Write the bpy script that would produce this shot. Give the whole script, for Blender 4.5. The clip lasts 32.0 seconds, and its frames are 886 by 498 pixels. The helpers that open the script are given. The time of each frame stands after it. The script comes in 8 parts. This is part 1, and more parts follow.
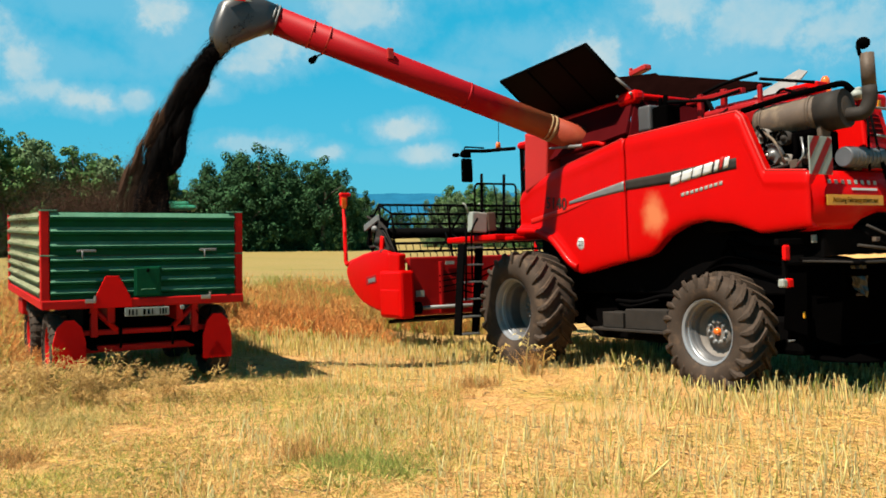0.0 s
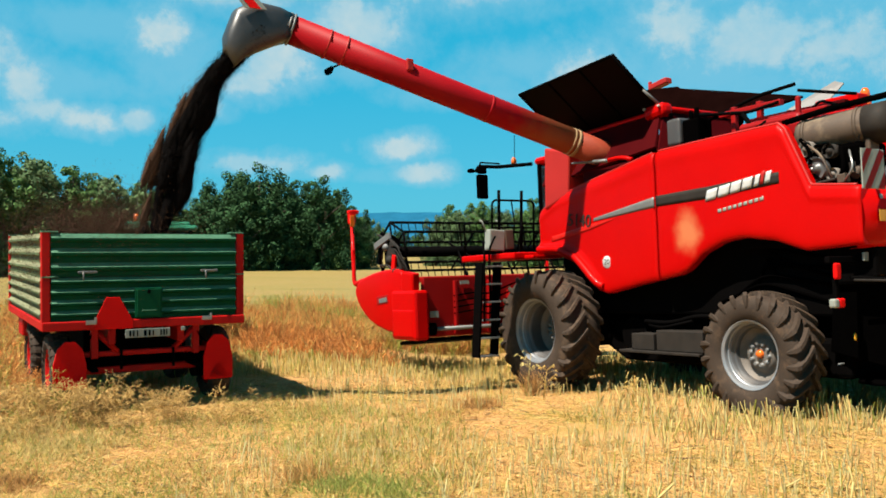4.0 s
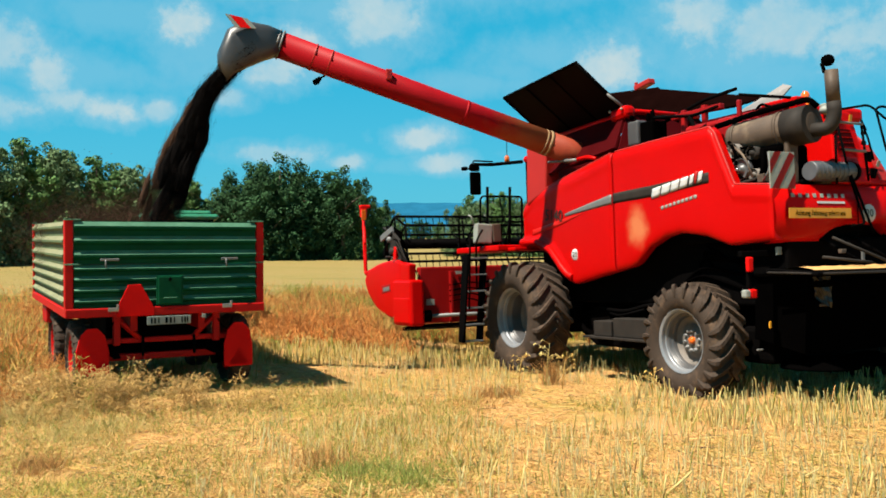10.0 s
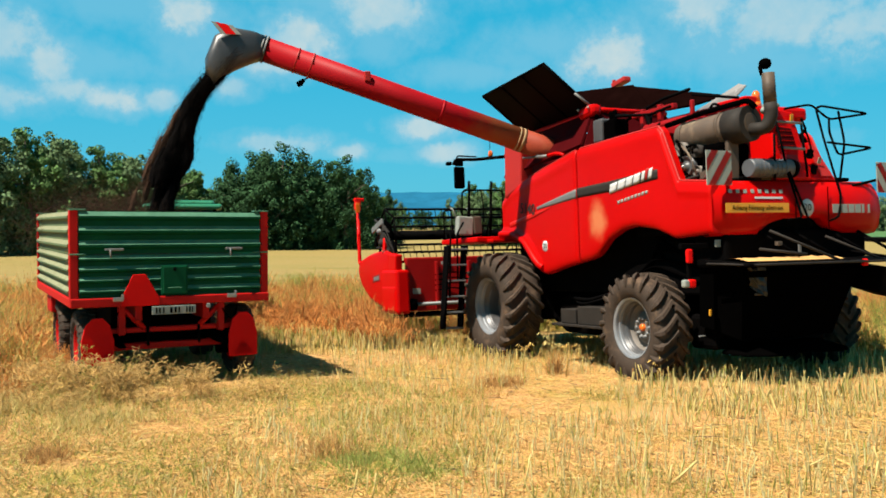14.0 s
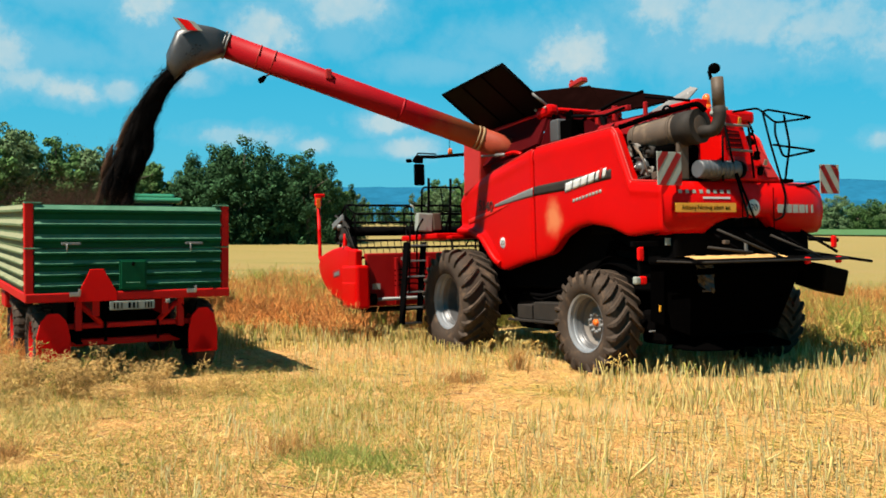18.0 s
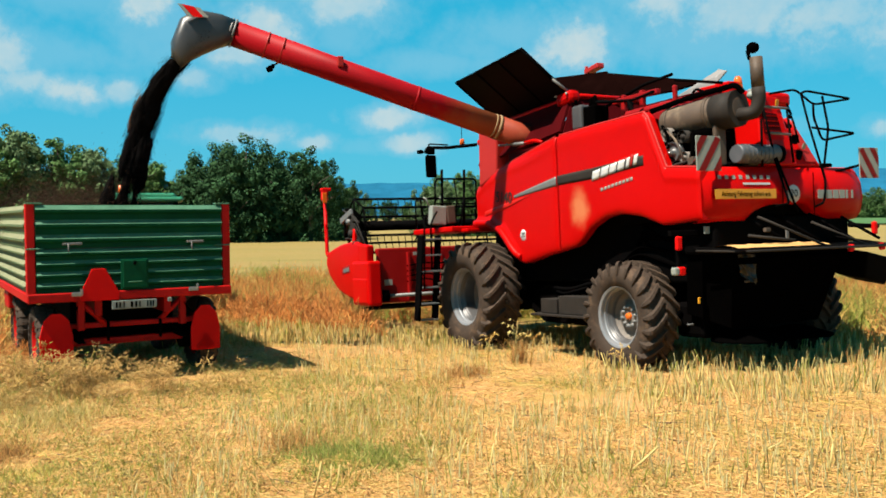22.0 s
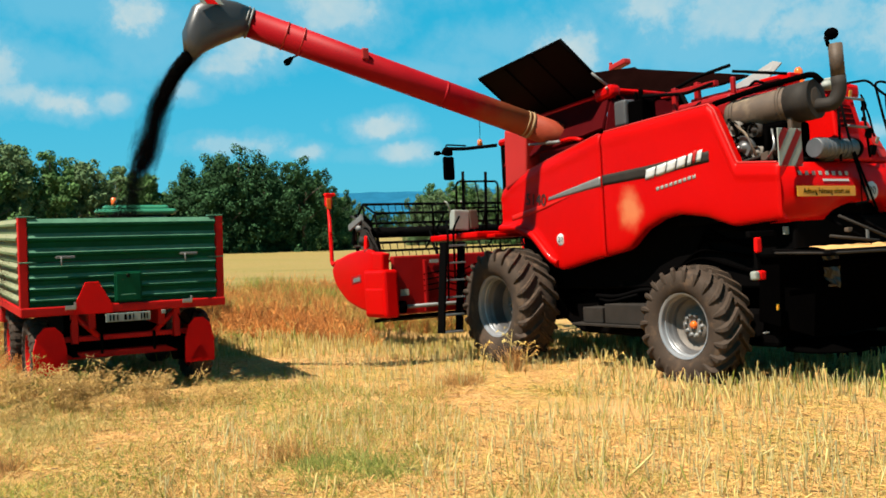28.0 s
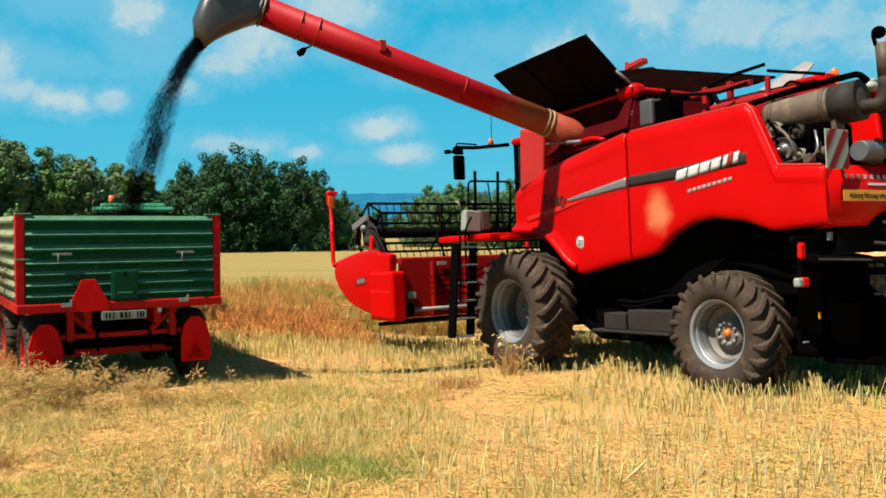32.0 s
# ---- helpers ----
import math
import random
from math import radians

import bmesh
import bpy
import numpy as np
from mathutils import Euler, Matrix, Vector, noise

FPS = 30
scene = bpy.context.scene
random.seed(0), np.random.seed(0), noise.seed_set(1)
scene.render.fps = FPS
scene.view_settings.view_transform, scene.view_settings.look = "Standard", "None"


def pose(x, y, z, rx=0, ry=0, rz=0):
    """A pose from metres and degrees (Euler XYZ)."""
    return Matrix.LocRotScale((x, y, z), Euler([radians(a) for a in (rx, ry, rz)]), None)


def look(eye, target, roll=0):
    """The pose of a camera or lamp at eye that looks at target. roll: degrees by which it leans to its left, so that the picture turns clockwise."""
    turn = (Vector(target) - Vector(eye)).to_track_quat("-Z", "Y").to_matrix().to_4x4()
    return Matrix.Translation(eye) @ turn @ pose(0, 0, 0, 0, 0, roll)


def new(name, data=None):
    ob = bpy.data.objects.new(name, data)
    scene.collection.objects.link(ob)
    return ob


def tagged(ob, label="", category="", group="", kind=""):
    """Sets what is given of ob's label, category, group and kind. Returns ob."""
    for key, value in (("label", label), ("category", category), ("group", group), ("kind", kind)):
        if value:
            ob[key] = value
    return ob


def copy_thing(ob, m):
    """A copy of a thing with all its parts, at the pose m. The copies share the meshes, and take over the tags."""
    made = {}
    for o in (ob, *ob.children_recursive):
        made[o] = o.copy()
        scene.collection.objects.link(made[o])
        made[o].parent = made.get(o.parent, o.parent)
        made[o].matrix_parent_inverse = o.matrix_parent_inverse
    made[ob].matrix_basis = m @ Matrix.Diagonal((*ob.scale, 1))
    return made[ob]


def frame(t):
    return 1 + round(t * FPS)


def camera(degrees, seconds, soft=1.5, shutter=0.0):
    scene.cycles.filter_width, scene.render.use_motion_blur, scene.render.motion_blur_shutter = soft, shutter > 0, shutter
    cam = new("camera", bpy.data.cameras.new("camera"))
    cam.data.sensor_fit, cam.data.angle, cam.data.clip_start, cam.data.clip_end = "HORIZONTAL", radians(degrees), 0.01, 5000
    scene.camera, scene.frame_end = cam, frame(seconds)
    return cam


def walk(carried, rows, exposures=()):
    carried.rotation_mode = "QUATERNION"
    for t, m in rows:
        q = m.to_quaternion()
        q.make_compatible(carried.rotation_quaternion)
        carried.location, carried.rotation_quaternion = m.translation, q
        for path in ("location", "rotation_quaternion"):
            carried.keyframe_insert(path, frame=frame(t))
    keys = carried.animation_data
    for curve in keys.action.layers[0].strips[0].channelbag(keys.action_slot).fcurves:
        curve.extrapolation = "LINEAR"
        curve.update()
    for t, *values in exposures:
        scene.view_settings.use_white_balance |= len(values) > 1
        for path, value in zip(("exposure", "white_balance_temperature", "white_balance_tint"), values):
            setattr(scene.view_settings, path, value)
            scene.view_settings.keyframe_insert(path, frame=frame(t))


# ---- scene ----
cam = camera(53.06, 32.0, soft=1.75, shutter=0.35)
PATH = [
    (0, (0.006, 0.003, 2.009), (-0.164, 9.999, 1.765), 0.05),
    (0.5, (0.009, -0.004, 2.013), (-0.152, 9.991, 1.761), -0.18),
    (1, (0.007, 0.006, 2.011), (-0.183, 10.001, 1.748), -0.19),
    (1.5, (0.009, 0.006, 2.014), (-0.192, 10.000, 1.732), -0.20),
    (2, (0.008, 0.011, 2.023), (-0.166, 10.006, 1.763), -0.04),
    (2.5, (0.001, 0.004, 2.021), (-0.151, 10.002, 1.897), -0.14),
    (4.5, (-0.014, 0.020, 2.031), (-0.209, 10.018, 2.000), 0.06),
    (5, (-0.004, 0.004, 2.025), (-0.268, 10.000, 1.883), 0.21),
    (5.5, (0.001, 0.020, 2.024), (-0.273, 10.014, 1.797), 0.28),
    (6, (0.007, 0.011, 2.024), (-0.276, 10.003, 1.748), 0.12),
    (6.5, (0.003, 0.005, 2.021), (-0.287, 9.997, 1.778), 0.21),
    (7, (-0.000, 0.017, 2.016), (-0.309, 10.010, 1.819), 0.17),
    (7.5, (0.003, 0.007, 2.016), (-0.264, 10.002, 1.862), 0.34),
    (8, (0.005, -0.001, 2.011), (-0.339, 9.990, 1.777), -0.14),
    (8.5, (0.004, 0.004, 2.016), (-0.307, 9.996, 1.772), -0.12),
    (9, (0.004, 0.012, 2.010), (-0.333, 10.004, 1.813), 0.01),
    (9.5, (-0.004, -0.002, 2.009), (-0.376, 9.989, 1.837), 0.08),
    (10, (0.002, 0.004, 2.009), (-0.393, 9.996, 1.869), 0.09),
    (10.5, (0.012, 0.006, 2.015), (-0.255, 10.002, 1.874), 0.12),
    (11, (0.011, 0.003, 2.019), (-0.195, 9.999, 1.846), 0.11),
    (11.5, (0.014, 0.010, 2.024), (-0.154, 10.006, 1.830), 0.08),
    (12, (0.018, -0.004, 2.019), (-0.037, 9.994, 1.822), -0.08),
    (12.5, (0.008, -0.003, 2.023), (-0.173, 9.993, 1.805), -0.03),
    (13, (-0.000, -0.010, 2.019), (-0.214, 9.986, 1.810), 0.15),
    (13.5, (-0.012, -0.005, 2.011), (-0.391, 9.985, 1.766), 0.21),
    (15.5, (-0.032, 0.015, 2.023), (-0.484, 10.001, 1.754), -0.05),
    (16, (-0.034, 0.006, 2.016), (-0.448, 9.993, 1.749), -0.08),
    (16.5, (-0.030, 0.019, 2.021), (-0.341, 10.010, 1.719), 0.19),
    (17, (-0.024, 0.010, 2.018), (-0.117, 10.004, 1.691), 0.41),
    (17.5, (-0.025, 0.013, 2.017), (-0.126, 10.007, 1.670), 0.10),
    (18, (-0.022, 0.013, 2.024), (-0.024, 10.008, 1.713), 0.46),
    (18.5, (-0.023, 0.001, 2.015), (0.024, 9.995, 1.690), 0.50),
    (19, (-0.027, -0.003, 2.004), (0.009, 9.993, 1.706), 0.28),
    (19.5, (-0.033, -0.006, 2.011), (-0.040, 9.989, 1.689), 0.32),
    (20, (-0.013, -0.003, 2.016), (-0.097, 9.990, 1.649), 0.14),
    (20.5, (-0.006, -0.012, 2.015), (-0.015, 9.981, 1.642), -0.06),
    (21, (-0.001, -0.001, 2.015), (-0.036, 9.993, 1.646), -0.33),
    (21.5, (0.011, 0.001, 2.023), (-0.021, 9.993, 1.633), -0.36),
    (22, (0.010, 0.004, 2.014), (-0.029, 9.997, 1.648), -0.44),
    (22.5, (0.011, -0.009, 2.016), (-0.014, 9.985, 1.667), -0.34),
    (23, (0.009, -0.000, 2.021), (-0.014, 9.994, 1.676), -0.18),
    (23.5, (0.006, -0.012, 2.019), (0.023, 9.984, 1.727), -0.19),
    (24, (0.005, -0.017, 2.011), (0.062, 9.979, 1.750), -0.12),
    (24.5, (0.008, -0.021, 2.017), (-0.003, 9.975, 1.762), -0.21),
    (25, (0.012, -0.016, 2.015), (-0.078, 9.980, 1.750), -0.60),
    (25.5, (0.014, -0.011, 2.021), (-0.067, 9.985, 1.757), -0.58),
    (27.5, (0.015, -0.012, 2.022), (0.033, 9.984, 1.745), -0.79),
    (28, (0.014, -0.009, 2.022), (0.045, 9.987, 1.749), -1.09),
    (28.5, (0.015, -0.004, 2.023), (0.012, 9.992, 1.721), -0.88),
    (29, (0.006, -0.006, 2.023), (-0.057, 9.989, 1.716), -0.58),
    (29.5, (0.009, -0.011, 2.025), (-0.007, 9.985, 1.729), -0.38),
    (30, (0.006, -0.014, 2.028), (0.037, 9.983, 1.772), -0.43),
    (30.5, (0.013, -0.012, 2.030), (0.047, 9.985, 1.779), -0.25),
    (31, (0.013, -0.017, 2.033), (0.104, 9.979, 1.763), -0.27),
    (31.5, (0.002, -0.015, 2.033), (0.118, 9.981, 1.786), -0.05),
    (32, (0.006, -0.015, 2.030), (0.075, 9.982, 1.781), -0.24),
]

walk(cam, [(t, look(eye, target, roll)) for t, eye, target, roll in PATH])

# ---- world, sun and exposure ----
SUN = Vector((-0.48, -0.36, 1.0)).normalized()      # the way to the sun
scene.view_settings.exposure = 1.42


def sky_world():
    w = bpy.data.worlds.new("sky")
    scene.world = w
    w.use_nodes = True
    nt = w.node_tree
    nt.nodes.clear()
    N, L = nt.nodes.new, nt.links.new
    out, bg = N("ShaderNodeOutputWorld"), N("ShaderNodeBackground")
    sky = N("ShaderNodeTexSky")
    sky.sky_type, sky.sun_disc = "NISHITA", False
    sky.sun_elevation = math.asin(SUN.z)
    sky.sun_rotation = math.atan2(SUN.x, SUN.y)
    sky.air_density, sky.dust_density, sky.ozone_density = 1.0, 0.4, 3.0
    tint = N("ShaderNodeMix")
    tint.data_type, tint.blend_type = "RGBA", "MULTIPLY"
    tint.inputs[0].default_value = 1.0
    tint.inputs[7].default_value = SKY_TINT
    L(sky.outputs[0], tint.inputs[6])
    tc, sep = N("ShaderNodeTexCoord"), N("ShaderNodeSeparateXYZ")
    L(tc.outputs["Generated"], sep.inputs[0])

    def math_node(op, a, b, clamp=False):
        m = N("ShaderNodeMath")
        m.operation, m.use_clamp = op, clamp
        for k, v in ((0, a), (1, b)):
            if isinstance(v, (int, float)):
                m.inputs[k].default_value = v
            else:
                L(v, m.inputs[k])
        return m.outputs[0]

    # cloud plane: the way over its height, so that clouds flatten towards the horizon
    height = math_node("ADD", math_node("MAXIMUM", sep.outputs[2], 0.0), 0.13)
    comb = N("ShaderNodeCombineXYZ")
    L(math_node("DIVIDE", sep.outputs[0], height), comb.inputs[0])
    L(math_node("DIVIDE", sep.outputs[1], height), comb.inputs[1])
    comb.inputs[2].default_value = 3.1

    def clouds(scale, detail, lo, hi, shift):
        mp, n, r = N("ShaderNodeMapping"), N("ShaderNodeTexNoise"), N("ShaderNodeMapRange")
        mp.inputs["Location"].default_value = shift
        n.inputs["Scale"].default_value, n.inputs["Detail"].default_value = scale, detail
        n.inputs["Roughness"].default_value, n.inputs["Distortion"].default_value = 0.52, 0.25
        r.interpolation_type = "SMOOTHSTEP"
        r.inputs["From Min"].default_value, r.inputs["From Max"].default_value = lo, hi
        L(comb.outputs[0], mp.inputs[0]); L(mp.outputs[0], n.inputs["Vector"]); L(n.outputs["Fac"], r.inputs["Value"])
        return r.outputs["Result"]

    veil = clouds(1.1, 7, 0.44, 0.92, (3.0, 1.3, 0))
    # single clouds where the sky shows them: yaw and height in degrees, half width, flatness, brightness
    def noise_of(scale, detail, rough):
        n = N("ShaderNodeTexNoise")
        n.inputs["Scale"].default_value, n.inputs["Detail"].default_value, n.inputs["Roughness"].default_value = scale, detail, rough
        L(tc.outputs["Generated"], n.inputs["Vector"])
        return math_node("SUBTRACT", n.outputs["Fac"], 0.5)

    ragged = math_node("ADD", math_node("MULTIPLY", noise_of(13.0, 4.0, 0.5), 1.7), math_node("MULTIPLY", noise_of(46.0, 9.0, 0.62), 1.9))

    def ranged(value, lo, hi, top):
        r = N("ShaderNodeMapRange")
        r.interpolation_type = "SMOOTHSTEP"
        r.inputs["From Min"].default_value, r.inputs["From Max"].default_value, r.inputs["To Max"].default_value = lo, hi, top
        L(value, r.inputs["Value"])
        return r.outputs["Result"]

    soft, hard = math_node("MULTIPLY", veil, 0.40), 0.0
    for yaw, el, size, flat, bright in CLOUDS:
        way = Vector((-math.sin(radians(yaw)) * math.cos(radians(el)), math.cos(radians(yaw)) * math.cos(radians(el)), math.sin(radians(el))))
        mp, sc, ln = N("ShaderNodeVectorMath"), N("ShaderNodeVectorMath"), N("ShaderNodeVectorMath")
        mp.operation, sc.operation, ln.operation = "SUBTRACT", "MULTIPLY", "LENGTH"
        L(tc.outputs["Generated"], mp.inputs[0])
        mp.inputs[1].default_value = way
        L(mp.outputs[0], sc.inputs[0])
        sc.inputs[1].default_value = (1 / size, 1 / size, flat / size)
        L(sc.outputs[0], ln.inputs[0])
        d = math_node("ADD", ln.outputs["Value"], ragged)
        soft = math_node("MAXIMUM", ranged(d, 2.5, 0.35, 0.74 * min(bright + 0.15, 1.0)), soft)
        if bright > 0.55:
            hard = math_node("MAXIMUM", ranged(d, 1.15, 0.42, bright), hard)
    inner = ranged(noise_of(30.0, 7.0, 0.6), -0.20, 0.22, 0.45)
    hard = math_node("MULTIPLY", hard, math_node("ADD", inner, 0.52), True)
    cover = soft
    up = N("ShaderNodeMapRange")
    up.inputs["From Min"].default_value, up.inputs["From Max"].default_value = 0.0, 0.06
    L(sep.outputs[2], up.inputs["Value"])
    cover = math_node("MULTIPLY", cover, up.outputs["Result"], True)
    haze = N("ShaderNodeMapRange")
    haze.inputs["From Min"].default_value, haze.inputs["From Max"].default_value = 0.0, 0.20
    haze.inputs["To Min"].default_value, haze.inputs["To Max"].default_value = 0.34, 0.0
    L(sep.outputs[2], haze.inputs["Value"])
    cover = math_node("MAXIMUM", cover, haze.outputs["Result"], True)
    # the blue evens out towards turquoise, then thin cloud, then the bright heaps
    def over(fac, under, color):
        mx = N("ShaderNodeMix")
        mx.data_type = "RGBA"
        if isinstance(fac, float):
            mx.inputs[0].default_value = fac
        else:
            L(fac, mx.inputs[0])
        L(under, mx.inputs[6])
        mx.inputs[7].default_value = color
        return mx.outputs[2]

    blue = over(0.72, tint.outputs[2], TURQUOISE)
    # the sky deepens towards the zenith
    zen, deep = N("ShaderNodeMapRange"), N("ShaderNodeVectorMath")
    zen.inputs["From Min"].default_value, zen.inputs["From Max"].default_value = 0.30, 0.85
    zen.inputs["To Min"].default_value, zen.inputs["To Max"].default_value = 1.0, 0.40
    L(sep.outputs[2], zen.inputs["Value"])
    deep.operation = "SCALE"
    L(over(hard, over(cover, blue, THIN_CLOUD), CLOUD_WHITE), deep.inputs[0]); L(zen.outputs["Result"], deep.inputs["Scale"])
    L(deep.outputs["Vector"], bg.inputs["Color"])
    bg.inputs["Strength"].default_value = SKY_STRENGTH
    L(bg.outputs[0], out.inputs[0])


SKY_TINT = (0.10, 1.26, 1.48, 1)
SKY_STRENGTH = 0.0285
TURQUOISE = (0.40, 6.7, 10.0, 1)
THIN_CLOUD = (3.9, 8.0, 10.0, 1)
CLOUD_WHITE = (7.6, 9.3, 9.6, 1)
CLOUDS = [(25.1, 9.6, 0.07, 4.4, 0.45), (22.3, 13.1, 0.076, 5.5, 0.4), (17.4, 11.4, 0.045, 1.3, 0.5), (18.3, 12.8, 0.027, 1.2, 1.0), (26.2, 9.3, 0.024, 1.1, 0.8), (25.6, 8.0, 0.031, 2.4, 0.7),
          (22.9, 7.6, 0.033, 2.5, 0.92), (20.2, 7.7, 0.024, 2.2, 0.6), (11.6, 11.5, 0.041, 1.6, 0.95), (13.2, 10.1, 0.031, 2.0, 0.8), (15.9, 8.6, 0.022, 1.9, 0.6), (6.3, 13.7, 0.042, 1.5, 0.8),
          (9.1, 14.1, 0.057, 4.1, 0.5), (6.6, 11.6, 0.025, 1.3, 0.45), (3.7, 6.3, 0.032, 2.5, 0.88), (2.1, 4.7, 0.032, 2.8, 0.8), (8.4, 4.7, 0.022, 2.4, 0.65), (13.0, 5.2, 0.053, 4.9, 0.58),
          (5.5, 4.4, 0.025, 3.1, 0.4), (-0.3, 9.7, 0.064, 5.9, 0.5), (-2.1, 10.5, 0.038, 2.3, 0.42), (-7.9, 10.5, 0.046, 1.6, 1.0), (-4.8, 11.4, 0.051, 2.9, 0.5), (-13.5, 13.4, 0.039, 1.1, 0.8),
          (-15.9, 11.5, 0.096, 2.5, 0.55), (-19.4, 12.6, 0.07, 2.2, 0.66), (-22.8, 11.4, 0.064, 2.2, 0.62), (-17.9, 9.8, 0.051, 3.1, 0.5), (-25.6, 12.8, 0.038, 2.5, 0.45), (-26.9, 4.9, 0.028, 2.8, 0.6),
          (-21.7, 5.3, 0.025, 2.9, 0.3), (-28.9, 10.8, 0.057, 1.8, 0.7), (29.4, 10.8, 0.051, 2.0, 0.6), (28.6, 7.5, 0.045, 2.9, 0.6), (14.7, 16.0, 0.07, 2.8, 0.6), (1.2, 16.9, 0.096, 3.3, 0.6),
          (-16.2, 16.5, 0.102, 3.2, 0.6)]
sky_world()
sun = new("sun", bpy.data.lights.new("sun", "SUN"))
sun.data.energy, sun.data.angle, sun.data.color = 5.0, radians(0.55), (1.0, 0.92, 0.79)
sun.matrix_world = look((0, 0, 40), Vector((0, 0, 40)) - SUN)


# ---- materials ----
def material(name, color, rough=0.5, metal=0.0, vary=0.25, scale=6.0, grain=60.0, bump=0.1, dust=None, dust_amount=0.0,
             dust_scale=3.0, island=0.0, coat=0.0, spec=0.5, alpha_noise=0.0):
    """A surface with two scales of colour change, fine relief and, if given, dust or wear of another colour."""
    m = bpy.data.materials.new(name)
    m.use_nodes = True
    nt = m.node_tree
    b = nt.nodes["Principled BSDF"]
    N, L = nt.nodes.new, nt.links.new
    b.inputs["Metallic"].default_value = metal
    b.inputs["Coat Weight"].default_value, b.inputs["Coat Roughness"].default_value = coat, 0.08
    b.inputs["Specular IOR Level"].default_value = spec
    tc = N("ShaderNodeTexCoord")
    big, fine = N("ShaderNodeTexNoise"), N("ShaderNodeTexNoise")
    for n, s, d in ((big, scale, 4), (fine, grain, 3)):
        n.inputs["Scale"].default_value, n.inputs["Detail"].default_value = s, d
        L(tc.outputs["Object"], n.inputs["Vector"])
    add = N("ShaderNodeMath")
    add.operation = "ADD"
    half = N("ShaderNodeMath")
    half.operation, half.inputs[1].default_value = "MULTIPLY", 0.5
    L(fine.outputs["Fac"], half.inputs[0])
    L(big.outputs["Fac"], add.inputs[0]); L(half.outputs[0], add.inputs[1])
    rng = N("ShaderNodeMapRange")
    rng.inputs["From Min"].default_value, rng.inputs["From Max"].default_value = 0.45, 1.05
    rng.inputs["To Min"].default_value, rng.inputs["To Max"].default_value = 1 - vary, 1 + vary
    L(add.outputs[0], rng.inputs["Value"])
    value = rng.outputs["Result"]
    if island:
        g, r2, mu = N("ShaderNodeNewGeometry"), N("ShaderNodeMapRange"), N("ShaderNodeMath")
        r2.inputs["To Min"].default_value, r2.inputs["To Max"].default_value = 1 - island, 1 + island
        L(g.outputs["Random Per Island"], r2.inputs["Value"])
        mu.operation = "MULTIPLY"
        L(value, mu.inputs[0]); L(r2.outputs["Result"], mu.inputs[1])
        value = mu.outputs[0]
    col = N("ShaderNodeVectorMath")
    col.operation = "SCALE"
    col.inputs[0].default_value = color
    L(value, col.inputs["Scale"])
    last = col.outputs["Vector"]
    rgh = N("ShaderNodeMapRange")
    rgh.inputs["To Min"].default_value, rgh.inputs["To Max"].default_value = max(rough - 0.08, 0.02), min(rough + 0.12, 1)
    L(big.outputs["Fac"], rgh.inputs["Value"])
    rough_out = rgh.outputs["Result"]
    if dust:
        dn, dr, mx = N("ShaderNodeTexNoise"), N("ShaderNodeMapRange"), N("ShaderNodeMix")
        dn.inputs["Scale"].default_value, dn.inputs["Detail"].default_value, dn.inputs["Roughness"].default_value = dust_scale, 7, 0.65
        L(tc.outputs["Object"], dn.inputs["Vector"])
        dr.inputs["From Min"].default_value, dr.inputs["From Max"].default_value = 0.75 - 0.5 * dust_amount, 0.95 - 0.3 * dust_amount
        dr.inputs["To Max"].default_value = min(0.25 + dust_amount, 0.9)
        L(dn.outputs["Fac"], dr.inputs["Value"])
        mx.data_type = "RGBA"
        L(dr.outputs["Result"], mx.inputs[0]); L(last, mx.inputs[6])
        mx.inputs[7].default_value = (*dust, 1)
        last = mx.outputs[2]
        rm = N("ShaderNodeMix")
        L(dr.outputs["Result"], rm.inputs[0]); L(rough_out, rm.inputs[2])
        rm.inputs[3].default_value = 0.85
        rough_out = rm.outputs[0]
    L(last, b.inputs["Base Color"]); L(rough_out, b.inputs["Roughness"])
    if bump:
        bp = N("ShaderNodeBump")
        bp.inputs["Strength"].default_value, bp.inputs["Distance"].default_value = bump, 0.01
        L(fine.outputs["Fac"], bp.inputs["Height"]); L(bp.outputs[0], b.inputs["Normal"])
    return m


DUST = (0.36, 0.27, 0.15)
RED = material("red_paint", (0.345, 0.0010, 0.0006), 0.42, vary=0.10, scale=1.2, grain=40, bump=0.01, dust=(0.29, 0.0100, 0.0050), dust_amount=0.12, dust_scale=1.6, coat=0.03, spec=0.06)
# deeper red for the header, cowlings and deck parts
RED_DEEP = material("deep_red_paint", (0.194, 0.0018, 0.0018), 0.45, vary=0.15, scale=2, bump=0.02, dust=(0.146, 0.0303, 0.0182), dust_amount=0.15, spec=0.2)
RED_AUGER = material("red_weathered_paint", (0.215, 0.003, 0.006), 0.48, vary=0.16, scale=1.5, bump=0.03, dust=(0.22, 0.030, 0.020), dust_amount=0.20, dust_scale=1.4, spec=0.08)
RED_TRAILER = material("red_trailer_frame_paint", (0.315, 0.0036, 0.0024), 0.55, vary=0.18, scale=3, bump=0.05, dust=(0.121, 0.0152, 0.0073), dust_amount=0.25, dust_scale=4, spec=0.12)
# red darkened to carry the shade around the tank and deck
TANK_SHADE_RED = material("shaded_red_tank_paint", (0.036, 0.0010, 0.0016), 0.6, vary=0.2, scale=2, bump=0.04, dust=(0.030, 0.004, 0.003), dust_amount=0.1, spec=0.03)
# red lightened to paint the highlight on the panel's facet
RED_FACET = material("highlight_red_paint", (0.40, 0.0085, 0.0045), 0.4, vary=0.1, scale=2, bump=0.01, spec=0.15)
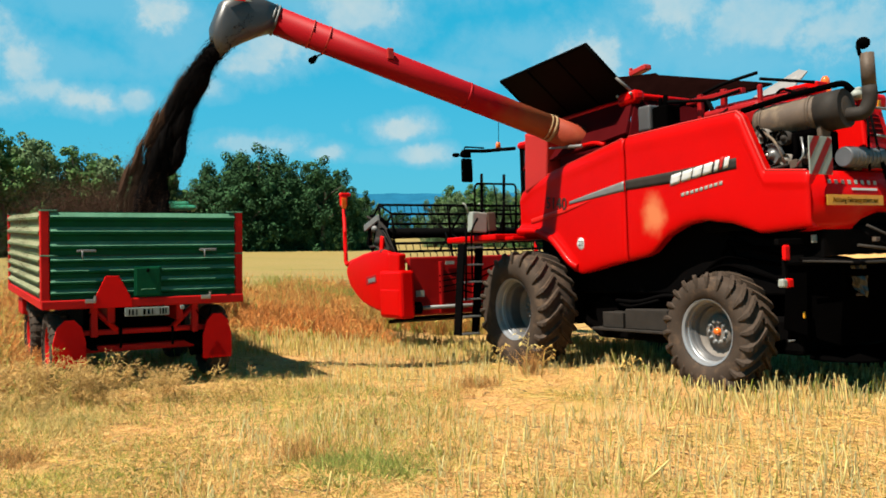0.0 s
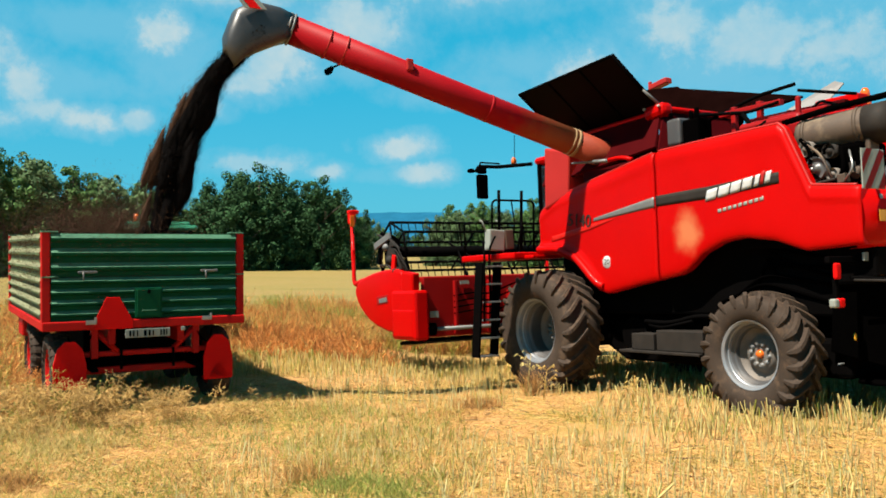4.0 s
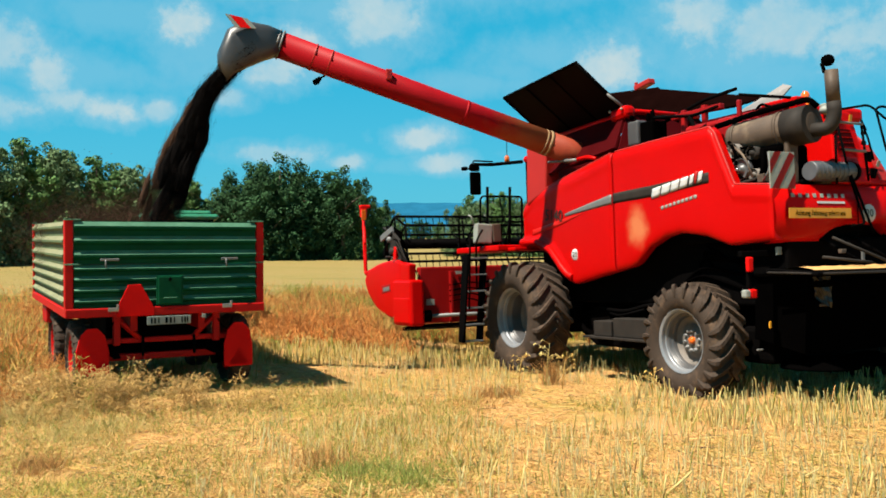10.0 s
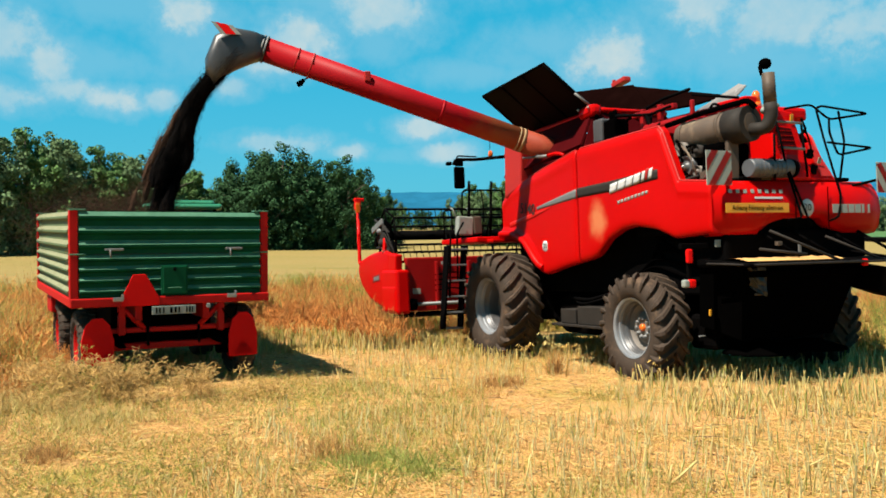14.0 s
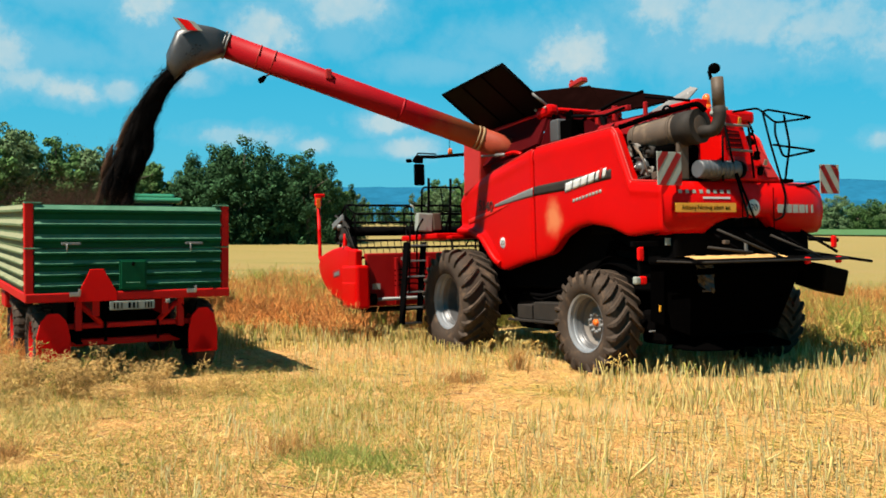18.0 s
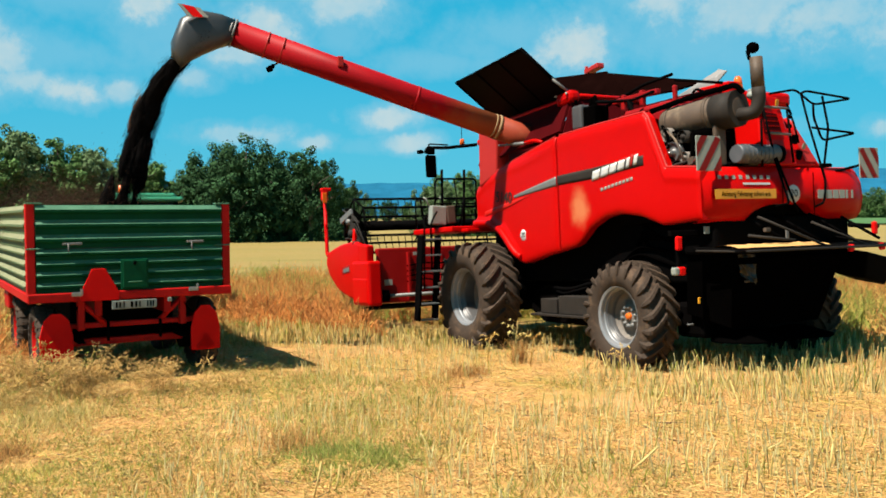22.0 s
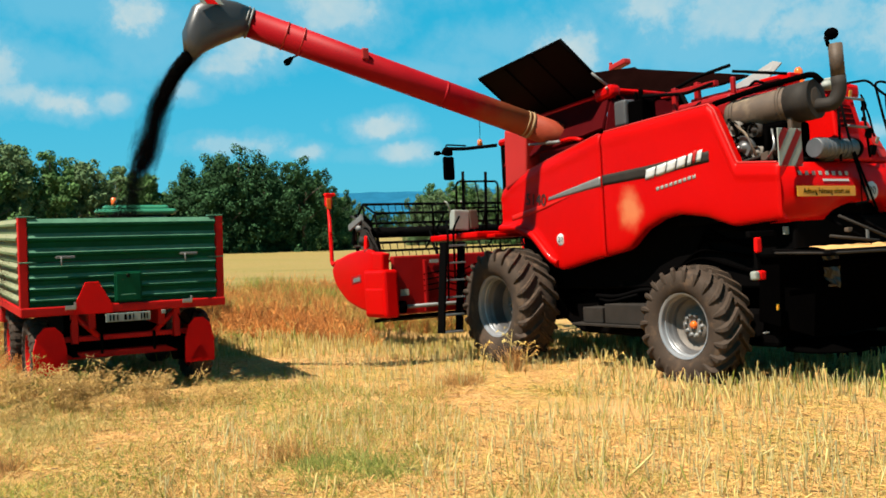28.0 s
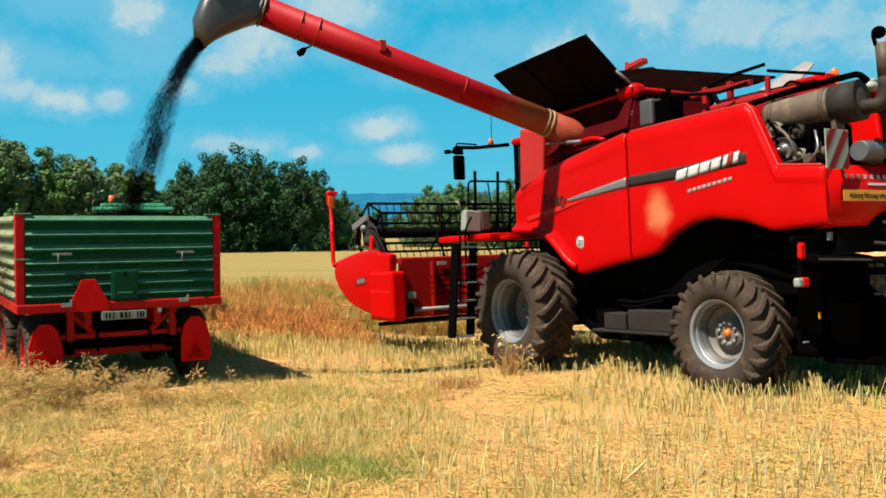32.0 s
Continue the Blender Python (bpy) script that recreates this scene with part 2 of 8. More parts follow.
# pale red for faded parts and for painted sunlit edges and faces
RED_PALE = material("pale_red_plastic", (0.279, 0.0134, 0.0109), 0.5, vary=0.12, scale=2, bump=0.03, spec=0.2)
REFLEX = material("red_reflective_plate", (0.485, 0.0025, 0.0018), 0.55, vary=0.06, scale=8, bump=0.03, spec=0.08)
ORANGE = material("orange_lens", (0.546, 0.0968, 0.0061), 0.2, vary=0.06, scale=9, bump=0.0, coat=0.5)
BLACK = material("black_plastic", (0.0008, 0.0007, 0.0007), 0.8, vary=0.2, scale=4, bump=0.05, dust=(0.004, 0.003, 0.002), dust_amount=0.06, spec=0.0)
STEEL_BLACK = material("black_steel", (0.0011, 0.0009, 0.0009), 0.75, vary=0.25, scale=5, bump=0.05, dust=(0.007, 0.005, 0.0035), dust_amount=0.10, spec=0.02)
RUBBER = material("tyre_rubber", (0.032, 0.0215, 0.0150), 0.8, vary=0.3, scale=5, grain=80, bump=0.2, dust=(0.160, 0.098, 0.058), dust_amount=0.46, dust_scale=4.0, spec=0.2)
SILVER = material("silver_rim_paint", (0.197, 0.205, 0.217), 0.36, 0.35, vary=0.15, scale=5, bump=0.03, dust=(0.107, 0.0861, 0.0697), dust_amount=0.34)
RIM_GREY = material("grey_rim_barrel", (0.0615, 0.0599, 0.0607), 0.42, 0.3, vary=0.2, scale=5, bump=0.04, dust=(0.082, 0.0615, 0.0451), dust_amount=0.35)
RIM_DARK = material("dusty_wheel_disc", (0.120, 0.104, 0.090), 0.6, 0.1, vary=0.25, scale=6, bump=0.06, dust=(0.20, 0.15, 0.105), dust_amount=0.4, spec=0.2)
STEP = material("dusty_brown_black_steel", (0.017, 0.0139, 0.0116), 0.7, vary=0.3, scale=5, bump=0.08, dust=(0.0546, 0.0394, 0.0273), dust_amount=0.3, spec=0.15)
STEEL = material("bare_steel", (0.273, 0.267, 0.255), 0.38, 0.85, vary=0.15, scale=6, bump=0.05, dust=DUST, dust_amount=0.2)
GREY = material("grey_painted_metal", (0.0968, 0.0968, 0.0943), 0.5, vary=0.15, scale=5, bump=0.04, dust=DUST, dust_amount=0.25)
RUST = material("dusty_rusted_muffler", (0.0607, 0.0394, 0.0255), 0.7, 0.1, vary=0.3, scale=5, bump=0.12, dust=(0.270, 0.200, 0.122), dust_amount=0.5, dust_scale=2.5)
PIPE = material("brown_exhaust_steel", (0.066, 0.047, 0.034), 0.6, 0.1, vary=0.35, scale=4, bump=0.06, dust=(0.19, 0.145, 0.10), dust_amount=0.3, spec=0.2)
SPOUT = material("grey_black_spout_plastic", (0.0246, 0.0254, 0.0279), 0.42, vary=0.25, scale=3, bump=0.04, dust=(0.115, 0.111, 0.107), dust_amount=0.36, dust_scale=2)
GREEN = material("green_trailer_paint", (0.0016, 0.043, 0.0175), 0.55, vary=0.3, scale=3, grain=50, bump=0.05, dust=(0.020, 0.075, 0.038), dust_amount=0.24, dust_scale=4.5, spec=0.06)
# lighter dusty green, with the light on upward rib slopes painted in
GREEN_LEDGE = material("sunlit_dusty_green_ledge", (0.045, 0.125, 0.075), 0.65, vary=0.3, scale=5, grain=50, bump=0.06, dust=(0.10, 0.17, 0.115), dust_amount=0.35, dust_scale=5, spec=0.2)
# paler dusty greens with the sun on the left side board painted in
SUNLIT_DUSTY_LEDGE = material("sunlit_dusty_beige_green_ledge", (0.150, 0.155, 0.090), 0.75, vary=0.25, scale=6, grain=50, bump=0.06, dust=(0.23, 0.20, 0.125), dust_amount=0.3, dust_scale=5, spec=0.1)
GREEN_SUNLIT = material("sunlit_dusty_green_paint", (0.070, 0.100, 0.046), 0.65, vary=0.3, scale=4, grain=50, bump=0.08, dust=(0.15, 0.14, 0.08), dust_amount=0.42, dust_scale=3, spec=0.15)
GREEN_ROOF = material("green_tractor_paint", (0.0182, 0.146, 0.0728), 0.35, vary=0.1, scale=3, bump=0.02, coat=0.3)
WHITE = material("white_lettering", (0.376, 0.376, 0.364), 0.45, vary=0.06, scale=20, bump=0.0)
YELLOW = material("yellow_sticker", (0.50, 0.215, 0.0061), 0.45, vary=0.06, scale=20, bump=0.0)
PALE = material("pale_striped_plate_white", (0.182, 0.194, 0.170), 0.55, vary=0.12, scale=20, bump=0.02)
GLASS = material("dark_cab_glass", (0.0073, 0.0097, 0.0109), 0.1, vary=0.05, scale=2, bump=0.0, coat=1.0)
ROPE = material("pale_rope", (0.218, 0.139, 0.0667), 0.9, vary=0.3, scale=40, bump=0.3)
GRAIN = material("dark_seed_grain", (0.0021, 0.0016, 0.0015), 0.9, vary=0.4, scale=25, grain=160, bump=0.5, island=0.5, spec=0.03)
CHAFF = material("brown_dusty_grain", (0.050, 0.027, 0.017), 0.9, vary=0.3, scale=25, bump=0.3, island=0.5, spec=0.05)
STRAWM = material("straw", (0.490, 0.270, 0.086), 0.75, vary=0.15, scale=3, bump=0.1, island=0.28)
PALE_STALK = material("pale_grey_green_stalk", (0.430, 0.380, 0.175), 0.7, vary=0.15, scale=4, bump=0.1, island=0.3)
STUBBLE = material("pale_green_stalk", (0.430, 0.335, 0.112), 0.7, vary=0.15, scale=4, bump=0.1, island=0.35)
GRASS = material("fresh_green_grass", (0.205, 0.235, 0.040), 0.7, vary=0.15, scale=4, bump=0.1, island=0.4)
GREENSTALK = material("green_stalk", (0.195, 0.205, 0.024), 0.7, vary=0.15, scale=4, bump=0.1, island=0.4)
RIPE = material("ripe_brown_crop", (0.40, 0.150, 0.028), 0.8, vary=0.25, scale=1.2, bump=0.1, island=0.5)
RIPE_PALE = material("pale_dry_pods", (0.40, 0.255, 0.062), 0.8, vary=0.2, scale=2, bump=0.1, island=0.4)
PODS = material("beige_rape_pods", (0.40, 0.245, 0.072), 0.8, vary=0.2, scale=2, bump=0.1, island=0.4)
BROWN_WEED = material("rust_brown_weed", (0.360, 0.185, 0.052), 0.85, vary=0.3, scale=3, bump=0.1, island=0.5)
LEAF = material("tree_leaf", (0.058, 0.110, 0.034), 0.8, vary=0.3, scale=0.35, grain=4, bump=0.2, island=0.35, spec=0.06)
LEAF_DARK = material("dark_tree_leaf", (0.022, 0.054, 0.021), 0.8, vary=0.35, scale=0.35, grain=4, bump=0.2, island=0.45, spec=0.06)
LEAF_LIGHT = material("light_willow_leaf", (0.080, 0.125, 0.056), 0.8, vary=0.3, scale=0.35, grain=4, bump=0.2, island=0.35, spec=0.06)
BARK = material("bark", (0.0607, 0.0455, 0.0303), 0.85, vary=0.3, scale=2, grain=20, bump=0.4)


def stain(m, centre, size, color, amount):
    """Adds one patch of another colour with a ragged edge to a surface, about a point of the object's space."""
    nt = m.node_tree
    b = nt.nodes["Principled BSDF"]
    N, L = nt.nodes.new, nt.links.new
    old = b.inputs["Base Color"].links[0].from_socket
    tc, sub, mul, ln = N("ShaderNodeTexCoord"), N("ShaderNodeVectorMath"), N("ShaderNodeVectorMath"), N("ShaderNodeVectorMath")
    sub.operation, mul.operation, ln.operation = "SUBTRACT", "MULTIPLY", "LENGTH"
    sub.inputs[1].default_value = centre
    mul.inputs[1].default_value = [1 / v for v in size]
    n, add, r, mx = N("ShaderNodeTexNoise"), N("ShaderNodeMath"), N("ShaderNodeMapRange"), N("ShaderNodeMix")
    n.inputs["Scale"].default_value, n.inputs["Detail"].default_value = 5.0, 5.0
    L(tc.outputs["Object"], sub.inputs[0]); L(sub.outputs[0], mul.inputs[0]); L(mul.outputs[0], ln.inputs[0]); L(tc.outputs["Object"], n.inputs["Vector"])
    L(ln.outputs["Value"], add.inputs[0]); L(n.outputs["Fac"], add.inputs[1])
    r.interpolation_type = "SMOOTHSTEP"
    r.inputs["From Min"].default_value, r.inputs["From Max"].default_value = 1.75, 0.75
    r.inputs["To Max"].default_value = amount
    L(add.outputs[0], r.inputs["Value"])
    mx.data_type = "RGBA"
    mx.inputs[7].default_value = (*color, 1)
    L(r.outputs["Result"], mx.inputs[0]); L(old, mx.inputs[6]); L(mx.outputs[2], b.inputs["Base Color"])
    return m


# red with one orange patch behind the panel seam
RED_PATCHED = stain(material("red_paint_with_orange_patch", (0.345, 0.0010, 0.0006), 0.42, vary=0.10, scale=1.2, grain=40, bump=0.01, dust=(0.29, 0.0100, 0.0050), dust_amount=0.12, dust_scale=1.6, coat=0.03, spec=0.06),
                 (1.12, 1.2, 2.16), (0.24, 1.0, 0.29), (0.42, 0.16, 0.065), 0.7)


stain(RED_AUGER, (3.22, 1.40, 3.66), (0.6, 0.85, 0.6), (0.200, 0.072, 0.028), 0.85)


# ---- mesh helpers ----
def part(name, bm, mat, parent=None, label=""):
    """Links a bmesh as one mesh object, under a thing or a part if one is given."""
    me = bpy.data.meshes.new(name)
    bm.normal_update()
    bm.to_mesh(me)
    bm.free()
    for m in (mat if isinstance(mat, (list, tuple)) else [mat]):
        me.materials.append(m)
    return link(name, me, parent, label)


def link(name, me, parent=None, label=""):
    ob = new(name, me)
    if parent:
        ob.parent = parent
    if label:
        ob["label"] = label
    return ob


def thing(name, m, label, category, group="", kind=""):
    ob = new(name)
    ob.matrix_world = m
    return tagged(ob, label, category, group, kind)


def faces_smooth(bm, on=True):
    for f in bm.faces:
        f.smooth = on


def box(bm, c, s, turn=None, bevel=0.0, mat=0):
    """A box of size s about c, turned by a 3 x 3 matrix or degrees about x, y, z, with rounded edges."""
    r = bmesh.ops.create_cube(bm, size=1)
    vs = r["verts"]
    bmesh.ops.scale(bm, vec=s, verts=vs)
    if bevel:
        es = list({e for v in vs for e in v.link_edges})
        b = bmesh.ops.bevel(bm, geom=es, offset=min(bevel, 0.45 * min(s)), segments=2, affect="EDGES", profile=0.5)
        vs = list({v for f in b["faces"] for v in f.verts} | {v for v in vs if v.is_valid})
    if turn is not None:
        m = turn if isinstance(turn, Matrix) else Euler([radians(a) for a in turn]).to_matrix()
        bmesh.ops.rotate(bm, cent=(0, 0, 0), matrix=m, verts=vs)
    bmesh.ops.translate(bm, vec=c, verts=vs)
    if mat:
        for f in {f for v in vs for f in v.link_faces}:
            f.material_index = mat
    return vs


def tube(bm, pts, r, seg=10, cap=True, mat=0):
    """A round bar along points; r may be one radius or one for each point."""
    pts = [Vector(p) for p in pts]
    rs = r if isinstance(r, (list, tuple)) else [r] * len(pts)
    rings, side = [], None
    for i, p in enumerate(pts):
        d = (pts[min(i + 1, len(pts) - 1)] - pts[max(i - 1, 0)]).normalized()
        if side is None:
            side = d.orthogonal().normalized()
        side = (side - d * side.dot(d)).normalized()
        up = d.cross(side)
        rings.append([bm.verts.new(p + rs[i] * (math.cos(a) * side + math.sin(a) * up)) for a in (k * math.tau / seg for k in range(seg))])
    new_faces = []
    for a, b in zip(rings, rings[1:]):
        for k in range(seg):
            new_faces.append(bm.faces.new((a[k], a[(k + 1) % seg], b[(k + 1) % seg], b[k])))
    if cap:
        new_faces += [bm.faces.new(rings[0][::-1]), bm.faces.new(rings[-1])]
    for f in new_faces:
        f.smooth, f.material_index = len(f.verts) == 4, mat
    return new_faces


def bent(pts, r=0.08, n=4):
    """Rounds the corners of a line of points."""
    pts = [Vector(p) for p in pts]
    out = [pts[0]]
    for a, b, c in zip(pts, pts[1:], pts[2:]):
        u, v = (a - b), (c - b)
        k = min(r, u.length * 0.45, v.length * 0.45)
        p, q = b + u.normalized() * k, b + v.normalized() * k
        for i in range(n + 1):
            s = i / n
            out.append((1 - s) ** 2 * p + 2 * s * (1 - s) * b + s * s * q)
    return out + [pts[-1]]


def spin(bm, profile, seg=48, mat=0, sharp=()):
    """Turns a profile of (radius, y) about the y axis."""
    rings = []
    for k in range(seg):
        a = k * math.tau / seg
        rings.append([bm.verts.new((r * math.cos(a), y, r * math.sin(a))) for r, y in profile])
    for k in range(seg):
        a, b = rings[k], rings[(k + 1) % seg]
        for i in range(len(profile) - 1):
            f = bm.faces.new((a[i], a[i + 1], b[i + 1], b[i]))
            f.smooth, f.material_index = i not in sharp, mat


def slab(bm, outline, y_of, thick, mat=0, inward=-1):
    """A plate with an outline of (x, z), standing at y = y_of(x, z), with thickness towards inward."""
    a = [bm.verts.new((x, y_of(x, z), z)) for x, z in outline]
    b = [bm.verts.new((x, y_of(x, z) + inward * thick, z)) for x, z in outline]
    fs = [bm.faces.new(a), bm.faces.new(b[::-1])]
    n = len(a)
    for i in range(n):
        fs.append(bm.faces.new((a[i], b[i], b[(i + 1) % n], a[(i + 1) % n])))
    for f in fs:
        f.material_index = mat
    return fs


def finish(bm, bevel=0.0, seg=2, angle=35):
    """Recalculates normals and rounds the sharp edges."""
    bmesh.ops.recalc_face_normals(bm, faces=bm.faces)
    if bevel:
        es = [e for e in bm.edges if len(e.link_faces) == 2 and e.calc_face_angle(0) > radians(angle)]
        bmesh.ops.bevel(bm, geom=es, offset=bevel, segments=seg, affect="EDGES", profile=0.5, clamp_overlap=True)
        for f in bm.faces:
            f.smooth = False
    return bm


def lettering(text, size, mat, parent, m, depth=0.004, label="", name="lettering", shear=0.0, squeeze=1.0):
    """Raised letters in the built-in font, lying in the x-y plane of m."""
    cu = bpy.data.curves.new(name, "FONT")
    cu.body, cu.size, cu.extrude, cu.shear = text, size, depth, shear
    cu.align_x, cu.align_y, cu.resolution_u = "CENTER", "CENTER", 3
    tmp = bpy.data.objects.new(name, cu)
    scene.collection.objects.link(tmp)
    me = bpy.data.meshes.new_from_object(tmp.evaluated_get(bpy.context.evaluated_depsgraph_get()))
    bpy.data.objects.remove(tmp)
    me.transform(Matrix.Diagonal((squeeze, 1, 1, 1)))
    me.materials.clear()
    me.materials.append(mat)
    ob = link(name, me, parent, label)
    ob.matrix_local = m
    return ob


# ---- ground ----
GX, GY = 0.0339, -0.0427


def sstep(a, b, v):
    s = min(max((v - a) / (b - a), 0.0), 1.0)
    return s * s * (3 - 2 * s)


def ground_z(x, y):
    far = sstep(14.0, 45.0, math.hypot(x, y - 8))
    plane = GX * min(max(x, -8), 10) + GY * (min(max(y, 2.0), 24.0) - 10)
    k = sstep(-3.4, 0.6, x)
    near = k * plane + (1 - k) * (plane * 0.1 + 0.06)
    bumps = 0.03 * noise.noise((x * 0.5, y * 0.5, 0)) + 0.015 * noise.noise((x * 1.9, y * 1.9, 4))
    return (1 - far) * (near + bumps) + far * (-0.35 + 0.12 * noise.noise((x * 0.03, y * 0.03, 9)))


def ground_material():
    m = bpy.data.materials.new("straw_stubble_ground")
    m.use_nodes = True
    nt = m.node_tree
    b = nt.nodes["Principled BSDF"]
    N, L = nt.nodes.new, nt.links.new
    b.inputs["Roughness"].default_value = 0.9
    b.inputs["Specular IOR Level"].default_value = 0.2
    tc = N("ShaderNodeTexCoord")

    def tex(scale, detail=5, stretch=(1, 1, 1), rough=0.6):
        mp, n = N("ShaderNodeMapping"), N("ShaderNodeTexNoise")
        mp.inputs["Scale"].default_value = stretch
        n.inputs["Scale"].default_value, n.inputs["Detail"].default_value, n.inputs["Roughness"].default_value = scale, detail, rough
        L(tc.outputs["Object"], mp.inputs[0]); L(mp.outputs[0], n.inputs["Vector"])
        return n.outputs["Fac"]

    def ramp(value, *stops):
        r = N("ShaderNodeValToRGB")
        while len(r.color_ramp.elements) < len(stops):
            r.color_ramp.elements.new(0.5)
        for e, (p, c) in zip(r.color_ramp.elements, stops):
            e.position, e.color = p, (*c, 1)
        L(value, r.inputs[0])
        return r.outputs[0]

    def mixed(fac, a, c):
        mx = N("ShaderNodeMix")
        mx.data_type = "RGBA"
        L(fac, mx.inputs[0]); L(a, mx.inputs[6]); L(c, mx.inputs[7])
        return mx.outputs[2]

    straw = ramp(tex(42, 8, (1, 0.6, 1), 0.7), (0.30, (0.170, 0.078, 0.024)), (0.44, (0.350, 0.188, 0.064)), (0.58, (0.440, 0.250, 0.094)), (0.75, (0.485, 0.312, 0.130)))
    weeds = ramp(tex(30, 6, (1, 0.5, 1), 0.7), (0.32, (0.105, 0.076, 0.013)), (0.5, (0.265, 0.188, 0.036)), (0.68, (0.385, 0.255, 0.066)))
    green_mask = N("ShaderNodeMapRange")
    green_mask.interpolation_type = "SMOOTHSTEP"
    green_mask.inputs["From Min"].default_value, green_mask.inputs["From Max"].default_value = 0.44, 0.62
    L(tex(0.55, 4), green_mask.inputs["Value"])
    near = mixed(green_mask.outputs["Result"], straw, weeds)
    far = ramp(tex(0.5, 7, (0.16, 1, 1)), (0.30, (0.135, 0.112, 0.029)), (0.46, (0.185, 0.139, 0.040)), (0.58, (0.20, 0.135, 0.045)), (0.72, (0.148, 0.135, 0.034)))
    sep = N("ShaderNodeSeparateXYZ")
    L(tc.outputs["Object"], sep.inputs[0])
    edge = N("ShaderNodeMapRange")
    edge.inputs["From Min"].default_value, edge.inputs["From Max"].default_value = 19.0, 30.0
    L(sep.outputs[1], edge.inputs["Value"])
    L(mixed(edge.outputs["Result"], near, far), b.inputs["Base Color"])
    bp = N("ShaderNodeBump")
    bp.inputs["Strength"].default_value, bp.inputs["Distance"].default_value = 0.9, 0.04
    L(tex(26, 8, (1, 0.6, 1), 0.7), bp.inputs["Height"]); L(bp.outputs[0], b.inputs["Normal"])
    return m


def grow(a, b, step, far, k=1.22):
    """Coordinates with even steps from a to b that widen outwards to far."""
    mid = list(np.arange(a, b + 1e-6, step))
    lo, hi, s = [], [], step
    while (hi[-1] if hi else b) < far:
        s *= k
        hi.append((hi[-1] if hi else b) + s)
        lo.append((lo[-1] if lo else a) - s)
    return lo[::-1] + mid + hi


def make_ground():
    xs, ys = grow(-11, 12, 0.22, 4200), grow(2, 22, 0.22, 4200)
    verts = [(x, y, ground_z(x, y)) for y in ys for x in xs]
    n = len(xs)
    faces = [(j * n + i, j * n + i + 1, (j + 1) * n + i + 1, (j + 1) * n + i) for j in range(len(ys) - 1) for i in range(n - 1)]
    me = bpy.data.meshes.new("ground")
    me.from_pydata(verts, [], faces)
    me.shade_smooth()
    me.materials.append(ground_material())
    tagged(link("ground", me), "harvested rapeseed field covered in straw and short stubble", "ground", kind="structure")
    # green field far off on the other side
    bm = bmesh.new()
    g = [(40, 190), (200, 150), (600, 420), (500, 640), (60, 640), (40, 300)]
    bm.faces.new([bm.verts.new((x, y, -0.05)) for x, y in g])
    tagged(part("green_field", bm, material("green_crop", (0.0303, 0.0853, 0.0109), 0.8, vary=0.3, scale=0.2, bump=0.2)), "bright green crop field in the distance", "field", kind="structure")


make_ground()


# ---- distance: wooded hills and rows of trees ----
def make_hills():
    # the blue of the distant air is painted into the hills' own colour
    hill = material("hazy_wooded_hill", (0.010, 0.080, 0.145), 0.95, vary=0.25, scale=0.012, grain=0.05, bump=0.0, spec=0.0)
    for dist, base, amp, seed, name in ((2600, 2.72, 0.24, 3.0, "hill"), (1900, 1.85, 0.35, 8.0, "hill")):
        bm = bmesh.new()
        rows = []
        for i in range(-70, 71):
            a = i * 0.7
            up = base + amp * (noise.noise((a * 0.06, seed, 0)) + 0.35 * noise.noise((a * 0.22, seed, 5))) + 0.06 * noise.noise((a * 1.3, seed, 7))
            up += (0.62 if base > 2 else 0.1) * math.exp(-((a - 24) / 5) ** 2)
            z = dist * math.tan(radians(up))
            sx, cy = math.sin(radians(a)), math.cos(radians(a))
            rows.append([bm.verts.new((sx * dist * k, cy * dist * k, z * h - 6)) for k, h in ((1.0, 0.0), (1.06, 0.55), (1.16, 1.0), (1.4, 0.3))])
        for p, q in zip(rows, rows[1:]):
            for k in range(3):
                bm.faces.new((p[k], q[k], q[k + 1], p[k + 1])).smooth = True
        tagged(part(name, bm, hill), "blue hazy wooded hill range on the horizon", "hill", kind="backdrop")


make_hills()


def leaf_cloud(bm, centre, radius, count, size, rng):
    """Many small leaf clumps in a ragged ball."""
    for _ in range(count):
        d = Vector((rng.gauss(0, 1), rng.gauss(0, 1), rng.gauss(0, 1))).normalized()
        r = radius * (0.55 + 0.5 * rng.random() ** 0.6)
        p = centre + d * r * (1 + 0.25 * noise.noise(d * 2.3 + centre))
        u = (d + Vector((rng.gauss(0, 0.35), rng.gauss(0, 0.35), rng.gauss(0, 0.35)))).orthogonal().normalized()
        v = (d + Vector((rng.gauss(0, 0.35), rng.gauss(0, 0.35), rng.gauss(0, 0.35)))).cross(u).normalized()
        s = size * rng.uniform(0.6, 1.4)
        a, b, c, e = p - u * s, p + v * s * 0.6, p + u * s, p - v * s * 0.6
        bm.faces.new([bm.verts.new(q) for q in (a, b, c, e)])


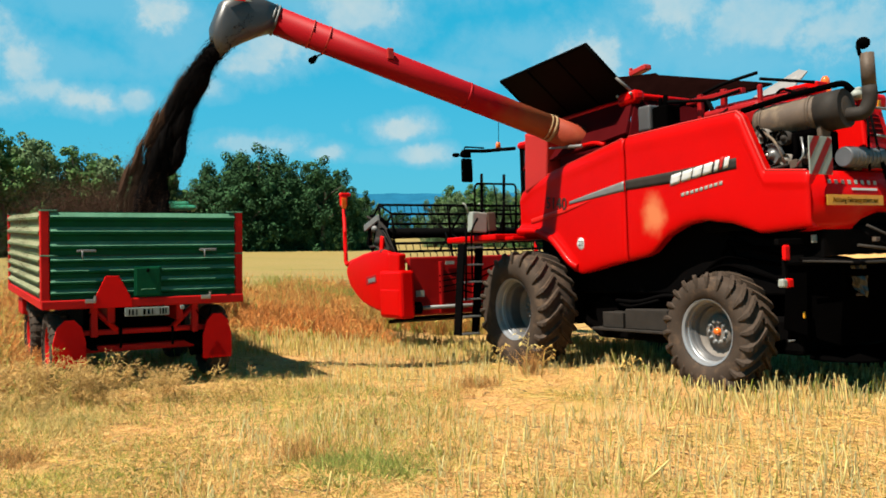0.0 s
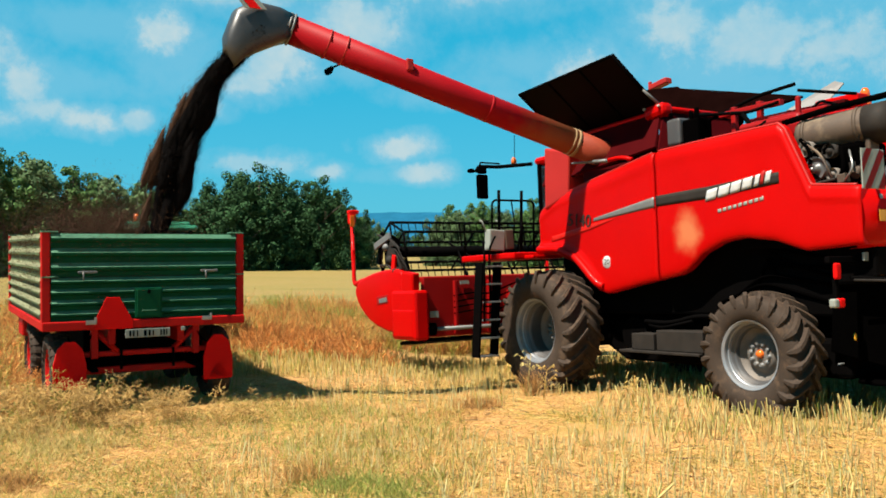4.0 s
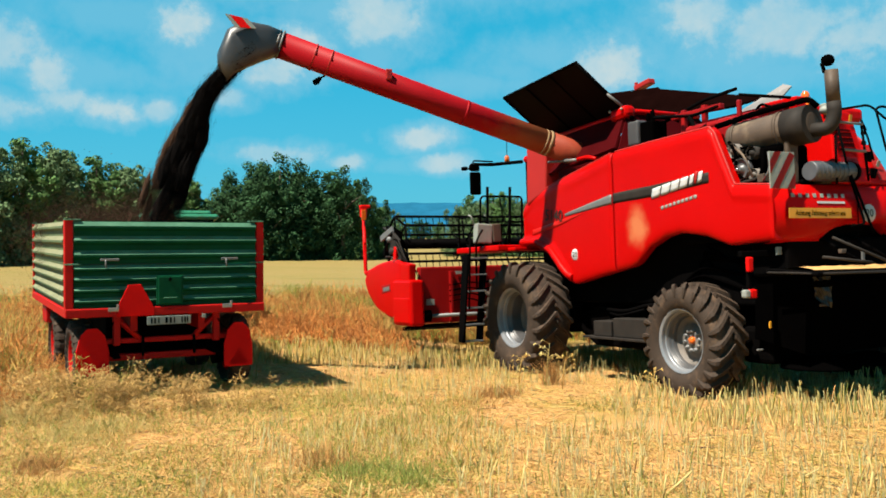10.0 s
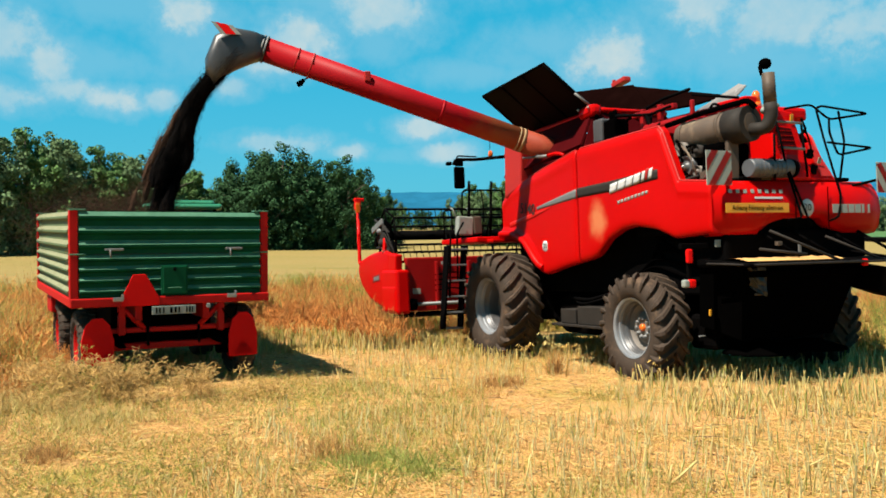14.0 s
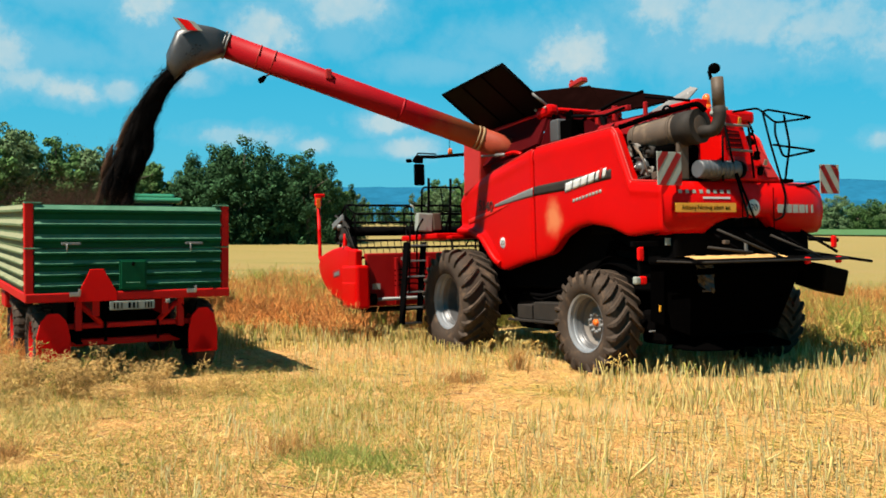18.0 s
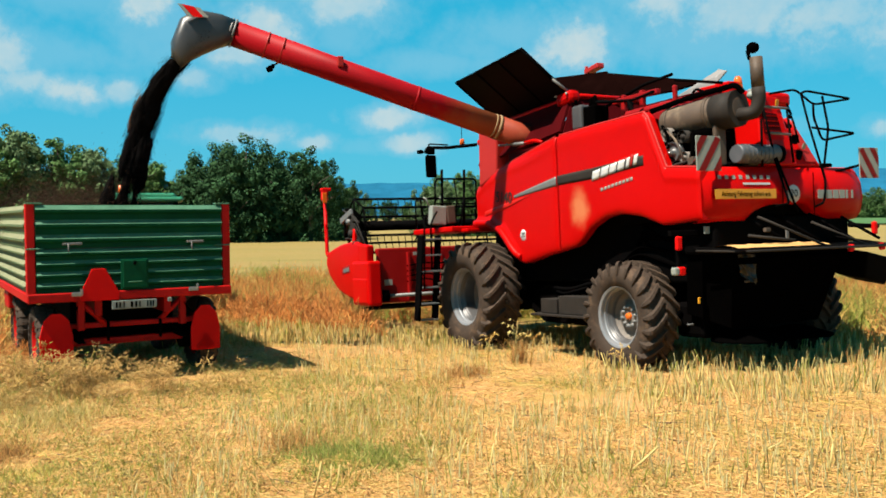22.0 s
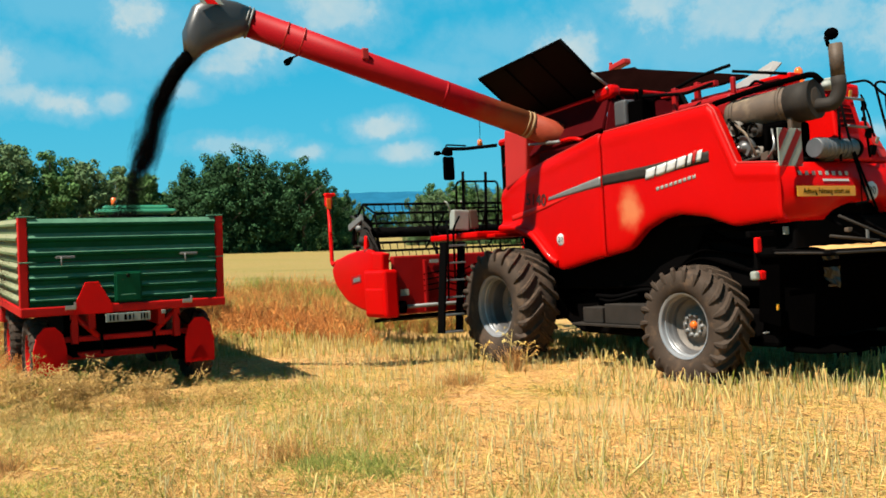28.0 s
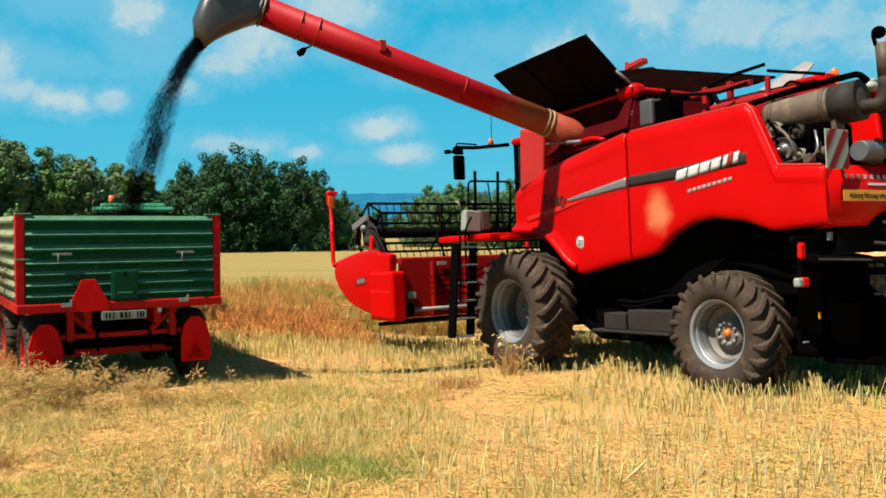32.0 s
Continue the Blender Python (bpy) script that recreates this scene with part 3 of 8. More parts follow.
def make_tree(seed, height, width, leaf, count=16000, leaf_size=0.13):
    rng = random.Random(seed)
    t = new("tree")
    bm = bmesh.new()
    tube(bm, [(0, 0, -0.3), (0.05 * width, 0, height * 0.25), (0, 0.04 * width, height * 0.6), (0.02, 0, height * 0.85)], [0.035 * height, 0.026 * height, 0.015 * height, 0.004 * height], 8)
    for k in range(7):
        a, z = rng.uniform(0, math.tau), height * rng.uniform(0.2, 0.65)
        r = width * rng.uniform(0.25, 0.42)
        tube(bm, [(0, 0, z), (math.cos(a) * r * 0.5, math.sin(a) * r * 0.5, z + 0.1 * height), (math.cos(a) * r, math.sin(a) * r, z + 0.17 * height)], [0.011 * height, 0.008 * height, 0.003 * height], 6)
    part("trunk", bm, BARK, t)
    bm = bmesh.new()
    # several pointed leaders, each hung with ragged clumps
    leaders = 7
    for q in range(leaders):
        a0, r0 = q * math.tau / leaders + rng.uniform(-0.4, 0.4), width * (0.0 if q == 0 else rng.uniform(0.18, 0.32))
        top = height * (0.97 if q == 0 else rng.uniform(0.70, 0.95))
        cx, cy, wq = math.cos(a0) * r0, math.sin(a0) * r0, width * rng.uniform(0.20, 0.29)
        blobs = 20
        for k in range(blobs):
            a, s = rng.uniform(0, math.tau), (k + 0.5) / blobs
            z = top * (0.03 + 0.94 * s) + rng.uniform(-0.03, 0.03) * height
            prof = (1 - s ** 3.0) ** 0.65 * (0.6 + 0.4 * min(s * 4, 1))
            r = wq * prof * rng.uniform(0.3, 1.15)
            leaf_cloud(bm, Vector((cx + math.cos(a) * r, cy + math.sin(a) * r, z)), width * rng.uniform(0.07, 0.125) * (0.6 + 0.4 * prof), count // (blobs * leaders), leaf_size * rng.uniform(0.8, 1.2), rng)
    part("crown", bm, leaf, t)
    return t


TREE_LABELS = {0: "dense dark green broadleaf tree at the field edge", 1: "tall green broadleaf tree at the field edge", 2: "pale grey-green willow at the field edge"}


def make_trees():
    protos = [make_tree(11, 10, 7.5, LEAF_DARK, 16000), make_tree(12, 10, 6.5, LEAF, 15000), make_tree(13, 10, 7.0, LEAF_LIGHT, 15000), make_tree(14, 10, 8.5, LEAF_DARK, 16000), make_tree(15, 10, 7.8, LEAF, 15000)]
    rng = random.Random(4)
    first = set()

    def put(kind, yaw, dist, height, wide=1.0):
        x, y = -math.sin(radians(yaw)) * dist, math.cos(radians(yaw)) * dist
        s = height / 10
        m = Matrix.Translation((x, y, ground_z(x, y) - 0.2)) @ Matrix.Rotation(rng.uniform(0, 6.28), 4, "Z") @ Matrix.Diagonal((s * wide, s * wide, s, 1))
        o = protos[kind]
        if kind in first:
            o = copy_thing(o, Matrix.Identity(4))
        first.add(kind)
        o.matrix_world = m
        tagged(o, TREE_LABELS[{0: 0, 1: 1, 2: 2, 3: 0, 4: 1}[kind]], "tree", "trees along the field edge")

    # the near wood: yaw to the left, distance, height
    for k, yaw, d, h, w in ((2, 29.5, 78, 10.6, 1.0), (1, 27.6, 80, 11.2, 1.0), (2, 26.2, 82, 11.0, 0.9), (4, 25.0, 84, 10.4, 1.0), (1, 23.6, 84, 10.2, 1.1), (2, 22.3, 88, 9.8, 1.1),
                            (2, 21.2, 88, 9.7, 1.1), (4, 20.0, 92, 9.2, 1.1), (1, 18.9, 94, 9.0, 1.1), (1, 17.8, 94, 8.6, 1.1), (4, 16.6, 96, 8.0, 1.0), (0, 15.6, 92, 9.0, 1.0),
                            (3, 14.5, 92, 10.2, 1.0), (0, 13.5, 90, 10.3, 1.0), (3, 12.6, 92, 11.2, 1.0), (0, 11.6, 94, 9.8, 1.0), (3, 10.5, 94, 9.6, 1.0), (0, 9.5, 94, 9.9, 1.0),
                            (3, 8.7, 92, 10.0, 0.9), (1, 7.7, 94, 8.6, 0.9), (0, 6.8, 97, 7.4, 0.9), (2, 6.0, 100, 6.6, 0.8), (1, 31.5, 78, 11, 1.0), (0, 33.5, 78, 11, 1.0)):
        put(k, yaw, d, h, w)
    # lower bushes close the wood at its foot
    for i in range(30):
        put(rng.choice((0, 3, 0)), 33 - i * 0.9, rng.uniform(96, 102), rng.uniform(3.0, 5.0), 1.3)
    # the row beyond the cutting table and the rows far off
    for i in range(12):
        put(rng.choice((1, 2, 4)), 1.4 - i * 0.75, rng.uniform(100, 112), rng.uniform(6.4, 8.4) * (0.8 if i < 1 else 1), 0.85)
    for i in range(34):
        put(rng.choice((0, 1, 3, 4)), 6 - i * 1.15, rng.uniform(480, 560), rng.uniform(11, 15), 1.3)
    for i in range(16):
        put(rng.choice((1, 4, 2)), -20.5 - i * 0.85, rng.uniform(430, 480), rng.uniform(12, 17), 1.3)


make_trees()


# ---- the trailer ----
def wheel_tyre(bm, r, w, rim_r, lugs, lug_h, bars=True, mat=0):
    """A tyre about the y axis with a rounded section and, if bars, slanted tractor lugs."""
    h = w / 2
    spin(bm, [(rim_r, -h * 0.72), (rim_r + 0.03, -h * 0.86), (rim_r + (r - rim_r) * 0.5, -h * 1.0), (r - 0.05, -h * 0.93), (r - 0.008, -h * 0.80), (r, -h * 0.4),
              (r, h * 0.4), (r - 0.008, h * 0.80), (r - 0.05, h * 0.93), (rim_r + (r - rim_r) * 0.5, h * 1.0), (rim_r + 0.03, h * 0.86), (rim_r, h * 0.72)], 56)
    for k in range(lugs):
        for side in (-1, 1):
            a0 = (k + (0.25 if side > 0 else -0.25)) * math.tau / lugs
            sweep, half = (0.62 if bars else 0.0) * math.tau / lugs * 1.25, math.tau / lugs * (0.17 if bars else 0.3)
            stations = ((0.0 if bars else 0.1, 0.0, r), (0.55, 0.55, r - 0.002), (0.96, 1.0, r - 0.03), (1.02, 1.08, r - 0.12))
            lower, upper = [], []
            for f, s, rad in stations:
                y = side * h * f
                for st, lift in ((lower, -0.012), (upper, lug_h if rad > r - 0.1 else lug_h * 0.45)):
                    st.append([bm.verts.new(((rad + lift) * math.cos(a0 + s * sweep + d), y, (rad + lift) * math.sin(a0 + s * sweep + d))) for d in (-half * (0.7 if lift > 0 else 1), half * (0.7 if lift > 0 else 1))])
            n = len(stations)
            for i in range(n - 1):
                quads = ((upper[i][0], upper[i][1], upper[i + 1][1], upper[i + 1][0]), (lower[i][0], upper[i][0], upper[i + 1][0], lower[i + 1][0]), (upper[i][1], lower[i][1], lower[i + 1][1], upper[i + 1][1]))
                for q in quads:
                    bm.faces.new(q)
            bm.faces.new((lower[0][0], lower[0][1], upper[0][1], upper[0][0]))
            bm.faces.new((lower[-1][1], lower[-1][0], upper[-1][0], upper[-1][1]))
    bmesh.ops.recalc_face_normals(bm, faces=bm.faces)


TRAILER = Matrix.Translation((-3.77, 10.70, 0.07)) @ Matrix.Rotation(radians(32 + 90), 4, "Z") @ Matrix.Diagonal((0.965, 0.965, 0.965, 1))   # x ahead, y to its left


def ribbed_board(bm, length, height, lean, ribs, thick=0.03):
    """A board in x (length) and z with horizontal rolled ribs standing out to -y."""
    z, prof = 0.0, []
    pitch = height / ribs
    for k in range(ribs):
        z = k * pitch
        prof += [(z + 0.0 * pitch, 0.0), (z + 0.34 * pitch, 0.0), (z + 0.50 * pitch, -lean), (z + 0.66 * pitch, -lean), (z + 0.96 * pitch, 0.0)]
    prof.append((height, 0.0))
    front = [[bm.verts.new((x, y, z)) for z, y in prof] for x in (-length / 2, length / 2)]
    back = [[bm.verts.new((x, thick, z)) for z in (0, height)] for x in (-length / 2, length / 2)]
    for i in range(len(prof) - 1):
        # upper rib slopes get the second material, painted lighter as if lit
        bm.faces.new((front[0][i], front[1][i], front[1][i + 1], front[0][i + 1])).material_index = 1 if i % 5 == 3 else 0
    bm.faces.new((back[0][0], back[0][1], back[1][1], back[1][0]))
    bm.faces.new((front[0][-1], front[1][-1], back[1][1], back[0][1]))
    bm.faces.new((front[1][0], front[0][0], back[0][0], back[1][0]))
    for k in (0, 1):
        bm.faces.new([*front[k], back[k][1], back[k][0]])
    bmesh.ops.recalc_face_normals(bm, faces=bm.faces)


def make_trailer():
    t = thing("farm_trailer", TRAILER, "green two-axle tipping trailer with ribbed boards and red frame", "trailer")
    W2, L, Z0, Z1 = 1.2, 4.0, 1.13, 2.2
    # boards: rear, front and two sides, each of two ribbed halves
    for nm, m, ln in (("tailgate", pose(0, 0, Z0, 0, 0, -90), 2 * W2 - 0.16), ("front_board", pose(L, 0, Z0, 0, 0, 90), 2 * W2 - 0.16),
                      ("side_board", pose(L / 2, W2, Z0, 0, 0, 180), L - 0.16), ("side_board", pose(L / 2, -W2, Z0, 0, 0, 0), L - 0.16)):
        for k in (0, 1):
            bm = bmesh.new()
            ribbed_board(bm, ln, (Z1 - Z0) / 2 - 0.008, 0.042, 3 + (1 - k))
            # the sunward side board takes the paler, sunlit colours
            o = part(nm, bm, [GREEN_SUNLIT, SUNLIT_DUSTY_LEDGE] if nm == "side_board" and m.translation.y > 0 else [GREEN, GREEN_LEDGE], t)
            o.matrix_local = m @ Matrix.Translation((0, 0, k * ((Z1 - Z0) / 2)))
    # corner posts
    for x, y in ((0.03, W2 - 0.02), (0.03, -W2 + 0.02), (L - 0.03, W2 - 0.02), (L - 0.03, -W2 + 0.02)):
        bm = bmesh.new()
        box(bm, (x, y, (Z0 + Z1) / 2 - 0.03), (0.11, 0.10, Z1 - Z0 + 0.08), bevel=0.012)
        part("corner_post", bm, RED_TRAILER, t)
        for z in (Z1 + 0.005, (Z0 + Z1) / 2):
            bm = bmesh.new()
            box(bm, (x, y - math.copysign(0.045, y), z), (0.12, 0.19, 0.018), bevel=0.006)
            part("hinge_strap", bm, GREEN_LEDGE, t)
    bm = bmesh.new()
    box(bm, (L / 2, 0, Z0 - 0.045), (L, 2 * W2 - 0.1, 0.06))
    part("load_floor", bm, STEEL_BLACK, t)
    bm = bmesh.new()
    box(bm, (0.0, 0, Z0 - 0.055), (0.12, 2 * W2 + 0.06, 0.11), bevel=0.015)
    part("rear_rail", bm, RED_TRAILER, t)
    for s in (1, -1):
        bm = bmesh.new()
        box(bm, (L / 2 + 0.06, s * (W2 - 0.01), Z0 - 0.055), (L, 0.08, 0.11), bevel=0.012)
        part("side_rail", bm, RED_TRAILER, t)
        bm = bmesh.new()
        box(bm, (L / 2 - 0.1, s * 0.42, Z0 - 0.21), (L - 0.3, 0.09, 0.2), bevel=0.01)
        part("chassis_beam", bm, RED_TRAILER, t)
    # rear undercarriage
    bm = bmesh.new()
    box(bm, (0.16, 0, 0.70), (0.07, 1.75, 0.065), bevel=0.012)
    part("bumper_bar", bm, RED_TRAILER, t)
    bm = bmesh.new()
    box(bm, (0.45, 0, 0.46), (0.10, 1.7, 0.09), bevel=0.015)
    part("rear_axle", bm, RED_TRAILER, t)
    for y in (0.62, -0.62):
        bm = bmesh.new()
        box(bm, (0.10, y, 0.86), (0.08, 0.085, 0.42), bevel=0.012)
        tube(bm, [(0.10, y, 1.0), (0.13, y * 0.55, 0.72)], 0.035)
        part("bumper_bracket", bm, RED_TRAILER, t)
    for pts, r in (([(0.11, 0.30, 0.74), (0.10, 0.30, 0.50)], 0.018), ([(0.11, -0.34, 0.74), (0.10, -0.34, 0.50)], 0.018), ([(0.12, 0.36, 1.0), (0.05, 0.25, 0.92), (0.04, 0.14, 0.97)], 0.012)):
        bm = bmesh.new()
        tube(bm, pts, r)
        part("brake_lever", bm, STEEL_BLACK, t)
    # air lines that hang in loops from the frame
    for pts in ([(0.10, 0.62, 1.02), (0.02, 0.72, 0.82), (0.06, 0.85, 0.75), (0.12, 0.92, 0.92)], [(0.10, -0.60, 1.02), (0.03, -0.68, 0.84), (0.05, -0.78, 0.78), (0.10, -0.84, 0.95)]):
        bm = bmesh.new()
        tube(bm, bent(pts, 0.1), 0.010, 6)
        part("air_line", bm, BLACK, t)
    # mud flaps beside the wheels, with reflectors
    for y, half in ((0.91, 0.19), (-0.90, 0.19)):
        bm = bmesh.new()
        pts = [(y + half * k, z) for k, z in ((-1, 0.30), (1, 0.30), (1.0, 0.60), (0.75, 0.79), (0.3, 0.88), (-0.3, 0.88), (-0.75, 0.79), (-1.0, 0.60))]
        a = [bm.verts.new((0.02, p, z)) for p, z in pts]
        b = [bm.verts.new((0.05, p, z)) for p, z in pts]
        bm.faces.new(a); bm.faces.new(b[::-1])
        for i in range(len(a)):
            bm.faces.new((a[i], b[i], b[(i + 1) % len(a)], a[(i + 1) % len(a)]))
        finish(bm, 0.006)
        fl = part("mudguard_plate", bm, REFLEX, t, "red plate guard with triangular reflector")
        if y < 0:
            bm = bmesh.new()
            vs = [bm.verts.new((0.012, y + dy, z)) for dy, z in ((-0.12, 0.33), (0.12, 0.33), (0, 0.52))]
            f = bm.faces.new(vs)
            bmesh.ops.solidify(bm, geom=[f], thickness=0.006)
            part("reflector_triangle", bm, REFLEX, fl)
    # slow-vehicle triangle with cut corners
    bm = bmesh.new()
    pts = [(0.645, 1.02), (0.196, 1.02), (0.196, 1.12), (0.352, 1.41), (0.508, 1.41), (0.645, 1.12)]
    a = [bm.verts.new((-0.075, p, z)) for p, z in pts]
    b = [bm.verts.new((-0.055, p, z)) for p, z in pts]
    bm.faces.new(a); bm.faces.new(b[::-1])
    for i in range(6):
        bm.faces.new((a[i], b[i], b[(i + 1) % 6], a[(i + 1) % 6]))
    finish(bm, 0.004)
    part("warning_triangle", bm, REFLEX, t, "bright red slow-vehicle triangle plate")
    # grain hatch
    bm = bmesh.new()
    box(bm, (-0.05, 0.0, 1.33), (0.03, 0.29, 0.34), bevel=0.008)
    box(bm, (-0.035, 0.0, 1.33), (0.03, 0.33, 0.37), bevel=0.008)
    hatch = part("grain_hatch", bm, GREEN, t)
    bm = bmesh.new()
    tube(bm, bent([(-0.068, 0.08, 1.23), (-0.080, 0.08, 1.235), (-0.080, -0.08, 1.235), (-0.068, -0.08, 1.23)], 0.02), 0.005)
    part("hatch_handle", bm, GREEN_LEDGE, hatch)
    bm = bmesh.new()
    box(bm, (-0.07, 0.0, 1.47), (0.02, 0.035, 0.05), (20, 0, 0), bevel=0.006)
    part("hatch_catch", bm, STEEL_BLACK, hatch)
    # latches on the tailgate and clips on the rail
    for y in (0.72, -0.76):
        bm = bmesh.new()
        box(bm, (-0.055, y, 1.72), (0.02, 0.22, 0.03), bevel=0.006)
        tube(bm, bent([(-0.07, y + 0.05, 1.72), (-0.08, y + 0.05, 1.68), (-0.08, y + 0.05, 1.62)], 0.02), 0.009)
        part("board_latch", bm, GREY, t)
        bm = bmesh.new()
        box(bm, (-0.075, y * 0.95, 1.11), (0.03, 0.12, 0.05), bevel=0.006)
        box(bm, (-0.085, y * 0.95 - 0.05, 1.14), (0.02, 0.03, 0.07), bevel=0.006)
        part("hinge_clip", bm, STEEL, t)
    # number plate with plain bars
    bm = bmesh.new()
    box(bm, (-0.075, 0.016, 0.955), (0.012, 0.54, 0.105), bevel=0.004)
    plate = part("number_plate", bm, PALE, t, "white number plate")
    for y0, y1 in ((0.205, 0.225), (0.165, 0.185), (0.12, 0.135), (0.02, 0.05), (-0.03, -0.005), (-0.07, -0.055), (-0.165, -0.15), (-0.205, -0.185), (-0.235, -0.22)):
        bm = bmesh.new()
        box(bm, (-0.083, (y0 + y1) / 2 + 0.016, 0.955), (0.006, y1 - y0, 0.07))
        part("plate_mark", bm, BLACK, plate)
    bm = bmesh.new()
    box(bm, (-0.07, -0.42, 0.99), (0.015, 0.05, 0.05), bevel=0.005)
    part("small_reflector", bm, PALE, t)
    # wheels: two axles
    for x in (0.55, 2.55):
        for s in (1, -1):
            bm = bmesh.new()
            spin(bm, [(0.07, 0.02), (0.10, 0.06), (0.22, 0.02), (0.24, -0.02), (0.285, 0.04), (0.30, 0.10), (0.315, 0.105), (0.30, 0.06), (0.29, -0.1)], 40)
            rim = part("wheel", bm, RED_TRAILER, t, "red wheel disc")
            rim.matrix_local = pose(x, s * 0.98, 0.47, 0, 17 * x, 0 if s > 0 else 180)
            bm = bmesh.new()
            wheel_tyre(bm, 0.47, 0.27, 0.30, 26, 0.014, bars=False)
            part("tyre", bm, RUBBER, rim)
    # dark block added to stand for the deep shade below the trailer
    bm = bmesh.new()
    box(bm, (2.0, 0, 0.73), (2.7, 1.30, 0.60), bevel=0.04)
    part("underside_shade_block", bm, STEEL_BLACK, t)
    for x in (0.55, 2.55):
        for s in (1, -1):
            bm = bmesh.new()
            for k in range(5):
                box(bm, (x, s * 0.62, 0.50 + 0.022 * k), (1.05 - 0.16 * k, 0.08, 0.02), bevel=0.004)
            box(bm, (x, s * 0.62, 0.53), (0.12, 0.11, 0.2), bevel=0.01)
            part("leaf_spring", bm, STEEL_BLACK, t)
            bm = bmesh.new()
            tube(bm, [(x, s * 0.70, 0.47), (x, s * 0.86, 0.47)], 0.19, 20)
            part("brake_drum", bm, STEEL_BLACK, t)
    bm = bmesh.new()
    tube(bm, [(1.5, 0.25, 0.62), (1.5, -0.35, 0.62)], 0.17, 18)
    part("air_tank", bm, STEEL_BLACK, t)
    bm = bmesh.new()
    tube(bm, [(1.55, 0, 1.05), (1.55, 0, 0.40)], [0.16, 0.13], 18)
    part("tipping_ram", bm, STEEL_BLACK, t)
    bm = bmesh.new()
    tube(bm, [(0.95, 0.2, 0.52), (2.4, 0.2, 0.5)], 0.05, 10)
    part("brake_rod", bm, STEEL_BLACK, t)
    bm = bmesh.new()
    box(bm, (2.55, 0, 0.48), (0.12, 1.7, 0.12), bevel=0.015)
    box(bm, (2.55, 0, 0.75), (0.9, 0.9, 0.1), bevel=0.02)
    part("turntable", bm, RED_TRAILER, t)
    bm = bmesh.new()
    tube(bm, [(3.0, 0.3, 0.5), (4.9, 0, 0.5)], 0.04)
    tube(bm, [(3.0, -0.3, 0.5), (4.9, 0, 0.5)], 0.04)
    part("drawbar", bm, RED_TRAILER, t)
    bm = bmesh.new()
    box(bm, (2.9, 1.02, 0.86), (0.5, 0.3, 0.24), bevel=0.02)
    part("tool_box", bm, RED_TRAILER, t)
    # heap of grain in the bed
    bm = bmesh.new()
    n = 22
    grid = [[bm.verts.new((0.08 + (L - 0.16) * i / n, -1.1 + 2.2 * j / n, 1.55 + 0.45 * math.exp(-((i / n - 0.42) * 3.2) ** 2 - ((j / n - 0.5) * 2.6) ** 2) + 0.03 * noise.noise((i * 0.7, j * 0.7, 2)))) for j in range(n + 1)] for i in range(n + 1)]
    for i in range(n):
        for j in range(n):
            bm.faces.new((grid[i][j], grid[i + 1][j], grid[i + 1][j + 1], grid[i][j + 1])).smooth = True
    heap = part("grain_heap", bm, GRAIN)
    heap.matrix_world = TRAILER
    tagged(heap, "heap of dark seed grain in the trailer bed", "grain", kind="stuff")


make_trailer()


def make_tractor():
    m = Matrix.Translation((-5.75, 16.9, ground_z(-5.6, 16.9))) @ Matrix.Rotation(radians(18 + 90), 4, "Z")
    t = thing("tractor", m, "green farm tractor hitched in front of the trailer", "tractor")
    bm = bmesh.new()
    box(bm, (0, 0, 2.36), (1.5, 1.42, 0.10), bevel=0.05)
    box(bm, (0.0, 0, 2.43), (1.25, 1.15, 0.10), bevel=0.05)
    finish(bm)
    roof = part("cab_roof", bm, GREEN_ROOF, t, "rounded green cab roof")
    bm = bmesh.new()
    for x in (-0.45, -0.25):
        tube(bm, [(x, -0.5, 2.47), (x, 0.5, 2.47)], 0.02)
    part("roof_ridge", bm, BLACK, roof)
    for x, y in ((-0.66, 0.6), (-0.66, -0.6), (0.66, 0.6), (0.66, -0.6)):
        bm = bmesh.new()
        tube(bm, [(x, y, 1.1), (x * 0.97, y * 0.97, 2.33)], 0.035)
        part("cab_post", bm, BLACK, t)
    bm = bmesh.new()
    box(bm, (0, 0, 1.75), (1.26, 1.12, 1.1), bevel=0.03)
    part("cab_glass", bm, GLASS, t)
    bm = bmesh.new()
    box(bm, (0.0, 0, 0.9), (1.5, 0.8, 0.6), bevel=0.08)
    box(bm, (1.5, 0, 1.15), (1.8, 0.7, 0.7), bevel=0.12)
    part("engine_hood", bm, GREEN_ROOF, t)
    bm = bmesh.new()
    tube(bm, [(-0.55, 0.38, 2.44), (-0.55, 0.38, 2.62)], [0.05, 0.045])
    part("beacon", bm, ORANGE, t, "orange beacon")
    for x, y, r, w in ((-0.2, 0.78, 0.72, 0.4), (-0.2, -0.78, 0.72, 0.4), (2.0, 0.7, 0.45, 0.28), (2.0, -0.7, 0.45, 0.28)):
        bm = bmesh.new()
        spin(bm, [(0.05, 0.06), (r * 0.5, 0.02), (r * 0.58, 0.1), (r * 0.58, -0.1)], 32)
        wh = part("wheel", bm, SILVER, t)
        wh.matrix_local = pose(x, y, r + 0.02, 0, 0, 0 if y > 0 else 180)
        bm = bmesh.new()
        wheel_tyre(bm, r, w, r * 0.58, 18, 0.03)
        part("tyre", bm, RUBBER, wh)


make_tractor()


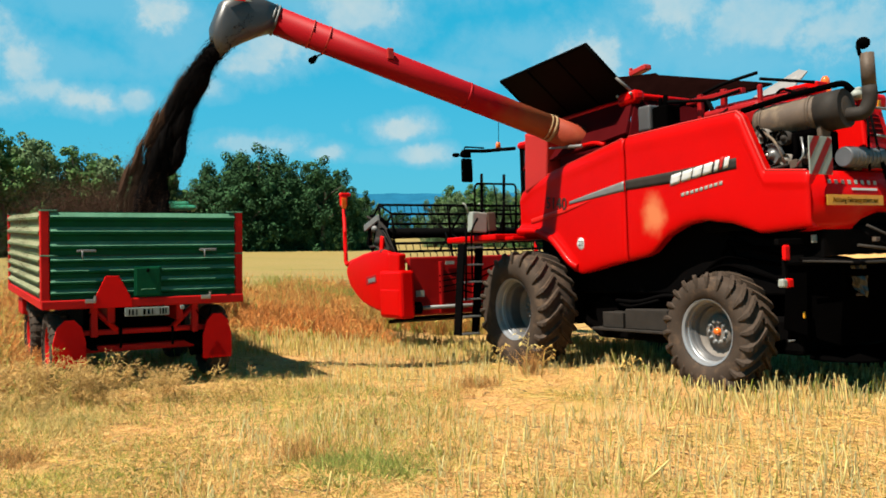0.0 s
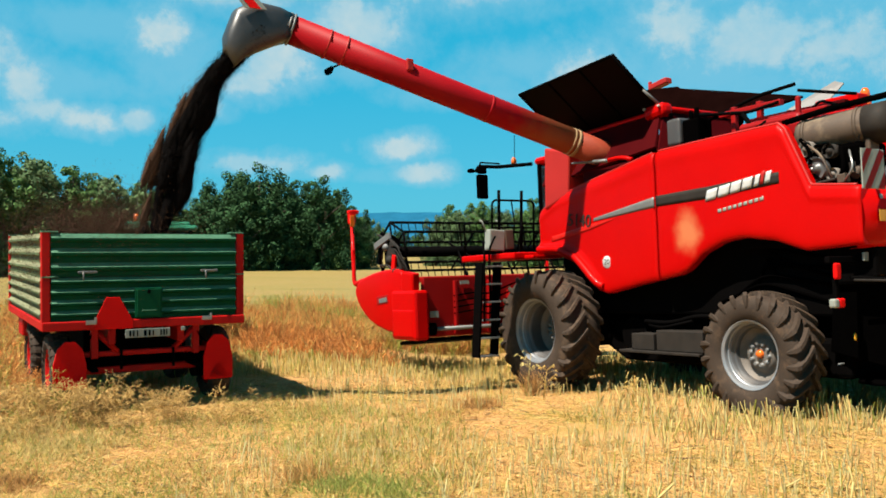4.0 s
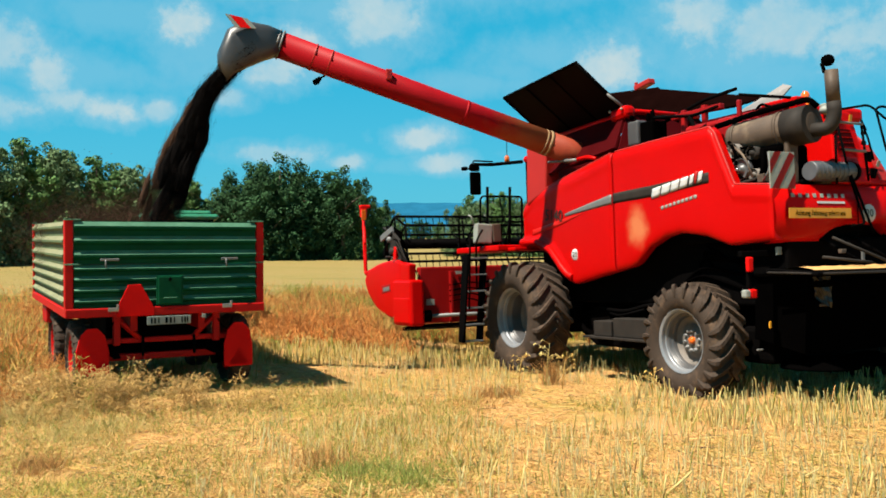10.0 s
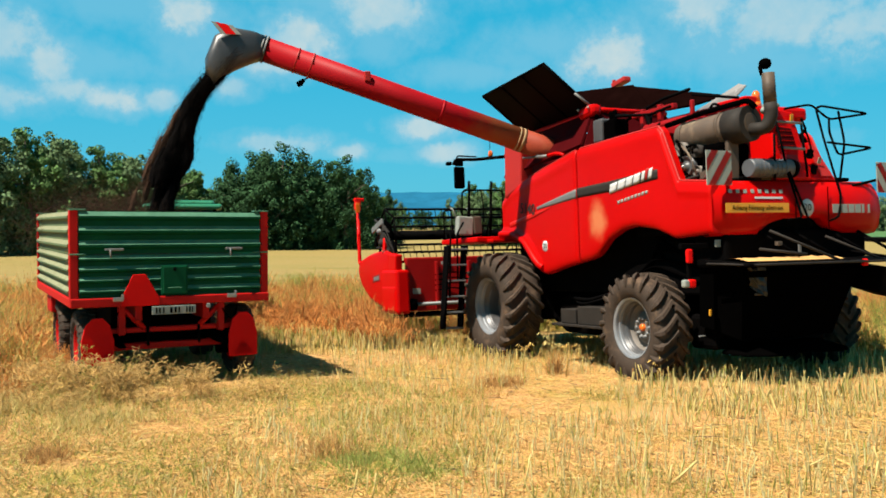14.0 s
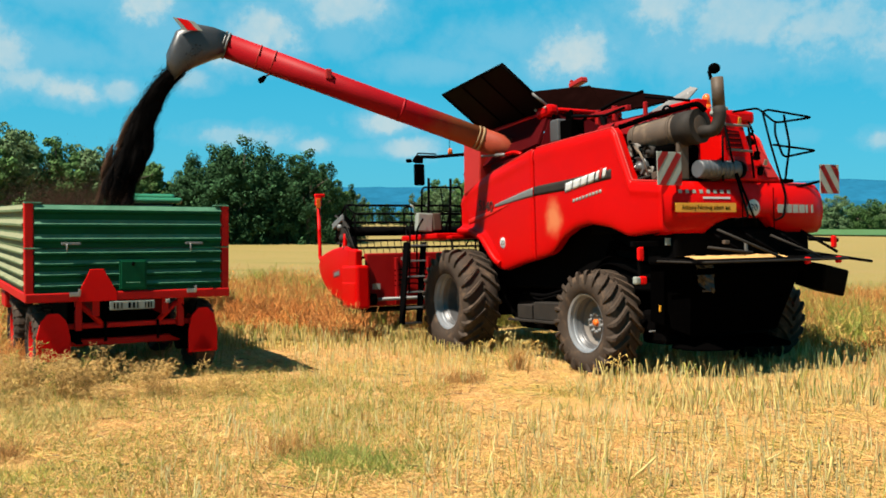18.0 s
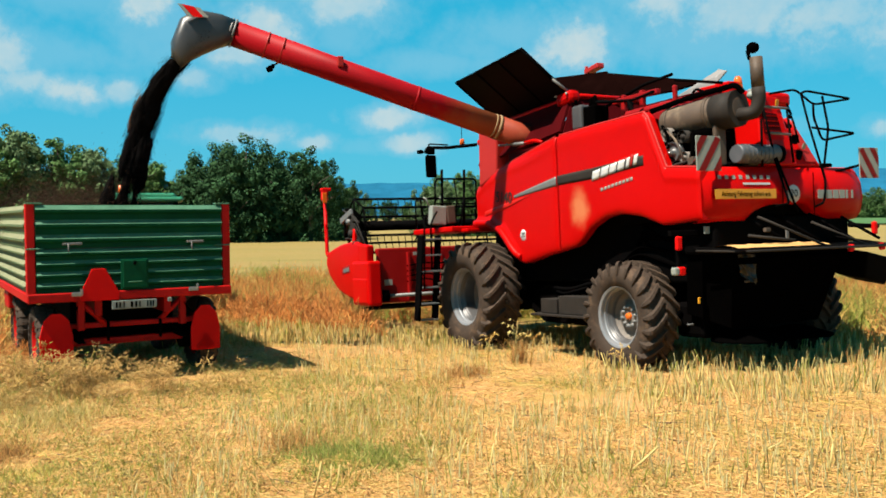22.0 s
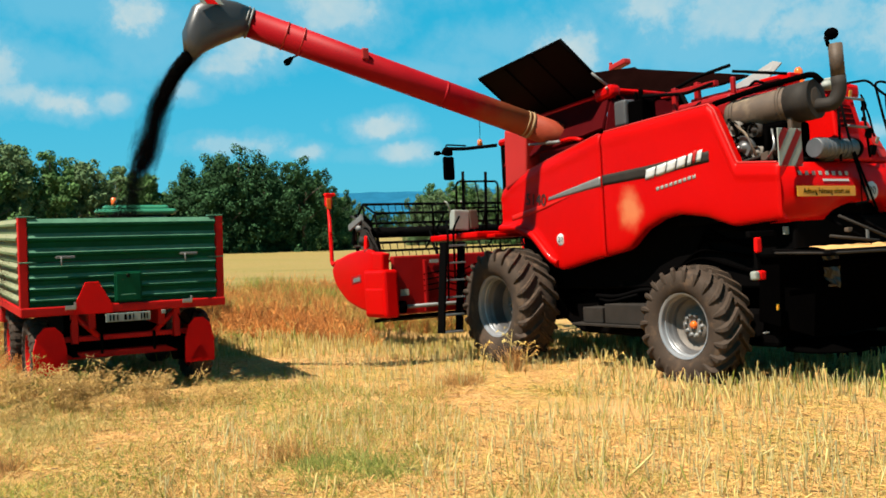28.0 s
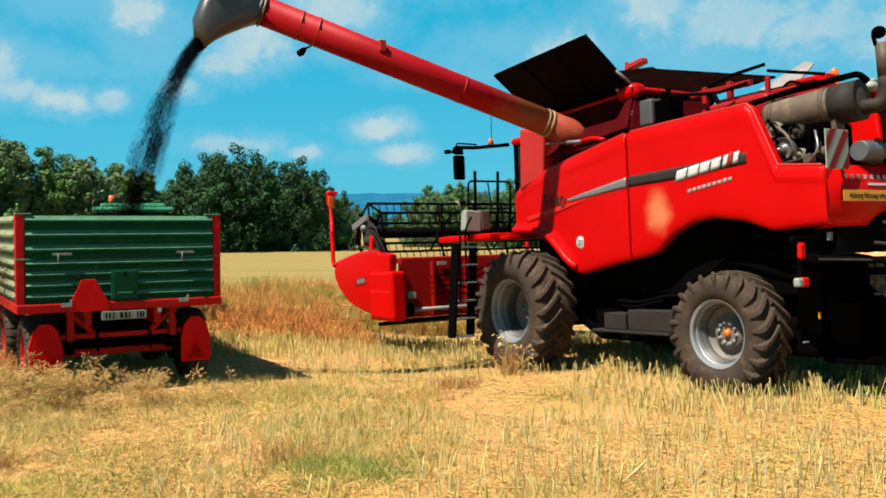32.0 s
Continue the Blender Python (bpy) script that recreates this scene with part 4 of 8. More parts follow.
# ---- straw, stubble and standing crop ----
def prisms(name, base, tip, r0, r1, mat, label, category, sides=3):
    """Many thin tapered stalks from base to tip points, as one object of kind stuff."""
    base, tip = np.asarray(base, float), np.asarray(tip, float)
    n = len(base)
    d = tip - base
    d /= np.linalg.norm(d, axis=1, keepdims=True) + 1e-9
    ref = np.where(np.abs(d[:, 2:3]) > 0.8, [[1.0, 0, 0]], [[0, 0, 1.0]])
    u = np.cross(d, ref)
    u /= np.linalg.norm(u, axis=1, keepdims=True)
    v = np.cross(d, u)
    r0, r1 = np.broadcast_to(r0, n)[:, None], np.broadcast_to(r1, n)[:, None]
    rings = []
    for p, r in ((base, r0), (tip, r1)):
        for k in range(sides):
            a = k * math.tau / sides
            rings.append(p + r * (math.cos(a) * u + math.sin(a) * v))
    verts = np.stack(rings, 1).reshape(-1, 3)
    quads = np.array([[k, (k + 1) % sides, sides + (k + 1) % sides, sides + k] for k in range(sides)])
    faces = (quads[None] + (np.arange(n) * 2 * sides)[:, None, None]).reshape(-1, 4)
    me = bpy.data.meshes.new(name)
    me.vertices.add(len(verts))
    me.vertices.foreach_set("co", verts.ravel())
    me.loops.add(faces.size)
    me.loops.foreach_set("vertex_index", faces.ravel().astype(np.int32))
    me.polygons.add(len(faces))
    me.polygons.foreach_set("loop_start", np.arange(0, faces.size, 4, dtype=np.int32))
    me.update(calc_edges=True)
    me.materials.append(mat)
    return tagged(link(name, me), label, category, kind="stuff")


def on_ground(x, y, lift=0.0):
    return np.array([(a, b, ground_z(a, b) + lift) for a, b in zip(x, y)])


def patchy(x, y, s, seed):
    return np.array([noise.noise((a * s, b * s, seed)) for a, b in zip(x, y)])


def in_lane(x, y):
    """Where the combine has already cut or stands, or where the trailer and tractor stand."""
    s, c = math.sin(radians(27)), math.cos(radians(27))
    dx, dy = x - 3.2, y - 12.6
    ahead, left = -s * dx + c * dy, -c * dx - s * dy
    lane = (np.abs(left + 0.1) < 2.5) & (ahead < 7.6)
    s, c = math.sin(radians(32)), math.cos(radians(32))
    dx, dy = x + 3.77, y - 10.70
    ahead, left = -s * dx + c * dy, -c * dx - s * dy
    cart = (np.abs(left) < 1.25) & (ahead > -0.1) & (ahead < 4.2)
    return lane, cart


def make_field():
    rng = np.random.default_rng(5)
    # lying straw, thickest near by
    n = 88000
    y = 4.6 + 13.5 * rng.random(n) ** 1.5
    x = (rng.random(n) * 2 - 1) * (0.62 * y + 0.8) + 0.4
    keep = patchy(x, y, 0.6, 3.3) > -0.42
    x, y = x[keep], y[keep]
    n = len(x)
    a, ln = rng.random(n) * math.tau, 0.03 + 0.24 * rng.random(n) ** 1.8
    b = on_ground(x, y) + np.c_[np.zeros(n), np.zeros(n), rng.random(n) ** 2 * 0.03]
    t = b + np.c_[np.cos(a) * ln, np.sin(a) * ln, rng.normal(0.006, 0.016, n)]
    w = rng.uniform(0.0020, 0.0042, n)
    k = rng.random(n)
    for lo, hi, mat, nm, lb in ((0, 0.60, STRAWM, "lying_straw", "loose pale yellow straw lying on the field"), (0.60, 0.84, RIPE_PALE, "lying_straw", "loose brownish straw lying on the field"),
                                (0.84, 0.975, STUBBLE, "lying_straw", "loose yellow-green straw lying on the field"), (0.975, 1.01, BARK, "chopped_straw", "dark chopped straw lying on the field")):
        s = (k >= lo) & (k < hi)
        prisms(nm, b[s], t[s], w[s], w[s] * 0.8, mat, lb, "straw")
    # upright stubble in loose rows
    n = 21000
    y = 5.2 + 11.0 * rng.random(n) ** 1.15
    x = -2.2 + rng.random(n) ** 0.9 * 12.5
    row = (x * 0.88 + y * 0.47) / 0.42
    keep = (np.abs(row - np.round(row)) < 0.30) & (patchy(x, y, 0.55, 8.1) > -0.22) & (x < 0.62 * y + 1)
    x, y = x[keep], y[keep]
    n = len(x)
    b = on_ground(x, y)
    h = rng.uniform(0.07, 0.19, n) * (1 + 0.35 * (rng.random(n) > 0.9))
    t = b + np.c_[rng.normal(0, 0.16, n) * h, rng.normal(0, 0.16, n) * h, h]
    w = rng.uniform(0.0026, 0.0054, n)
    k = rng.random(n)
    for lo, hi, mat, nm in ((0, 0.36, STUBBLE, "stubble"), (0.36, 0.76, PALE_STALK, "stubble"), (0.76, 0.84, GREENSTALK, "green_stubble"), (0.84, 1.01, STRAWM, "dry_stubble")):
        s = (k >= lo) & (k < hi)
        prisms(nm, b[s], t[s], w[s], w[s] * 0.9, mat, "short cut stalks standing upright in rows", "stubble")
    # taller thick stubble beside the wheel track
    n = 4200
    x, y = rng.uniform(1.5, 9.5, n), rng.uniform(8.6, 14.0, n)
    row = (x * 0.88 + y * 0.47) / 0.42
    keep = (np.abs(row - np.round(row)) < 0.26) & (x > 0.1 * y + 0.9 + 0.8 * patchy(x, y, 0.7, 4.0)) & (x < 0.66 * y + 1) & (patchy(x, y, 0.8, 19.0) > -0.2)
    x, y = x[keep], y[keep]
    n = len(x)
    b = on_ground(x, y)
    h = rng.uniform(0.12, 0.27, n)
    t = b + np.c_[rng.normal(0, 0.2, (n, 2)) * h[:, None], h]
    w = rng.uniform(0.005, 0.0095, n)
    k = rng.random(n)
    for lo, hi, mat in ((0, 0.72, STUBBLE), (0.72, 0.86, GREENSTALK), (0.86, 1.01, STRAWM)):
        s = (k >= lo) & (k < hi)
        prisms("stubble", b[s], t[s], w[s], w[s] * 0.9, mat, "thick pale stubble stalks beside the wheel track", "stubble")
    # the taller stubble belt along the lane and below the trailer
    n = 11500
    x, y = rng.uniform(-9, 3.4, n), rng.uniform(11.0, 17.6, n)
    edge = 13.9 + 0.18 * x + 0.8 * patchy(x, y, 0.4, 5.0)
    lane, cart = in_lane(x, y)
    keep = (y > edge) & ~cart & ((patchy(x, y, 0.9, 1.0) > -0.25) | (y > edge + 0.8))
    x, y = x[keep], y[keep]
    n = len(x)
    b = on_ground(x, y)
    h = rng.uniform(0.08, 0.24, n)
    t = b + np.c_[rng.normal(0, 0.13, n) * h, rng.normal(0, 0.13, n) * h, h]
    w = rng.uniform(0.004, 0.008, n)
    k = rng.random(n)
    for lo, hi, mat in ((0, 0.60, STUBBLE), (0.60, 0.72, GREENSTALK), (0.72, 1.01, RIPE_PALE)):
        s = (k >= lo) & (k < hi)
        prisms("stubble", b[s], t[s], w[s], w[s] * 0.9, mat, "pale green stubble standing along the cut lane", "stubble")
    # standing ripe crop and weeds
    n = 52000
    x, y = rng.uniform(-19, 25, n), rng.uniform(11.0, 27.0, n)
    lane, cart = in_lane(x, y)
    front = np.where(x < -5.5, 10.4, np.where(x < 2.5, 16.1 + 0.2 * x, 12.2 + 0.22 * (x - 2.5))) + 0.7 * patchy(x, y, 0.5, 2.0)
    depth = y - front
    tractor = (np.abs(x + 6.2) < 1.6) & (np.abs(y - 17) < 3)
    keep = ~lane & ~cart & (depth > 0) & ~tractor & (np.abs(x) < 0.68 * y + 2) & (rng.random(n) < np.clip(1.3 - depth / 11, 0.15, 1)) & ~((x > 2.5) & (x < 0.30 * y + 1.0))
    x, y, depth = x[keep], y[keep], depth[keep]
    n = len(x)
    base = on_ground(x, y)
    tall = rng.uniform(0.30, 0.62, n) * np.clip(0.55 + 0.35 * depth, 0.5, 1.15) * (1 + 0.4 * patchy(x, y, 0.8, 6.0))
    B, T, W, K = [], [], [], []
    tone = np.clip(0.5 + 0.9 * patchy(x, y, 0.45, 11.0) + rng.normal(0, 0.22, n), 0, 1)
    for j in range(5):
        ln = tall * rng.uniform(0.6, 1.1, n)
        lean = rng.normal(0, 0.32, (n, 2))
        tip = base + np.c_[lean * ln[:, None], ln]
        B.append(base + np.c_[rng.normal(0, 0.03, (n, 2)), np.zeros(n)]); T.append(tip); W.append(rng.uniform(0.004, 0.009, n)); K.append(tone)
        if j < 4:
            m = base * 0.35 + tip * 0.65
            a = rng.random(n) * math.tau
            B.append(m); T.append(m + np.c_[np.cos(a) * 0.10, np.sin(a) * 0.10, rng.uniform(0.0, 0.14, n)]); W.append(rng.uniform(0.006, 0.014, n)); K.append(tone)
    B, T, W, K = np.concatenate(B), np.concatenate(T), np.concatenate(W), np.concatenate(K)
    for lo, hi, mat, nm, lb in ((0.0, 0.26, GREENSTALK, "green_weeds", "green weeds in the uncut crop strip"), (0.26, 0.54, RIPE_PALE, "ripe_crop", "pale dry uncut crop in a strip across the field"),
                                (0.54, 1.01, RIPE, "ripe_crop", "rust-brown uncut crop in a strip across the field")):
        s = (K >= lo) & (K < hi)
        prisms(nm, B[s], T[s], W[s], W[s] * 0.35, mat, lb, "crop")
    # weeds left standing under the trailer
    n = 420
    a, b_ = rng.uniform(0.6, 4.3, n), rng.uniform(-1.35, 1.35, n)
    s, c = math.sin(radians(32)), math.cos(radians(32))
    base = on_ground(-3.77 - s * a - c * b_, 10.70 + c * a - s * b_)
    h = rng.uniform(0.08, 0.22, n)
    tip = base + np.c_[rng.normal(0, 0.3, (n, 2)) * h[:, None], h]
    prisms("green_weeds", base, tip, 0.007, 0.003, GREENSTALK, "low weeds and stalks standing under the trailer", "crop")
    # podded dry stalks around the trailer's wheels and towards the camera
    n = 1000
    x, y = rng.uniform(-6.6, -2.2, n), rng.uniform(7.6, 10.9, n)
    line = 10.35 + 0.5 * (x + 3.77)
    s_ = y - line
    keep = (s_ < np.where(x < -4.1, 0.25, -0.30)) & (rng.random(n) < np.clip(1.0 + s_ * 0.85, 0.03, 1) * np.where(x < -4.1, 1.0, 0.10)) & (y > 8 + 0.3 * (x + 6.3))
    x, y, s_ = x[keep], y[keep], s_[keep]
    n = len(x)
    base = on_ground(x, y)
    B, T, W, K = [], [], [], []
    for i in range(n):
        hh = rng.uniform(0.22, 0.50) * (1.25 if x[i] < -4.1 and s_[i] > -0.6 else 0.8)
        lean = rng.normal(0, 0.30, 2)
        tip = base[i] + np.r_[lean * hh, hh]
        k = rng.random()
        B.append(base[i]); T.append(tip); W.append(0.004); K.append(k)
        for j in range(rng.integers(9, 17)):
            s = rng.uniform(0.35, 1.0)
            p = base[i] + (tip - base[i]) * s
            a = rng.random() * math.tau
            q = p + np.r_[math.cos(a) * 0.05, math.sin(a) * 0.05, rng.uniform(0.0, 0.05)]
            B.append(p); T.append(q); W.append(0.002); K.append(k)
            B.append(q); T.append(q + np.r_[math.cos(a) * 0.035, math.sin(a) * 0.035, rng.uniform(-0.05, 0.03)]); W.append(0.005); K.append(k)
    B, T, W, K = np.array(B), np.array(T), np.array(W), np.array(K)
    for lo, hi, mat in ((0, 0.70, PODS), (0.70, 0.85, RIPE_PALE), (0.85, 1.01, GREENSTALK)):
        s = (K >= lo) & (K < hi)
        prisms("podded_stalks", B[s], T[s], W[s], W[s] * 0.5, mat, "dry podded rape stalks beside the trailer wheels", "crop")
    # bushy podded plants in front of the trailer's rear wheels
    for cx, cy, r, count, tall in ((-4.12, 9.78, 0.20, 34, 0.50), (-3.92, 9.72, 0.16, 22, 0.44), (-3.32, 9.76, 0.17, 22, 0.40), (-3.12, 9.82, 0.14, 14, 0.34), (-2.68, 9.86, 0.14, 9, 0.26), (-2.35, 9.95, 0.14, 7, 0.22),
                                   (-4.62, 9.75, 0.30, 40, 0.44), (-5.05, 9.95, 0.34, 44, 0.46), (-4.5, 9.2, 0.3, 18, 0.26), (-3.6, 9.3, 0.3, 12, 0.20)):
        B, T, W = [], [], []
        for i in range(count):
            a, d = rng.random() * math.tau, r * math.sqrt(rng.random())
            px, py = cx + math.cos(a) * d, cy + math.sin(a) * d
            b = np.array((px, py, ground_z(px, py)))
            hh = tall * rng.uniform(0.55, 1.1)
            out_ = np.r_[math.cos(a) * d / r * 0.45 + rng.normal(0, 0.18), math.sin(a) * d / r * 0.45 + rng.normal(0, 0.18)]
            mid_ = b + np.r_[out_ * hh * 0.35, hh * 0.6]
            tip = b + np.r_[out_ * hh, hh * 0.92]
            B += [b, mid_]; T += [mid_, tip]; W += [0.0032, 0.0024]
            for j in range(rng.integers(12, 20)):
                f = rng.uniform(0.0, 1.0)
                q0 = mid_ + (tip - mid_) * f if rng.random() < 0.75 else b + (mid_ - b) * (0.4 + 0.6 * f)
                g = rng.random() * math.tau
                q1 = q0 + np.r_[math.cos(g) * 0.045, math.sin(g) * 0.045, rng.uniform(0.0, 0.045)]
                B += [q0, q1]; T += [q1, q1 + np.r_[math.cos(g) * 0.05, math.sin(g) * 0.05, rng.uniform(-0.03, 0.04)]]; W += [0.0016, 0.0046]
        prisms("podded_plant", B, T, np.array(W), np.array(W) * 0.45, PODS, "bushy dry rape plant with beige pods by the trailer wheel", "crop")
    # thin green and dry blades strewn over the weedier side
    n = 34000
    x, y = rng.uniform(-6.5, 1.6, n), rng.uniform(5.2, 11.5, n)
    keep = (patchy(x, y, 0.75, 14.0) + 0.35 * patchy(x, y, 2.2, 3.0) > -0.10 + 0.09 * np.maximum(x, -2) + 0.1) & (np.abs(x) < 0.6 * y)
    x, y = x[keep], y[keep]
    n = len(x)
    b = on_ground(x, y)
    h = 0.02 + 0.12 * rng.random(n) ** 1.6
    t = b + np.c_[rng.normal(0, 0.6, (n, 2)) * h[:, None], h]
    k = rng.random(n)
    for lo, hi, mat in ((0, 0.42, GREENSTALK), (0.42, 0.68, STUBBLE), (0.68, 0.86, RIPE_PALE), (0.86, 1.01, BROWN_WEED)):
        s = (k >= lo) & (k < hi)
        prisms("grass", b[s], t[s], 0.0032, 0.001, mat, "thin blades of grass and weeds among the straw", "grass")
    # green and brown tufts on the cut field
    B, T, W, M = [], [], [], []
    for cx, cy, r, n, hmax, m in ((-0.80, 7.05, 0.42, 620, 0.13, 0), (-0.45, 6.80, 0.32, 420, 0.10, 0), (-1.15, 7.15, 0.30, 260, 0.09, 0), (-0.3, 7.3, 0.3, 160, 0.08, 0), (-1.1, 7.9, 0.9, 500, 0.07, 0), (-1.4, 10.4, 1.0, 700, 0.09, 0), (-0.6, 9.6, 0.7, 400, 0.07, 0),
                                  (0.23, 11.3, 0.36, 420, 0.17, 1), (-1.30, 7.40, 0.34, 200, 0.20, 1), (-3.8, 8.5, 0.6, 460, 0.15, 3), (1.05, 12.7, 0.14, 160, 0.40, 1), (-3.62, 7.2, 0.24, 360, 0.15, 1), (-4.75, 9.4, 0.7, 800, 0.22, 3),
                                  (-0.9, 6.55, 0.3, 220, 0.08, 0), (-0.1, 10.6, 0.5, 260, 0.08, 1), (-2.0, 9.0, 1.1, 600, 0.10, 0), (-2.7, 6.7, 0.8, 420, 0.07, 0), (-5.3, 10.2, 0.7, 900, 0.32, 2), (-5.7, 11.6, 0.6, 900, 0.42, 2)):
        for _ in range(n):
            a, d = rng.random() * math.tau, r * math.sqrt(rng.random()) * rng.uniform(0.5, 1.1)
            px, py = cx + math.cos(a) * d, cy + math.sin(a) * d
            b = np.array((px, py, ground_z(px, py)))
            hh = hmax * rng.uniform(0.35, 1.0)
            B.append(b); T.append(b + np.r_[rng.normal(0, 0.45, 2) * hh, hh]); W.append(rng.uniform(0.002, 0.005)); M.append(m)
    B, T, W, M = np.array(B), np.array(T), np.array(W), np.array(M)
    prisms("grass", B[M == 0], T[M == 0], W[M == 0], 0.0008, GRASS, "tufts of green grass and weeds in the stubble", "grass")
    prisms("dry_weeds", B[M == 1], T[M == 1], W[M == 1], 0.0008, BROWN_WEED, "tufts of rust-brown dry weeds in the stubble", "weeds")
    prisms("dry_weeds", B[M == 2], T[M == 2], W[M == 2], 0.0012, RIPE, "tall rust-brown weeds beside the trailer", "weeds")
    prisms("grass", B[M == 3], T[M == 3], W[M == 3], 0.0010, STUBBLE, "golden dry grass before the trailer", "grass")
    # single long pale stalks near by
    B, T, W = [], [], []
    for x, y, dx, dy, dz, w in ((-0.90, 5.95, 0.05, 0.0, 0.24, 0.006), (-0.80, 5.95, 0.02, 0.0, 0.22, 0.005), (-0.76, 6.0, 0.03, 0, 0.20, 0.006), (0.28, 6.15, 0.05, 0, 0.26, 0.006), (0.05, 6.5, 0.10, 0.1, 0.2, 0.005),
                                (1.25, 6.05, 0.03, 0, 0.18, 0.008), (1.30, 6.2, 0.20, 0.05, 0.16, 0.010), (1.62, 6.0, 0.03, 0.0, 0.24, 0.006), (1.85, 6.3, 0.08, 0, 0.17, 0.006), (2.6, 6.0, 0.03, 0, 0.2, 0.008),
                                (2.75, 6.2, -0.06, 0, 0.26, 0.006), (2.35, 6.6, 0.16, 0, 0.08, 0.008), (-0.1, 6.9, -0.1, 0, 0.2, 0.005), (0.6, 7.2, 0.02, 0, 0.2, 0.005)):
        b = np.array((x, y, ground_z(x, y)))
        B.append(b); T.append(b + (dx, dy, dz)); W.append(w)
    for i, (b, t, w) in enumerate(zip(B, T, W)):
        bm = bmesh.new()
        tube(bm, [b, (b + t) / 2 + np.array((0.004, 0, 0)), t], [w, w * 0.95, w * 0.9], 6)
        tagged(part("tall_stalk", bm, STUBBLE), "thick pale green cut stalk standing in the stubble", "stalk", "tall stalks")
    # twiggy plants in front of the front wheel
    for x, y, h in ((0.95, 12.35, 0.62), (1.15, 12.1, 0.42), (2.2, 11.3, 0.30), (0.6, 12.9, 0.4)):
        bm = bmesh.new()
        z = ground_z(x, y)
        r2 = random.Random(int(x * 100))
        tube(bm, [(x, y, z), (x + 0.02, y, z + h * 0.6), (x + 0.05, y, z + h)], [0.008, 0.006, 0.003], 5)
        for k in range(12):
            s, a = r2.uniform(0.3, 1.0), r2.uniform(0, 6.28)
            p = Vector((x + 0.05 * s, y, z + h * s))
            q = p + Vector((math.cos(a), math.sin(a), 0.5)) * 0.16 * r2.uniform(0.5, 1.2)
            tube(bm, [p, q], [0.004, 0.002], 4)
            tube(bm, [q, q + Vector((math.cos(a) * 0.04, math.sin(a) * 0.04, -0.03))], [0.010, 0.003], 4)
        tagged(part("wild_plant", bm, RIPE_PALE if h < 0.5 else STUBBLE), "branching dry plant standing in the stubble", "plant", "wild plants")


make_field()


# ---- the falling grain: ragged clumps that drop from the spout into the trailer ----
def grain_clump(seed, length, width, core, grains, mat, size=0.013):
    rng = random.Random(seed)
    bm = bmesh.new()
    if core:
        bmesh.ops.create_icosphere(bm, subdivisions=3, radius=1.0)
        for v in bm.verts:
            n = noise.noise(v.co * 1.9 + Vector((seed, 0, 0))) + 0.7 * noise.noise(v.co * 5 + Vector((0, seed, 0)))
            k = (1 + 0.30 * n) * (1.0 - 0.75 * max(v.co.z, 0) ** 1.5)
            v.co = Vector((v.co.x * width * k, v.co.y * width * k, v.co.z * length * (1 + 0.2 * n)))
        faces_smooth(bm)
    verts, faces = [], []
    for _ in range(grains):
        a, s = rng.uniform(0, math.tau), rng.gauss(0, 0.55)
        r = width * (rng.uniform(0.75, 1.45) if core else 1.5 * math.sqrt(rng.random()))
        c = Vector((math.cos(a) * r, math.sin(a) * r, s * length))
        g = size * rng.uniform(0.5, 1.3)
        o = Matrix.Rotation(rng.uniform(0, 6), 3, Vector((rng.gauss(0, 1), rng.gauss(0, 1), 1)))
        q = [bm.verts.new(c + o @ Vector(p) * g) for p in ((1, 0, -0.7), (-1, 0, -0.7), (0, 1, 0.7), (0, -1, 0.7))]
        for f in ((0, 1, 2), (0, 3, 1), (0, 2, 3), (1, 3, 2)):
            bm.faces.new([q[i] for i in f])
    me = bpy.data.meshes.new("grain_clump")
    bm.to_mesh(me)
    bm.free()
    me.materials.append(mat)
    return me


def make_grain():
    """Returns the clumps: object, phase, sideways and forward spread, last second of falling."""
    rng = random.Random(21)
    core = [grain_clump(s, 0.36, 0.048, True, 260, GRAIN, 0.009) for s in (1, 2, 3, 4)]
    broad = [grain_clump(s, 0.34, 0.094, True, 260, GRAIN, 0.008) for s in (5, 6, 7)]
    mid = [grain_clump(s, 0.26, 0.056, False, 1200, GRAIN, 0.0062) for s in (14, 15, 16)]
    loose = [grain_clump(s, 0.28, 0.062, False, 560, GRAIN, 0.0056) for s in (8, 9, 10)]
    dusty = [grain_clump(s, 0.30, 0.050, True, 700, CHAFF, 0.006) for s in (11, 12, 13)]
    clumps = []
    # (meshes, count, spread, sideways offset, last second of falling from .. to)
    for meshes, count, spread, aside, ends, lb in ((broad, 58, 0.18, 0.0, (19.0, 26.5), "dense streak of dark grain falling into the trailer"), (core, 38, 0.11, 0.0, (23.5, 27.5), "streak of dark grain falling into the trailer"),
                                                   (mid, 28, 0.085, 0.0, (29.5, 33.0), "clump of dark grain falling into the trailer"), (loose, 46, 0.15, 0.0, (40, 41), "loose dark grain falling into the trailer"),
                                                   (dusty, 36, 0.07, 0.36, (15.5, 23.0), "brown dusty grain at the edge of the stream")):
        for i in range(count):
            ob = link("falling_grain", meshes[i % len(meshes)])
            tagged(ob, lb, "grain", "stream of falling grain", kind="stuff")
            clumps.append((ob, (i + 0.4 * rng.random()) / count, aside * (0.4 + 0.9 * rng.random()) + min(max(rng.gauss(0, spread), -1.5 * spread), 1.5 * spread), rng.gauss(0, spread * 0.4) + (0.26 if aside else 0.0), rng.uniform(*ends)))
    return clumps


GRAIN_CLUMPS = make_grain()
FALL, PAUSE = 0.55, 0.11      # seconds of fall, and of way inside the spout


